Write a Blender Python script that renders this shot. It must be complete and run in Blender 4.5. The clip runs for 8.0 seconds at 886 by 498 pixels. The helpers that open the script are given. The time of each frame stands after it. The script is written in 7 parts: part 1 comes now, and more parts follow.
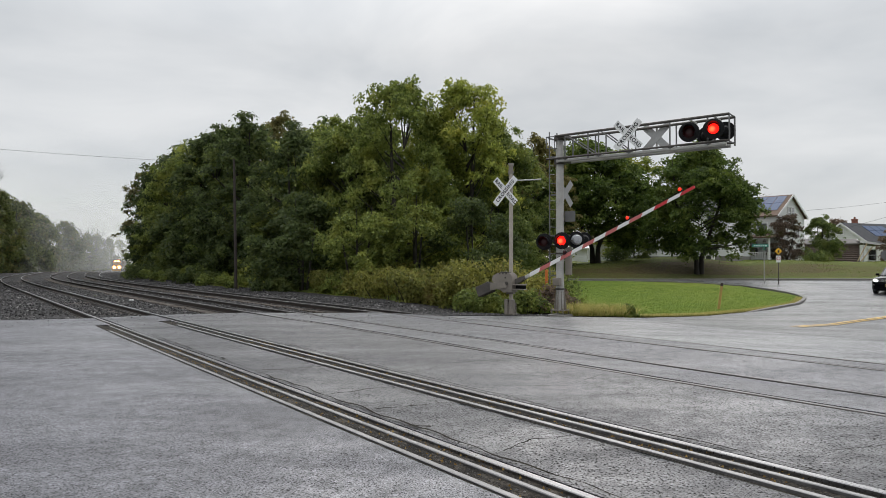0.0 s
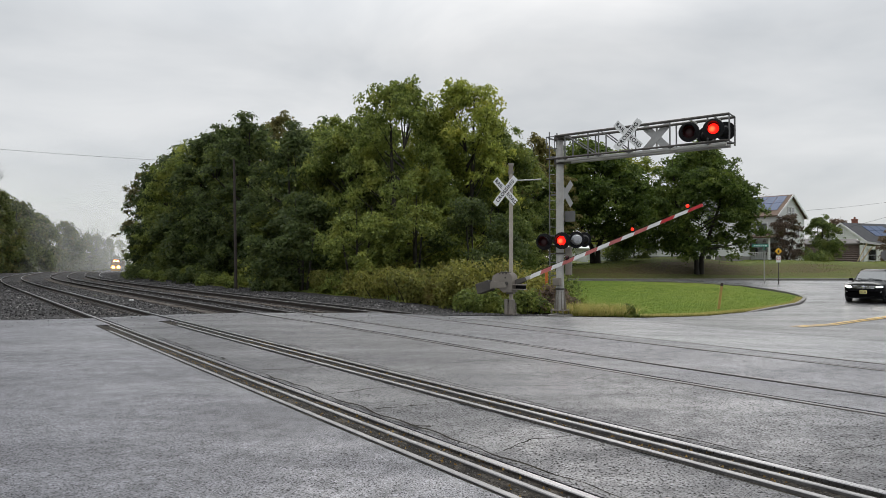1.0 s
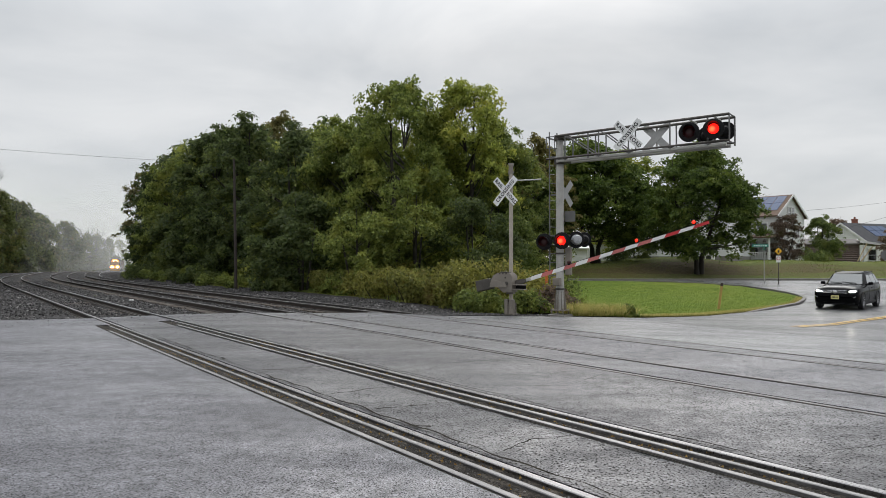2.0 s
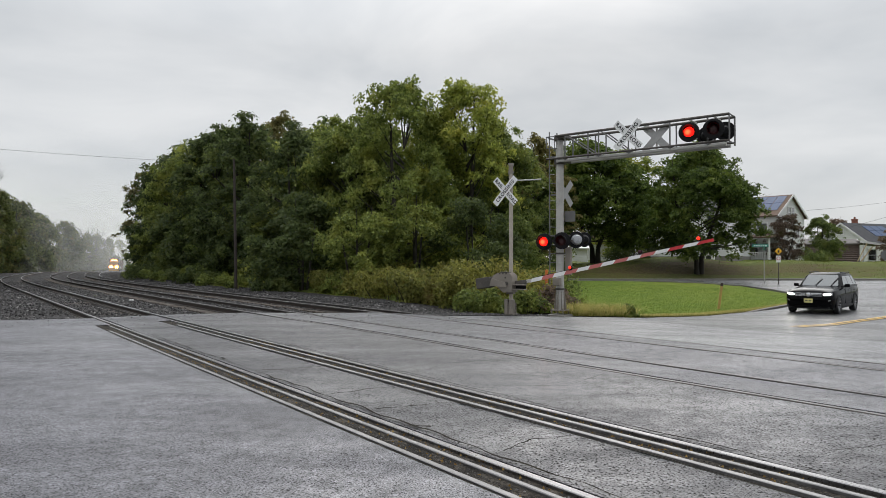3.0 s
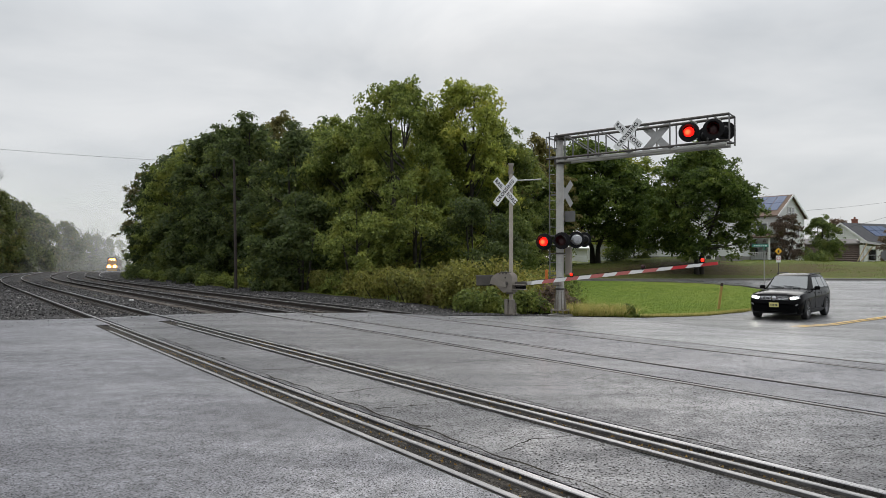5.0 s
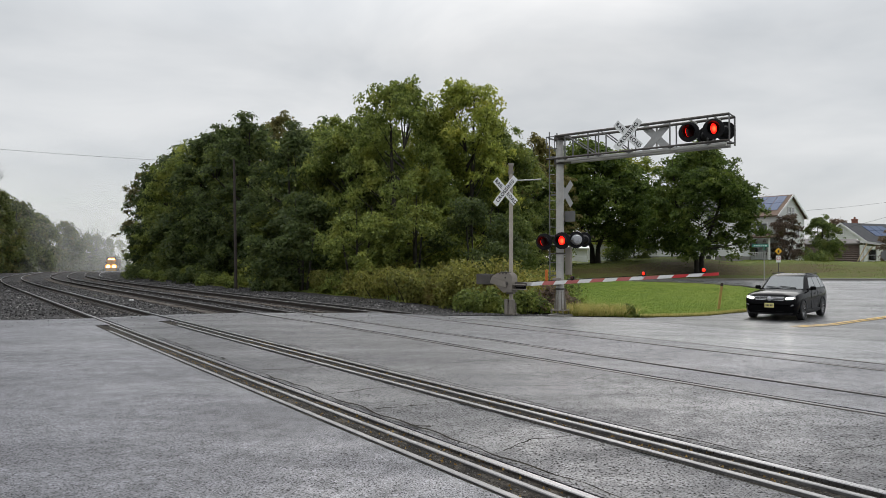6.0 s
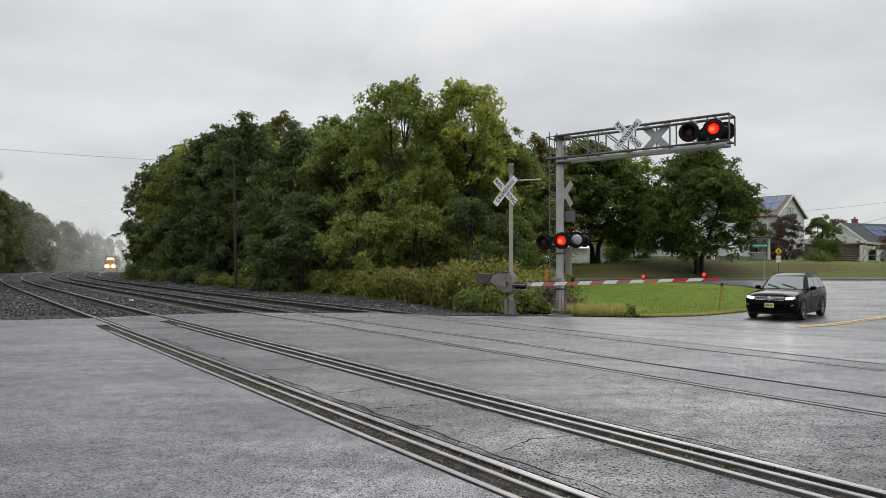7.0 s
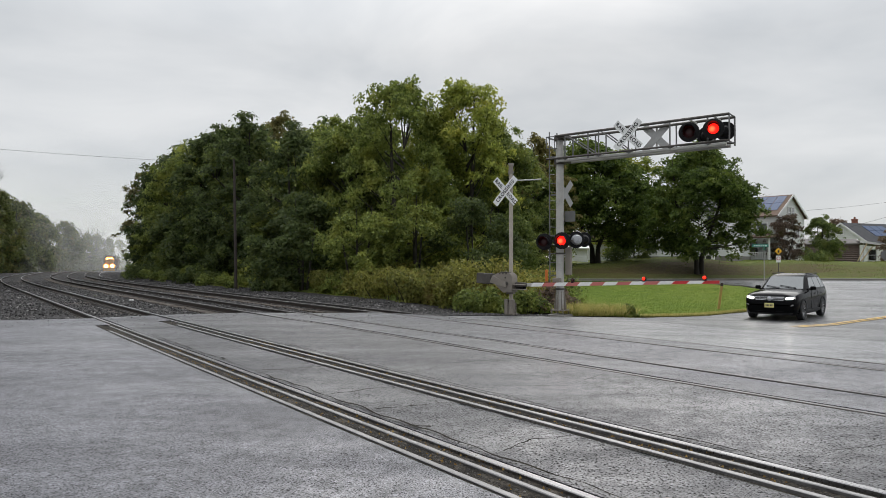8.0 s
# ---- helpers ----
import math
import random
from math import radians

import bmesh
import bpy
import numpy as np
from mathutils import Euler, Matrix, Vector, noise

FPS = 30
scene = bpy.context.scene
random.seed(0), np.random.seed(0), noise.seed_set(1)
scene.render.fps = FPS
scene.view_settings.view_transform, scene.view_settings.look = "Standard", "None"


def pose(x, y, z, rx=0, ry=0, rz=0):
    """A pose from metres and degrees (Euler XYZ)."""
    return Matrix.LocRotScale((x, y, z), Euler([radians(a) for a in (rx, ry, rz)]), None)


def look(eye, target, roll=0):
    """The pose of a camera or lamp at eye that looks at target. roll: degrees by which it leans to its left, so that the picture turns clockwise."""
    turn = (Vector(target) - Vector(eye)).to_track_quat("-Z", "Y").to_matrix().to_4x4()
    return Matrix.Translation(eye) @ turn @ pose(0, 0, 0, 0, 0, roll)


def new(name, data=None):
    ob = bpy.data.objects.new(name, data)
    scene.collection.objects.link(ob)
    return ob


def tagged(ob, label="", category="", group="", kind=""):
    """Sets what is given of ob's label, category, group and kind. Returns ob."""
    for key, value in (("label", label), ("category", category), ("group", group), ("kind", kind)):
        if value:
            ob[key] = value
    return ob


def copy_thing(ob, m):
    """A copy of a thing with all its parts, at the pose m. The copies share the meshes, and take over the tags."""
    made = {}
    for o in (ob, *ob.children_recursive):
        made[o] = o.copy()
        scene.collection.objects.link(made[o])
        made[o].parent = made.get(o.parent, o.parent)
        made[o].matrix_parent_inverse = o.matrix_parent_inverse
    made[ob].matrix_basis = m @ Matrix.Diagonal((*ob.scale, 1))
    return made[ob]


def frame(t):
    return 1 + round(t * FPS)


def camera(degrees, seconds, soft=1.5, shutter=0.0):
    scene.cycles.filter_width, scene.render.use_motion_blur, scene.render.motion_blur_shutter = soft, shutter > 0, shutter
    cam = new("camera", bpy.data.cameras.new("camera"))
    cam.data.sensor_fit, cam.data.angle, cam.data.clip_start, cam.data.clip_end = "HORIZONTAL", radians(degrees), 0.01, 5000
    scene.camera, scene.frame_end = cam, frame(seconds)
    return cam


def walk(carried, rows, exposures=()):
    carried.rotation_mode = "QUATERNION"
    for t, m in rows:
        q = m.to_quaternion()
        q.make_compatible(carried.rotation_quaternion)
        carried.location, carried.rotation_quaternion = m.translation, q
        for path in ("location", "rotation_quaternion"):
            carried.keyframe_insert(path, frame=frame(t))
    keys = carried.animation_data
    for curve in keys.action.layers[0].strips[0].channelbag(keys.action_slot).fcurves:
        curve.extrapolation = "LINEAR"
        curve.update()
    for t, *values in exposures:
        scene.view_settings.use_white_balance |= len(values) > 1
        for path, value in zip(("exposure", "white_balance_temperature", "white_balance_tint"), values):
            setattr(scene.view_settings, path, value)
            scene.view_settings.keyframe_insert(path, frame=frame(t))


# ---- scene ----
EYE = 1.546
cam = camera(67.1, 8.0, soft=0.8)
CAM = Matrix.Translation((0, 0, EYE)) @ pose(0, 0, 0, 90 + 1.13, 0, 0)
walk(cam, [(0.0, CAM), (8.0, CAM)])

# ---- world and light: a bright overcast sky, wet ground ----
world = bpy.data.worlds.new("overcast_sky")
scene.world = world
world.use_nodes = True
wn = world.node_tree
wn.nodes.clear()


def wnode(kind, **values):
    n = wn.nodes.new(kind)
    for k, v in values.items():
        n.inputs[k].default_value = v
    return n


sky = wn.nodes.new("ShaderNodeTexSky")
sky.sky_type, sky.sun_disc = "NISHITA", False
sky.sun_elevation, sky.sun_rotation = radians(33), radians(9)
w_out, w_bg = wnode("ShaderNodeOutputWorld"), wnode("ShaderNodeBackground", Strength=1.0)
w_co = wnode("ShaderNodeTexCoord")
w_map = wnode("ShaderNodeMapping", Scale=(1.0, 1.0, 2.6), Location=(0.35, 0.1, 0.2))
w_noise = wnode("ShaderNodeTexNoise", Scale=2.3, Detail=5.0, Roughness=0.52, Distortion=0.3)
w_ramp = wnode("ShaderNodeValToRGB")
w_ramp.color_ramp.elements[0].position, w_ramp.color_ramp.elements[0].color = 0.34, (0.53, 0.56, 0.59, 1)
w_ramp.color_ramp.elements[1].position, w_ramp.color_ramp.elements[1].color = 0.66, (0.78, 0.79, 0.80, 1)
w_scale = wnode("ShaderNodeMix")
w_scale.data_type, w_scale.blend_type = "RGBA", "MULTIPLY"
w_scale.inputs[0].default_value = 1.0
w_scale.inputs[7].default_value = (0.09, 0.09, 0.09, 1)
w_mix = wnode("ShaderNodeMix")
w_mix.data_type = "RGBA"
w_mix.inputs[0].default_value = 0.93
wl = wn.links.new
wl(w_co.outputs["Generated"], w_map.inputs["Vector"])
wl(w_map.outputs[0], w_noise.inputs["Vector"])
wl(w_noise.outputs[0], w_ramp.inputs[0])
wl(sky.outputs[0], w_scale.inputs[6])
wl(w_scale.outputs[2], w_mix.inputs[6])
wl(w_ramp.outputs[0], w_mix.inputs[7])
# an overcast sky is brightest overhead
w_sep = wnode("ShaderNodeSeparateXYZ")
w_up = wnode("ShaderNodeMapRange", **{"From Min": 0.30, "From Max": 1.0, "To Min": 1.0, "To Max": 2.9})
wl(w_co.outputs["Generated"], w_sep.inputs[0])
wl(w_sep.outputs[2], w_up.inputs[0])
wl(w_up.outputs[0], w_bg.inputs[1])
wl(w_mix.outputs[2], w_bg.inputs[0])
wl(w_bg.outputs[0], w_out.inputs[0])

sun = new("sun", bpy.data.lights.new("sun", "SUN"))
sun.data.energy, sun.data.angle, sun.data.color = 1.25, radians(50), (1.0, 0.98, 0.95)
sun.matrix_world = look((9, 55, 36), (0, 0, 0))
scene.view_settings.exposure = 0.0


# ---- materials ----
class Nodes:
    """A small builder for one node material."""

    def __init__(self, name):
        self.m = bpy.data.materials.new(name)
        self.m.use_nodes = True
        self.t = self.m.node_tree
        self.b = self.t.nodes["Principled BSDF"]
        self.co = self.t.nodes.new("ShaderNodeTexCoord").outputs["Object"]

    def node(self, kind, **values):
        n = self.t.nodes.new(kind)
        for k, v in values.items():
            n.inputs[k].default_value = v
        return n

    def link(self, a, b):
        self.t.links.new(a, b)
        return b

    def noise(self, scale, detail=4.0, rough=0.55, co=None, stretch=None):
        n = self.node("ShaderNodeTexNoise", Scale=scale, Detail=detail, Roughness=rough)
        src = co or self.co
        if stretch:
            mp = self.node("ShaderNodeMapping", Scale=stretch)
            self.link(src, mp.inputs[0])
            src = mp.outputs[0]
        self.link(src, n.inputs["Vector"])
        return n.outputs[0]

    def ramp(self, src, stops):
        r = self.node("ShaderNodeValToRGB")
        els = r.color_ramp.elements
        while len(els) < len(stops):
            els.new(0.5)
        for e, (p, c) in zip(els, stops):
            e.position = p
            e.color = (c, c, c, 1) if not isinstance(c, tuple) else (*c, 1)
        self.link(src, r.inputs[0])
        return r.outputs[0]

    def mix(self, fac, a, b, mode="MIX"):
        n = self.node("ShaderNodeMix")
        n.data_type, n.blend_type = "RGBA", mode
        for i, v in ((0, fac), (6, a), (7, b)):
            if isinstance(v, (int, float)) and i == 0:
                n.inputs[0].default_value = v
            elif isinstance(v, tuple):
                n.inputs[i].default_value = (*v, 1)
            else:
                self.link(v, n.inputs[i])
        return n.outputs[2]

    def bump(self, src, strength=0.3, distance=0.02):
        n = self.node("ShaderNodeBump", Strength=strength, Distance=distance)
        self.link(src, n.inputs["Height"])
        self.link(n.outputs[0], self.b.inputs["Normal"])

    def island(self):
        return self.node("ShaderNodeNewGeometry").outputs["Random Per Island"]

    def rand(self):
        return self.node("ShaderNodeObjectInfo").outputs["Random"]

    def set(self, **kw):
        for k, v in kw.items():
            s = self.b.inputs[k.replace("_", " ").replace("Specular IOR", "Specular IOR")]
            if hasattr(v, "links"):
                self.link(v, s)
            else:
                s.default_value = (*v, 1) if isinstance(v, tuple) else v
        return self


def simple(name, col, rough=0.5, metal=0.0, var=0.18, scale=6.0, bump=0.0):
    """Painted, bare or weathered surface: two scales of variation in colour and gloss."""
    n = Nodes(name)
    big, fine = n.noise(scale * 0.25, 3), n.noise(scale * 4, 5, 0.65)
    dark = tuple(c * (1 - var * 1.6) for c in col)
    light = tuple(min(1, c * (1 + var)) for c in col)
    c1 = n.ramp(big, [(0.3, dark), (0.7, light)])
    n.set(Base_Color=n.mix(0.35, c1, n.ramp(fine, [(0.3, dark), (0.7, light)])), Metallic=metal)
    n.set(Roughness=n.ramp(fine, [(0.25, max(0.04, rough - 0.1)), (0.75, min(1, rough + 0.12))]))
    if bump:
        n.bump(fine, bump, 0.01)
    return n.m


def glow(name, col, strength, core=None, radius=0.1):
    n = Nodes(name)
    n.set(Base_Color=tuple(c * 0.5 for c in col), Roughness=0.25)
    n.set(Emission_Color=col, Emission_Strength=strength)
    if core:
        g = n.node("ShaderNodeVectorMath")
        g.operation = "LENGTH"
        mp = n.node("ShaderNodeMapping", Location=(0.03, 0.0, 0.01))
        n.link(n.co, mp.inputs[0])
        n.link(mp.outputs[0], g.inputs[0])
        d = n.node("ShaderNodeMath")
        d.operation = "DIVIDE"
        n.link(g.outputs["Value"], d.inputs[0])
        d.inputs[1].default_value = radius
        n.set(Emission_Color=n.ramp(d.outputs[0], [(0.3, core), (1.0, col)]))
    return n.m


def asphalt(name, dark, light, wet=0.5, coarse=1.0, pit=0.06):
    """Wet chip-seal: stones of many greys in a dark binder, pits with painted shade, blotches and a broken film of
    water.
    """
    n = Nodes(name)
    grain = n.noise(64 / coarse, 2, 0.6)
    chips = n.node("ShaderNodeTexVoronoi", Scale=70.0 / coarse)
    n.link(n.co, chips.inputs["Vector"])
    mid = n.noise(4.5, 6, 0.72)
    big = n.noise(0.34, 5, 0.62)
    streak = n.noise(0.45, 5, 0.65, stretch=(0.45, 1.8, 1))
    c = n.mix(n.ramp(n.mix(0.5, big, streak), [(0.40, 0.0), (0.60, 1.0)]), dark, light)
    c = n.mix(0.8, c, n.ramp(mid, [(0.34, 0.5), (0.5, 0.95), (0.66, 1.3)]), "MULTIPLY")
    # pits between the stones: their shade is put into the base colour
    pits = n.ramp(grain, [(0.36, 0.0), (0.50, 1.0)])
    c = n.mix(1.0, c, n.ramp(grain, [(0.36, pit), (0.48, 0.75), (0.64, 1.6)]), "MULTIPLY")
    c = n.mix(0.6, c, n.ramp(chips.outputs["Color"], [(0.15, 0.35), (0.6, 1.0), (0.93, 2.2)]), "MULTIPLY")
    n.set(Base_Color=c)
    # water lies on the stones; gloss is cut in the pits to imitate their shade
    wetness = n.mix(0.45, n.ramp(streak, [(0.38, 0.0), (0.62, 1.0)]), n.ramp(mid, [(0.35, 0.0), (0.65, 1.0)]))
    n.set(**{"Specular IOR Level": n.ramp(pits, [(0.0, 0.02), (1.0, 0.74)])})
    n.set(Roughness=n.ramp(wetness, [(0.15, 0.72 - 0.15 * wet), (0.85, 0.50 - 0.15 * wet)]))
    n.set(Coat_Weight=n.mix(1.0, n.ramp(wetness, [(0.3, 0.0), (0.9, 0.36)]), pits, "MULTIPLY"), Coat_Roughness=0.20)
    n.bump(n.mix(0.5, pits, chips.outputs["Distance"]), 0.35, 0.010)
    return n.m


def foliage(name, dark, light, tip=None):
    n = Nodes(name)
    isl = n.island()
    big = n.noise(0.55, 3)
    c = n.mix(n.ramp(isl, [(0.0, 0.0), (1.0, 1.0)]), dark, light)
    if tip:
        c = n.mix(n.ramp(big, [(0.52, 0.0), (0.7, 0.8)]), c, tip)
    c = n.mix(0.6, c, n.ramp(n.rand(), [(0.0, (0.62, 0.68, 0.72)), (1.0, (1.28, 1.2, 0.95))]), "MULTIPLY")
    n.set(Base_Color=c, Roughness=0.55)
    n.b.inputs["Specular IOR Level"].default_value = 0.25
    tr = n.node("ShaderNodeBsdfTranslucent")
    n.link(c, tr.inputs[0])
    mx = n.node("ShaderNodeMixShader", Fac=0.50)
    n.link(n.b.outputs[0], mx.inputs[1])
    n.link(tr.outputs[0], mx.inputs[2])
    n.link(mx.outputs[0], n.t.nodes["Material Output"].inputs[0])
    return n.m


def grassy(name, dark, light, dry, bare=None):
    """Grass seen from above; where the ground is steep, dead grass and earth show."""
    n = Nodes(name)
    fine, mid, big = n.noise(38, 5, 0.75), n.noise(2.2, 6, 0.7), n.noise(0.16, 4)
    c = n.mix(n.ramp(n.mix(0.5, fine, n.noise(7, 5, 0.75)), [(0.38, 0.0), (0.62, 1.0)]), dark, light)
    c = n.mix(0.6, c, n.ramp(mid, [(0.35, 0.55), (0.65, 1.3)]), "MULTIPLY")
    c = n.mix(n.ramp(n.mix(0.4, big, mid), [(0.45, 0.0), (0.60, 0.75)]), c, dry)
    if bare:
        sep = n.node("ShaderNodeSeparateXYZ")
        n.link(n.node("ShaderNodeNewGeometry").outputs["True Normal"], sep.inputs[0])
        steep = n.node("ShaderNodeMath")
        steep.operation = "ADD"
        wob = n.node("ShaderNodeMath")
        wob.operation = "MULTIPLY"
        wob.inputs[1].default_value = -0.05
        n.link(mid, wob.inputs[0])
        n.link(sep.outputs[2], steep.inputs[0])
        n.link(wob.outputs[0], steep.inputs[1])
        earth = n.mix(n.ramp(n.noise(5.0, 6, 0.75), [(0.38, 0.0), (0.6, 1.0)]), bare, tuple(v * 2.0 for v in bare))
        c = n.mix(n.ramp(steep.outputs[0], [(0.944, 0.9), (0.970, 0.0)]), c, earth)
    n.set(Base_Color=c, Roughness=0.85, Specular_IOR_Level=0.08)
    n.bump(fine, 0.8, 0.05)
    return n.m


def ballast_ground(name):
    n = Nodes(name)
    v = n.node("ShaderNodeTexVoronoi", Scale=17.0)
    n.link(n.co, v.inputs["Vector"])
    big = n.noise(0.6, 4)
    c = n.ramp(v.outputs["Color"], [(0.2, (0.010, 0.009, 0.009)), (0.5, (0.028, 0.026, 0.026)), (0.85, (0.085, 0.082, 0.082))])
    c = n.mix(0.5, c, n.ramp(big, [(0.3, (0.5, 0.48, 0.46)), (0.7, (1.2, 1.15, 1.15))]), "MULTIPLY")
    n.set(Base_Color=c, Roughness=0.75, Specular_IOR_Level=0.15)
    n.bump(v.outputs["Distance"], 1.0, 0.05)
    return n.m


M = {}
M["asphalt"] = asphalt("wet_asphalt", (0.057, 0.056, 0.066), (0.104, 0.103, 0.119), 0.8, 0.8, 0.12)
M["asphalt_slab"] = asphalt("near_wet_asphalt", (0.070, 0.069, 0.080), (0.126, 0.125, 0.143), 0.8, 0.8, 0.12)
M["asphalt_dark"] = asphalt("darker_wet_asphalt", (0.030, 0.029, 0.034), (0.066, 0.065, 0.074), 0.7, 1.15, 0.04)
M["asphalt_pale"] = asphalt("paler_wet_asphalt", (0.105, 0.105, 0.113), (0.190, 0.190, 0.202), 1.2)
M["asphalt_road"] = asphalt("worn_wet_asphalt", (0.075, 0.075, 0.080), (0.145, 0.145, 0.153), 1.0)
M["asphalt_old"] = asphalt("older_wet_road_asphalt", (0.040, 0.040, 0.043), (0.098, 0.098, 0.104), 1.1, 1.2)
M["soil"] = simple("dark_soil", (0.07, 0.06, 0.045), 0.9, 0, 0.3, 3, 0.5)
M["rubble"] = simple("flangeway_dirt", (0.022, 0.019, 0.014), 0.9, 0, 0.62, 16, 0.9)
M["rubble"].node_tree.nodes["Principled BSDF"].inputs["Specular IOR Level"].default_value = 0.12
M["groove"] = Nodes("packed_groove_dirt")
M["groove"].set(Base_Color=M["groove"].ramp(M["groove"].mix(0.5, M["groove"].noise(55, 4, 0.7), M["groove"].noise(6, 4, 0.7)), [(0.36, (0.010, 0.009, 0.007)), (0.50, (0.036, 0.032, 0.027)), (0.62, (0.120, 0.104, 0.086))]), Roughness=0.9, Specular_IOR_Level=0.1)
M["groove"].bump(M["groove"].noise(60, 4, 0.7), 1.0, 0.02)
M["groove"] = M["groove"].m
M["ballast"] = ballast_ground("ballast_bed")
M["grass"] = grassy("wet_lawn", (0.062, 0.108, 0.014), (0.195, 0.265, 0.042), (0.19, 0.225, 0.045))
M["rough_grass"] = grassy("rough_bank_grass", (0.045, 0.070, 0.014), (0.150, 0.190, 0.036), (0.130, 0.130, 0.040), (0.058, 0.043, 0.022))
M["rail"] = simple("polished_rail_steel", (0.24, 0.237, 0.24), 0.30, 1.0, 0.12, 12)
M["rail_dull"] = simple("dull_wet_rail_head", (0.10, 0.092, 0.088), 0.4, 0.6, 0.25, 9)
M["rail_side"] = simple("rusty_rail_web", (0.034, 0.024, 0.020), 0.62, 0.2, 0.3, 14, 0.3)
M["old_rail"] = simple("worn_crossing_steel", (0.21, 0.205, 0.205), 0.38, 0.75, 0.25, 9)
M["tie"] = simple("weathered_tie_timber", (0.085, 0.07, 0.058), 0.85, 0, 0.3, 8, 0.4)
M["galv"] = simple("galvanised_steel", (0.42, 0.41, 0.385), 0.5, 0.1, 0.18, 7)
M["mast_tan"] = simple("weathered_tan_mast_paint", (0.38, 0.34, 0.29), 0.55, 0.1, 0.2, 5)
M["alu"] = simple("dull_aluminium", (0.15, 0.148, 0.146), 0.5, 0.3, 0.15, 5)
M["sign_back"] = simple("weathered_sign_back", (0.36, 0.36, 0.355), 0.5, 0.15, 0.15, 5)
M["dark_steel"] = simple("weathered_mechanism_steel", (0.085, 0.076, 0.067), 0.55, 0.25, 0.25, 8)
M["gear_grey"] = simple("grey_gate_casing", (0.225, 0.20, 0.17), 0.5, 0.2, 0.2, 6)
M["black"] = simple("matt_black_paint", (0.012, 0.012, 0.013), 0.5, 0, 0.3, 8)
M["black"].node_tree.nodes["Principled BSDF"].inputs["Specular IOR Level"].default_value = 0.12
M["white"] = simple("white_sheeting", (0.72, 0.72, 0.71), 0.45, 0, 0.06, 5)
M["red"] = simple("red_sheeting", (0.50, 0.025, 0.03), 0.42, 0, 0.12, 5)
M["faded_red"] = simple("faded_red_sheeting", (0.46, 0.13, 0.12), 0.5, 0, 0.15, 5)
M["letters"] = simple("black_sign_letters", (0.015, 0.015, 0.016), 0.5)
M["concrete"] = simple("weathered_concrete", (0.18, 0.17, 0.155), 0.8, 0, 0.2, 5, 0.3)
M["lamp_lit"] = glow("lit_red_lens", (1.0, 0.010, 0.006), 2.1, (1.0, 0.20, 0.06), 0.11)
M["lamp_small"] = glow("lit_small_red_lens", (1.0, 0.028, 0.008), 1.25)
M["lamp_off"] = simple("unlit_red_lens", (0.035, 0.003, 0.004), 0.45)
M["lamp_back"] = simple("grey_lens_back", (0.35, 0.36, 0.38), 0.25, 0, 0.15)
M["yellow"] = simple("yellow_road_paint", (0.62, 0.36, 0.045), 0.5, 0, 0.3, 9)
M["bark"] = simple("dark_bark", (0.030, 0.025, 0.020), 0.9, 0, 0.35, 4, 0.6)
M["pole"] = simple("creosote_pole", (0.035, 0.026, 0.022), 0.8, 0, 0.3, 4, 0.3)


# ---- plan: the tracks run along s, u lies across them ----
A0 = -0.64287
CA, SA = math.cos(A0), math.sin(A0)
GAUGE = 1.505
TRACKS = ((4.2265, 0.0, -0.0341), (8.1336, 0.0115, 0.0521), (11.3328, -0.0268, 0.0734))


def smooth(a, b, v):
    t = min(1.0, max(0.0, (v - a) / (b - a)))
    return t * t * (3 - 2 * t)


def lerp_table(v, rows):
    if v <= rows[0][0]:
        return rows[0][1]
    for (a, p), (b, q) in zip(rows, rows[1:]):
        if v <= b:
            return p + (q - p) * (v - a) / (b - a)
    return rows[-1][1]


PROFILE = ((-60, 0.0), (2.5, -0.02), (3.47, -0.026), (4.98, 0.026), (7.38, 0.05), (8.89, -0.028), (10.58, 0.028),
           (12.09, -0.082), (14.3, -0.15), (20, -0.40), (23.5, -0.52), (60, -0.52), (400, -0.5))
# the heading turns from the straight through the crossing into a right-hand bend
LINE = []
_x = _y = _az = 0.0
_az = A0
for _i in range(0, 1401):
    _s = _i * 0.5
    LINE.append((_x, _y, _az))
    _k = 0.00534 * (min(1, max(0, (_s - 42.4) / 30)) - min(1, max(0, (_s - 78) / 30)))
    _k += 0.00036 if _s > 150 else 0.0
    _az += _k * 0.5
    _x += math.sin(_az) * 0.5
    _y += math.cos(_az) * 0.5


def on_track(s, u):
    """Plan position s metres along the line and u metres to its right; the heading."""
    if s < 0:
        return Vector((SA * s + u * CA, CA * s - u * SA)), A0
    i = min(int(s * 2), len(LINE) - 2)
    f = s * 2 - i
    x = LINE[i][0] + (LINE[i + 1][0] - LINE[i][0]) * f
    y = LINE[i][1] + (LINE[i + 1][1] - LINE[i][1]) * f
    az = LINE[i][2] + (LINE[i + 1][2] - LINE[i][2]) * f
    return Vector((x + u * math.cos(az), y - u * math.sin(az))), az


def grade(s):
    return 0.0016 * max(0, min(s, 110) - 20) - 0.0130 * max(0, min(s, 300) - 110)


def ground_z(x, y):
    u, s = x * CA - y * SA, x * SA + y * CA
    z = lerp_table(u, PROFILE)
    side = smooth(-4, 9, x)
    z = z * (1 - smooth(16, 24, s) * (1 - side)) + grade(s) * smooth(20, 40, s) * (1 - side)
    z += side * 0.80 * smooth(29, 55, y)
    z += side * (1.36 - 0.5 * smooth(38, 52, x)) * smooth(51.0, 59.5, y + 0.8 * math.sin(x * 0.13)) + side * 0.15 * smooth(63, 90, y) + side * smooth(51, 56, y) * (0.45 * noise.noise((x * 0.12, y * 0.10, 2.0)) + 0.05 * noise.noise((x * 0.7, y * 0.7, 0)))
    return z


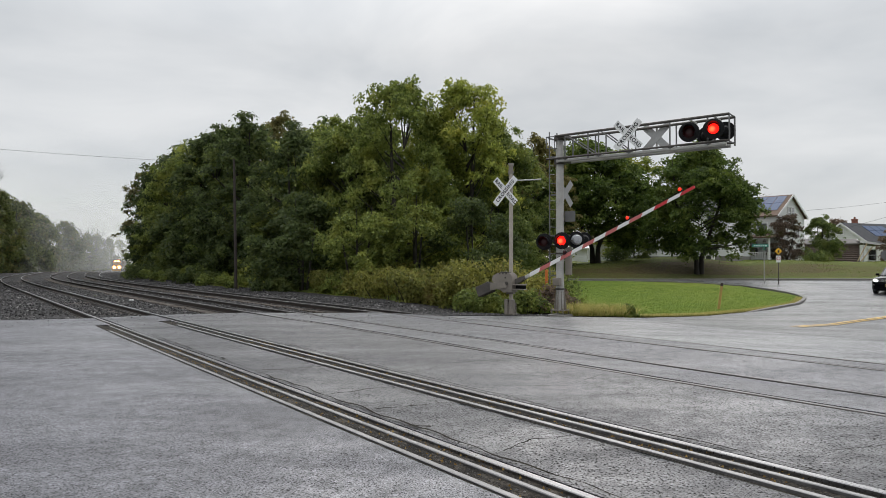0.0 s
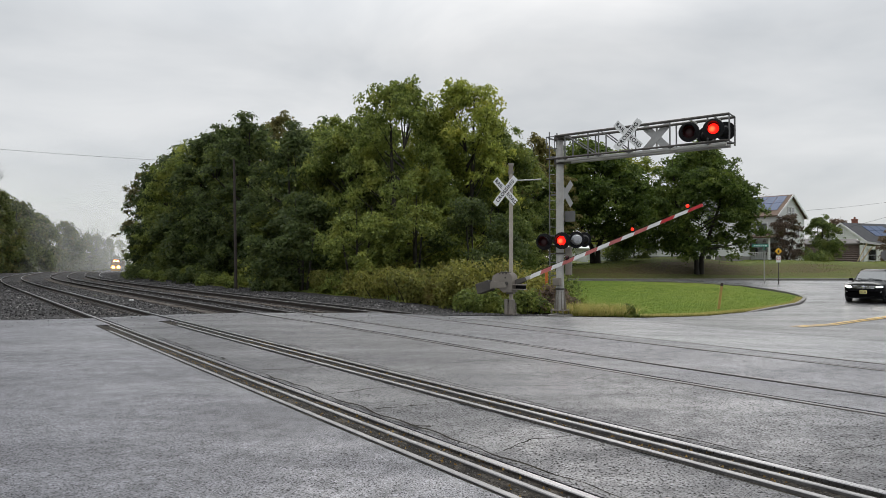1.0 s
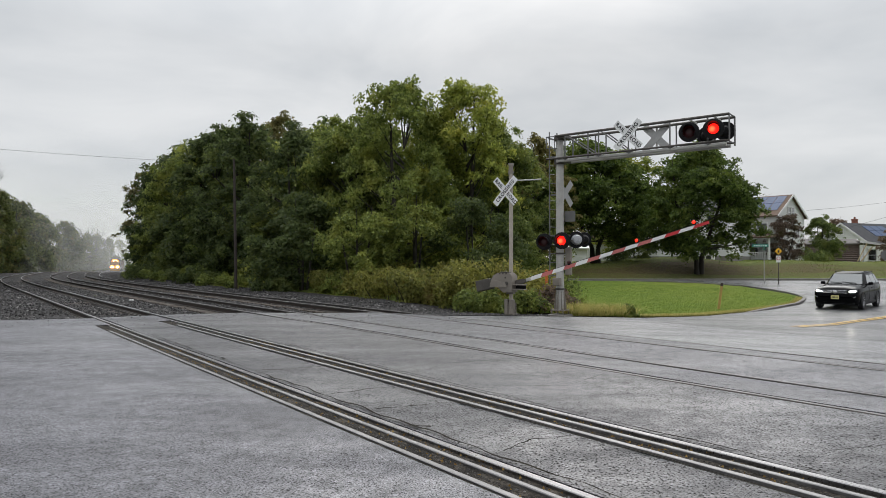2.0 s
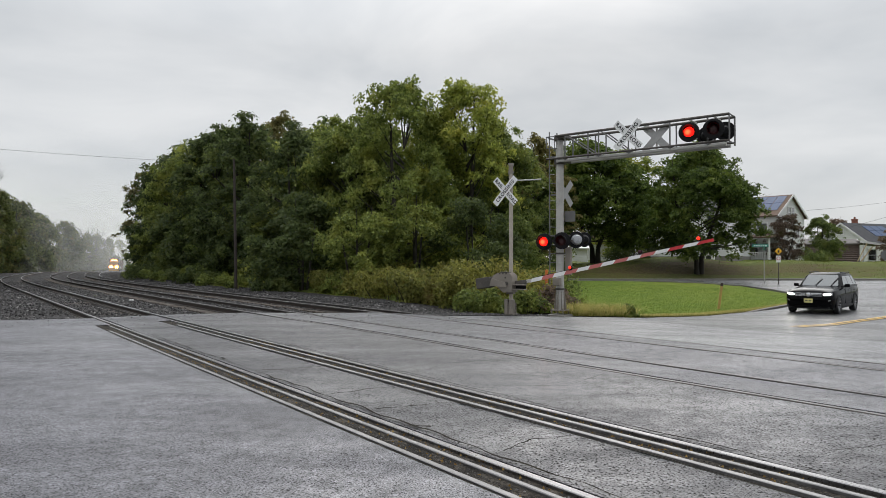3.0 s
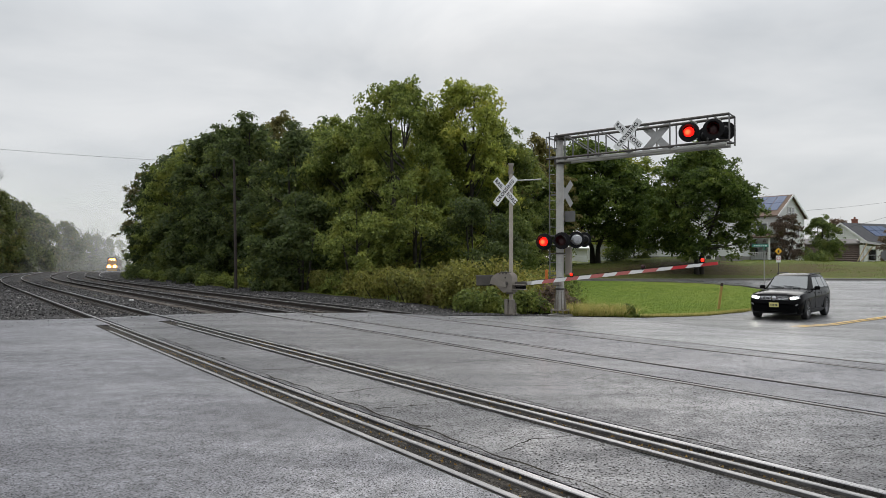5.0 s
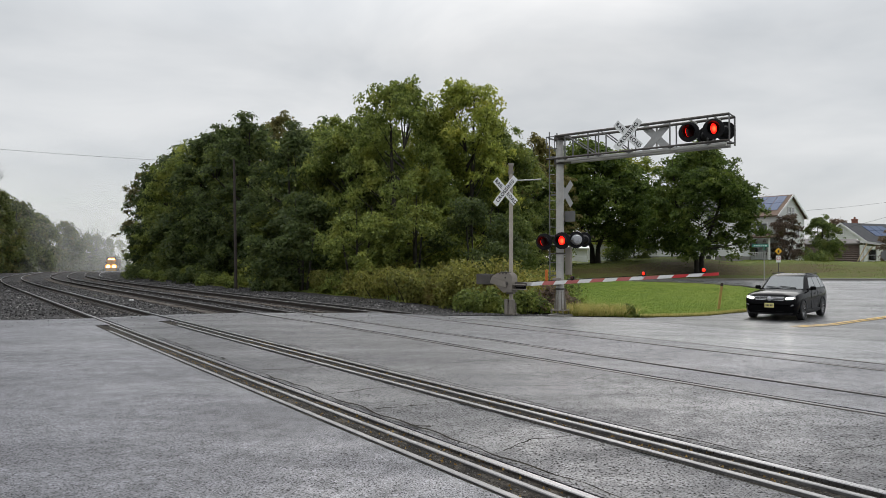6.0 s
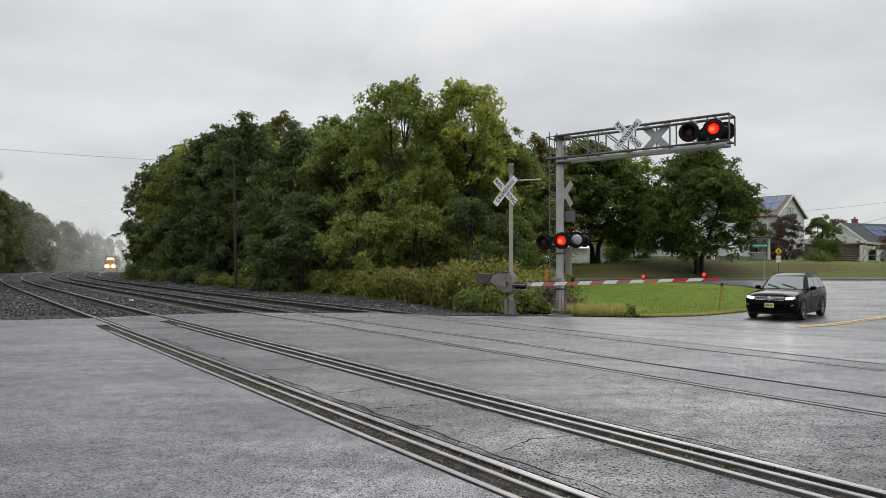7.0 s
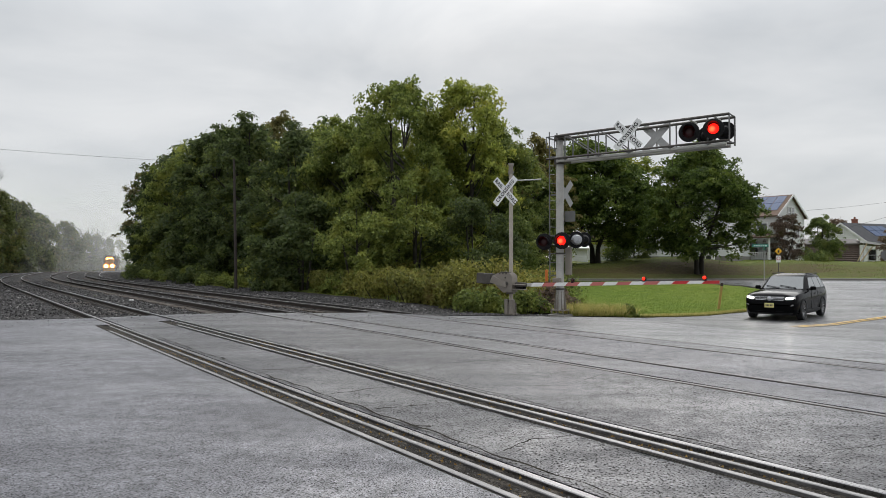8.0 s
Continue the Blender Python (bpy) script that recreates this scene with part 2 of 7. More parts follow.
def obj_from(name, verts, faces, mat, parent=None, label="", flat=True):
    me = bpy.data.meshes.new(name)
    me.from_pydata(verts, [], faces)
    me.update()
    me.materials.append(mat)
    if not flat:
        me.polygons.foreach_set("use_smooth", [True] * len(me.polygons))
    ob = new(name, me)
    ob.parent = parent
    if label:
        tagged(ob, label)
    return ob


def part(name, bm, mat, parent=None, label="", smooth_angle=None):
    me = bpy.data.meshes.new(name)
    bmesh.ops.recalc_face_normals(bm, faces=bm.faces)
    if smooth_angle is not None:
        for f in bm.faces:
            f.smooth = True
        for e in bm.edges:
            if len(e.link_faces) == 2 and e.calc_face_angle(0) > radians(smooth_angle):
                e.smooth = False
    bm.to_mesh(me)
    bm.free()
    for m in (mat if isinstance(mat, (list, tuple)) else [mat]):
        me.materials.append(m)
    ob = new(name, me)
    ob.parent = parent
    if label:
        tagged(ob, label)
    return ob


def thing(name, m, label, category, group="", kind=""):
    ob = new(name)
    ob.empty_display_size = 0.2
    ob.matrix_basis = m
    return tagged(ob, label, category, group, kind)


# ---- mesh helpers ----
def add_box(bm, size, at=(0, 0, 0), m=None, bevel=0.0, mat=0):
    got = bmesh.ops.create_cube(bm, size=1)["verts"]
    bmesh.ops.scale(bm, vec=size, verts=got)
    if bevel:
        edges = list({e for v in got for e in v.link_edges})
        got = list({v for f in bmesh.ops.bevel(bm, geom=edges, offset=bevel, segments=1, affect="EDGES")["faces"] for v in f.verts} |
                   {v for v in got if v.is_valid})
    bmesh.ops.transform(bm, matrix=Matrix.Translation(at) @ (m or Matrix()), verts=got)
    if mat:
        for f in {f for v in got for f in v.link_faces}:
            f.material_index = mat
    return got


def add_rod(bm, a, b, r, r2=None, seg=10, cap=True):
    a, b = Vector(a), Vector(b)
    d = b - a
    got = bmesh.ops.create_cone(bm, cap_ends=cap, segments=seg, radius1=r, radius2=r if r2 is None else r2, depth=d.length)["verts"]
    bmesh.ops.transform(bm, matrix=Matrix.Translation((a + b) / 2) @ d.to_track_quat("Z", "Y").to_matrix().to_4x4(), verts=got)
    return got


def lathe(bm, rows, seg=20, m=None):
    """Rows of (radius, height) turned about z."""
    rings = []
    m = m or Matrix()
    for r, h in rows:
        if r < 1e-5:
            rings.append([bm.verts.new(m @ Vector((0, 0, h)))])
        else:
            rings.append([bm.verts.new(m @ Vector((r * math.cos(6.28318 * i / seg), r * math.sin(6.28318 * i / seg), h))) for i in range(seg)])
    for p, q in zip(rings, rings[1:]):
        for i in range(seg):
            j = (i + 1) % seg
            loop = [p[i % len(p)], p[j % len(p)], q[j % len(q)], q[i % len(q)]]
            loop = list(dict.fromkeys(loop))
            if len(loop) > 2:
                bm.faces.new(loop)


def extrude_profile(bm, pts, depth, m=None, mat=0):
    """A closed profile in x,z pushed along y by depth, centred."""
    m = m or Matrix()
    a = [bm.verts.new(m @ Vector((x, -depth / 2, z))) for x, z in pts]
    b = [bm.verts.new(m @ Vector((x, depth / 2, z))) for x, z in pts]
    fs = [bm.faces.new(a), bm.faces.new(list(reversed(b)))]
    for i in range(len(pts)):
        j = (i + 1) % len(pts)
        fs.append(bm.faces.new((a[j], a[i], b[i], b[j])))
    for f in fs:
        f.material_index = mat


def loft_sheet(name, edge_a, edge_b, n, dz, mat, steps=None, zfun=ground_z):
    """Ground sheet between two plan polylines of equal length, draped on the ground."""
    steps = steps or 6
    pa, pb = [], []
    for e, out in ((edge_a, pa), (edge_b, pb)):
        for i in range(len(e) - 1):
            for k in range(steps):
                out.append(Vector(e[i]).lerp(Vector(e[i + 1]), k / steps))
        out.append(Vector(e[-1]))
    verts, faces = [], []
    for a, b in zip(pa, pb):
        for k in range(n + 1):
            p = a.lerp(b, k / n)
            verts.append((p.x, p.y, zfun(p.x, p.y) + dz))
    for i in range(len(pa) - 1):
        for k in range(n):
            q = i * (n + 1) + k
            faces.append((q, q + 1, q + n + 2, q + n + 1))
    return obj_from(name, verts, faces, mat, flat=False)


# ---- ground ----
def spaced(a, b, fine_a, fine_b, fine, coarse):
    out, v = [], a
    while v < b:
        out.append(v)
        v += fine if fine_a <= v < fine_b else coarse * (1 + 0.02 * min(abs(v - fine_a), abs(v - fine_b)))
    return out + [b]


def build_ground():
    xs, ys = spaced(-2600, 2600, -70, 75, 1.5, 4), spaced(-2600, 2600, -25, 125, 1.5, 4)
    verts = [(x, y, ground_z(x, y) - 0.18) for y in ys for x in xs]
    w = len(xs)
    faces = [(j * w + i, j * w + i + 1, (j + 1) * w + i + 1, (j + 1) * w + i) for j in range(len(ys) - 1) for i in range(w - 1)]
    tagged(obj_from("ground", verts, faces, M["rough_grass"], flat=False), "rough grassy earth around the railway crossing", "ground", kind="structure")


build_ground()

EDGE = ((-60, 52), (-14.1, 31.2), (1.4, 21.3), (5.2, 20.5), (8.8, 19.1), (11.4, 16.6), (14.5, 15.6), (16.3, 15.1), (19.4, 14.4),
        (23.35, 14.5), (27.4, 14.7), (32.8, 15.4), (36.7, 16.3), (38.3, 17.5))
RAIL_U = [u + o for u, z, k in TRACKS for o in (-GAUGE / 2, GAUGE / 2)]


def build_asphalt():
    cuts = []
    for i, ru in enumerate(RAIL_U):
        if i < 2:
            cuts.append((ru - 0.465, ru + 0.075))
        elif i % 2 == 0:
            cuts.append((ru - 0.07, ru + 0.15))
        else:
            cuts.append((ru - 0.15, ru + 0.07))
    bounds = [-60.0] + [c for pair in cuts for c in pair] + [17.5, 17.51, 38.3]
    for a, b in zip(bounds[::2], bounds[1::2]):
        n = max(2, min(40, int((b - a) / 0.6)))
        us = [a + (b - a) * i / n for i in range(n + 1)]
        verts, faces = [], []
        m = 60
        for u in us:
            end = lerp_table(u, EDGE) + 0.12 * noise.noise((u * 1.7, 3.1, 0)) + 0.2 * noise.noise((u * 0.5, 1.1, 0))
            for k in range(m + 1):
                t = k / m
                s = -70 + (end + 70) * (1 - (1 - t) ** 2)
                p = Vector((SA * s + u * CA, CA * s - u * SA))
                verts.append((p.x, p.y, ground_z(p.x, p.y) + 0.012 * noise.noise((p.x * 0.4, p.y * 0.4, 0))))
        w = m + 1
        for i in range(n):
            faces += [(i * w + k, (i + 1) * w + k, (i + 1) * w + k + 1, i * w + k + 1) for k in range(m)]
        # turned-down edges give the slab its thickness
        base = len(verts)
        rim = [i * w + m for i in range(n + 1)]
        verts += [(verts[r][0], verts[r][1], verts[r][2] - 0.2) for r in rim]
        faces += [(rim[i], base + i, base + i + 1, rim[i + 1]) for i in range(n)]
        for row in (0, n):
            b0 = len(verts)
            ids = [row * w + k for k in range(w)]
            verts += [(verts[r][0], verts[r][1], verts[r][2] - 0.2) for r in ids]
            faces += [(ids[k], ids[k + 1], b0 + k + 1, b0 + k) for k in range(m)]
        ob = obj_from("road", verts, faces, M["asphalt_slab"] if a < 0 else M["asphalt_dark"] if a < 7 else M["asphalt"] if a < 11.5 else M["asphalt_pale"] if a < 17 else M["asphalt_old"], flat=True)
        tagged(ob, "wet dark asphalt of the level crossing", "road", kind="structure")
    pts_a = ((17.4, 32.9), (19.7, 38), (20.0, 40.5), (19.5, 43.5), (17.8, 46.2), (14, 48), (-8, 48.8))
    pts_b = ((54, -12), (80, 49), (50, 49.6), (30, 49.8), (14, 49.8), (5, 49.9), (-8, 50))
    tagged(loft_sheet("road", pts_a, pts_b, 24, -0.006, M["asphalt_road"]), "wet asphalt of the side street behind the lawn", "road", kind="structure")
    # past the ends of the guard strips the asphalt closes up to the rail
    for ru in RAIL_U[:2]:
        ends = [18.35 + (lerp_table(ru, EDGE) - 0.1 - 18.35) * k / 4 for k in range(5)]
        e1 = [(SA * s + (ru - 0.47) * CA, CA * s - (ru - 0.47) * SA) for s in ends]
        e2 = [(SA * s + (ru - 0.10) * CA, CA * s - (ru - 0.10) * SA) for s in ends]
        tagged(loft_sheet("road", e1, e2, 3, 0.004, M["asphalt"]), "wet asphalt packed against the near rail", "road", kind="structure")
    # dark rubble at the bottom of the flangeways
    for ru in RAIL_U:
        e1 = [(SA * s + (ru - 0.5) * CA, CA * s - (ru - 0.5) * SA) for s in (-60, -20, 0, 10, 15, 20.3)]
        e2 = [(SA * s + (ru + 0.3) * CA, CA * s - (ru + 0.3) * SA) for s in (-60, -20, 0, 10, 15, 20.3)]
        tagged(loft_sheet("flangeway_bed", e1, e2, 2, -0.018 if ru < 6 else -0.11, M["groove"]), "dark dirt packed beside the rail in its groove", "ground", kind="structure")


build_asphalt()


# ---- tracks ----
def rail_section(s_from, s_to, u, z_off, head, step, prof, lift_fun):
    verts, faces = [], []
    n = max(1, int((s_to - s_from) / step))
    w = len(prof)
    for i in range(n + 1):
        s = s_from + (s_to - s_from) * i / n
        for pu, pz in prof:
            p, az = on_track(s, u + pu)
            verts.append((p.x, p.y, lift_fun(s) + z_off + pz))
    for i in range(n):
        for k in range(w):
            j = (k + 1) % w
            faces.append((i * w + k, i * w + j, (i + 1) * w + j, (i + 1) * w + k))
    faces.append(tuple(range(w)))
    faces.append(tuple(reversed([n * w + k for k in range(w)])))
    return verts, faces


RAIL_PROF = ((-0.075, -0.17), (-0.075, -0.155), (-0.012, -0.14), (-0.012, -0.045), (-0.037, -0.035), (-0.037, -0.006), (-0.030, 0.0),
             (0.030, 0.0), (0.037, -0.006), (0.037, -0.035), (0.012, -0.045), (0.012, -0.14), (0.075, -0.155), (0.075, -0.17))


def plate_mesh():
    """A ribbed steel plate with two spikes that holds the rail to its tie."""
    me = bpy.data.meshes.new("tie_plate")
    bm = bmesh.new()
    add_box(bm, (0.36, 0.19, 0.03), bevel=0.004)
    for sx in (-1, 1):
        add_box(bm, (0.04, 0.16, 0.05), at=(sx * 0.10, 0, 0.02), bevel=0.006)
    bm.to_mesh(me)
    bm.free()
    me.materials.append(M["dark_steel"])
    return me


PLATE = plate_mesh()


def build_track(index, u, z, k):
    names = ("near siding", "middle main", "far main")
    tr = thing("railway_track", Matrix(), "railway track with steel rails on stone ballast, crossing the road", "track", "railway tracks")
    for off in (-GAUGE / 2, GAUGE / 2):
        v, f = rail_section(-60, 420, u + off, z - off * k + (0.012 if index == 0 else 0.004), 0, 2.0, RAIL_PROF, grade)
        me = bpy.data.meshes.new("rail")
        me.from_pydata(v, [], f)
        me.materials.append(M["rail_side"])
        me.materials.append(M["rail"] if index == 0 else M["rail_dull"])
        for p in me.polygons:
            kk = p.index % len(RAIL_PROF)
            p.material_index = 1 if 4 <= kk <= 8 else 0
        me.update()
        ob = new("rail", me)
        ob.parent = tr
    rng = random.Random(index)
    tie = bmesh.new()
    add_box(tie, (2.6, 0.23, 0.17), bevel=0.015)
    base = part("tie", tie, M["tie"], tr)
    p0 = True
    s = 21.5 - index * 2.5
    while s < 75:
        p, az = on_track(s, u + rng.uniform(-0.04, 0.04))
        ob = base
        if not p0:
            ob = new("tie", base.data)
            ob.parent = tr
        p0 = False
        ob.matrix_basis = pose(p.x, p.y, grade(s) + z - 0.235 + rng.uniform(-0.03, -0.012), 0, math.degrees(math.atan(k)), -math.degrees(az) + rng.uniform(-1, 1))
        if index == 0 and s < 42:
            for off in (-GAUGE / 2, GAUGE / 2):
                q, az = on_track(s, u + off)
                plate = new("tie_plate", PLATE)
                plate.parent = tr
                plate.matrix_basis = pose(q.x, q.y, grade(s) + z - off * k - 0.135, 0, 0, -math.degrees(az))
        s += 0.52
    return tr


for i, (u, z, k) in enumerate(TRACKS):
    build_track(i, u, z, k)


def guard_strips():
    """Worn steel strips that flank the rails of the near track in the asphalt."""
    prof = ((-0.026, -0.06), (-0.026, -0.006), (-0.020, 0.0), (0.020, 0.0), (0.026, -0.006), (0.026, -0.06))
    wide = ((-0.030, -0.06), (-0.030, -0.004), (-0.022, 0.0), (0.022, 0.0), (0.030, -0.004), (0.030, -0.06))
    for ru, zz, offs in ((RAIL_U[0], -0.026, (-0.16, -0.38)), (RAIL_U[1], 0.026, (-0.17, -0.38))):
        for j, o in enumerate(offs):
            v, f = rail_section(-40, 18.2 - 1.3 * j, ru + o, zz + 0.004 - 0.004 * j, 0, 2.0, prof if j == 0 else wide, lambda s: 0.0)
            tagged(obj_from("guard_rail_strip", v, f, M["old_rail"]), "worn steel guard strip beside the rail in the asphalt", "guard rail", "crossing strips")


guard_strips()


def build_ballast():
    def edges(u1, u2, s_rows):
        return [tuple(on_track(s, u1)[0]) for s in s_rows], [tuple(on_track(s, u2)[0]) for s in s_rows]

    def bed_z(x, y):
        return ground_z(x, y) - 0.145 + 0.05 * noise.noise((x * 0.8, y * 0.8, 0)) + 0.02 * noise.noise((x * 3, y * 3, 0))
    rows = [14 + 3 * i for i in range(30)] + [104 + 12 * i for i in range(24)]
    a, b = edges(-9, 16.0, rows)
    tagged(loft_sheet("ballast_bed", a, b, 44, 0, M["ballast"], steps=2, zfun=bed_z), "wet grey crushed-stone ballast under the tracks", "ballast", kind="structure")


build_ballast()


def pebbles(name, count, sampler, sizes, seed, label, mat):
    """Loose crushed stones, joined."""
    rng = np.random.default_rng(seed)
    base = np.array([(1, 0, 0), (-1, 0, 0), (0, 1, 0), (0, -1, 0), (0, 0, 1), (0, 0, -1)], float)
    tri = np.array([(0, 2, 4), (2, 1, 4), (1, 3, 4), (3, 0, 4), (2, 0, 5), (1, 2, 5), (3, 1, 5), (0, 3, 5)])
    vs, fs = [], []
    for i in range(count):
        x, y, z = sampler(rng)
        r = rng.uniform(*sizes)
        q = base * rng.uniform(0.55, 1.25, (6, 1)) * r * np.array([1, 0.85, 0.7])
        a = rng.uniform(0, 6.28)
        c, s = math.cos(a), math.sin(a)
        q = q @ np.array([[c, -s, 0], [s, c, 0], [0, 0, 1]])
        vs.append(q + np.array([x, y, z]))
        fs.append(tri + 6 * i)
    ob = obj_from(name, np.concatenate(vs).tolist(), np.concatenate(fs).tolist(), mat)
    return tagged(ob, label, "stones", kind="stuff")


def stone_material():
    n = Nodes("ballast_stone")
    c = n.ramp(n.island(), [(0.0, (0.009, 0.008, 0.008)), (0.55, (0.030, 0.028, 0.028)), (0.9, (0.105, 0.10, 0.098)), (1.0, (0.28, 0.27, 0.26))])
    n.set(Base_Color=c, Roughness=0.6, Specular_IOR_Level=0.25)
    return n.m


M["stone"] = stone_material()


def sample_bed(rng):
    while True:
        s = 15 + 50 * rng.random() ** 1.7
        u = rng.uniform(-8, 15)
        if s < lerp_table(u, EDGE) + 0.05:
            continue
        p, az = on_track(s, u)
        return p.x, p.y, ground_z(p.x, p.y) - 0.13 + 0.05 * noise.noise((p.x * 0.8, p.y * 0.8, 0))


pebbles("ballast_stones", 21000, sample_bed, (0.03, 0.065), 5, "loose wet grey ballast stones between the rails", M["stone"])


# ---- signs with lettering ----
FONT_CACHE = {}


def text_mesh(word, size):
    """The built-in font turned into a mesh."""
    if (word, size) not in FONT_CACHE:
        cu = bpy.data.curves.new("text", "FONT")
        cu.body, cu.size, cu.align_x, cu.align_y, cu.extrude, cu.offset = word, size, "CENTER", "CENTER", 0.002, size * 0.022
        cu.space_character = 1.12
        ob = bpy.data.objects.new("text", cu)
        scene.collection.objects.link(ob)
        dg = bpy.context.evaluated_depsgraph_get()
        me = bpy.data.meshes.new_from_object(ob.evaluated_get(dg))
        bpy.data.objects.remove(ob)
        FONT_CACHE[(word, size)] = me
    return FONT_CACHE[(word, size)]


def lettering(word, size, m, parent, mat=None):
    me = text_mesh(word, size).copy()
    me.materials.clear()
    me.materials.append(mat or M["letters"])
    ob = new("lettering", me)
    ob.parent = parent
    ob.matrix_basis = m
    return ob


FACE = pose(0, 0, 0, 90, 0, 0)  # lettering stands up, reads from -y


def crossbuck(parent, m, reads=True, length=1.14):
    """X of two blades in the local x,z plane, facing -y."""
    for tilt, words, lift in ((-46, ("CROSSING",), 0.008), (46, ("RAIL", "ROAD"), 0.0)):
        bm = bmesh.new()
        add_box(bm, (length, 0.006, 0.229), bevel=0.002)
        blade = part("blade", bm, M["white"] if reads else M["sign_back"], parent, "white blade with black capitals" if reads else "bare grey back of a sign blade")
        blade.matrix_basis = m @ pose(0, -lift, 0, 0, tilt, 0)
        if reads:
            if len(words) == 1:
                lettering(words[0], 0.175, pose(0, -0.0045, 0) @ FACE, blade)
            else:
                lettering(words[0], 0.165, pose(-0.345, -0.0045, 0) @ FACE, blade)
                lettering(words[1], 0.165, pose(0.345, -0.0045, 0) @ FACE, blade)


# ---- flashing lights ----
FLASH_A, FLASH_B = [], []


def lens_insert(name, r, parent, m, lit="lamp_lit"):
    """Two-sided turning insert: one dome lit, the other unlit."""
    bm = bmesh.new()
    rows = [(r, 0.0)] + [(r * math.cos(a), -0.42 * r * math.sin(a)) for a in (0.4, 0.8, 1.2)] + [(0, -0.42 * r)]
    lathe(bm, rows, 20)
    n = len(bm.faces)
    lathe(bm, [(a, -b) for a, b in rows], 20)
    bm.faces.ensure_lookup_table()
    for f in bm.faces[n:]:
        f.material_index = 1
    bmesh.ops.rotate(bm, cent=(0, 0, 0), matrix=Matrix.Rotation(radians(-90), 3, "X"), verts=bm.verts)
    ob = part(name, bm, [M[lit], M["lamp_off"]], parent, "red signal lens that alternates between lit and unlit", 50)
    ob.matrix_basis = m
    return ob


def signal_head(parent, m, group, lit_front=True, disc=0.255, back="black"):
    """Round black background, housing, visor and turning lens; faces -y."""
    bm = bmesh.new()
    seg = 28
    lathe(bm, [(0.155, -0.02), (disc, -0.01), (disc + 0.004, 0.0), (disc, 0.01), (0.17, 0.014), (0.15, 0.10), (0.10, 0.18), (0.0, 0.19)], seg,
          Matrix.Rotation(radians(-90), 4, "X"))
    # visor: three quarters of a tube, longer at the top
    ring = []
    for i in range(25):
        a = radians(-40 + 260 * i / 24)
        reach = 0.34 * (0.40 + 0.60 * (0.5 + 0.5 * math.sin(a)))
        c, s = math.cos(a), math.sin(a)
        ring.append([bm.verts.new((rr * c, yy, rr * s)) for rr, yy in ((0.172, 0.0), (0.178, -reach), (0.172, -reach), (0.166, 0.0))])
    for p, q in zip(ring, ring[1:]):
        for k in range(4):
            bm.faces.new((p[k], p[(k + 1) % 4], q[(k + 1) % 4], q[k]))
    head = part("signal_head", bm, M["black"], parent, "round black signal head with a visor", 40)
    head.matrix_basis = m
    if back != "black":
        bm = bmesh.new()
        lathe(bm, [(0.176, 0.0), (0.172, 0.12), (0.135, 0.205), (0.0, 0.235)], seg, Matrix.Rotation(radians(-90), 4, "X"))
        part("rear_cover", bm, M[back], head, "pale domed rear cover", 40)
    ins = lens_insert("lens", 0.15, head, pose(0, -0.045, 0, 0, 0, 0 if lit_front else 180))
    if group is not None:
        group.append((ins, pose(0, -0.045, 0)))
    return head


ROAD_AZ = 38.0  # the road's heading; signs face its traffic


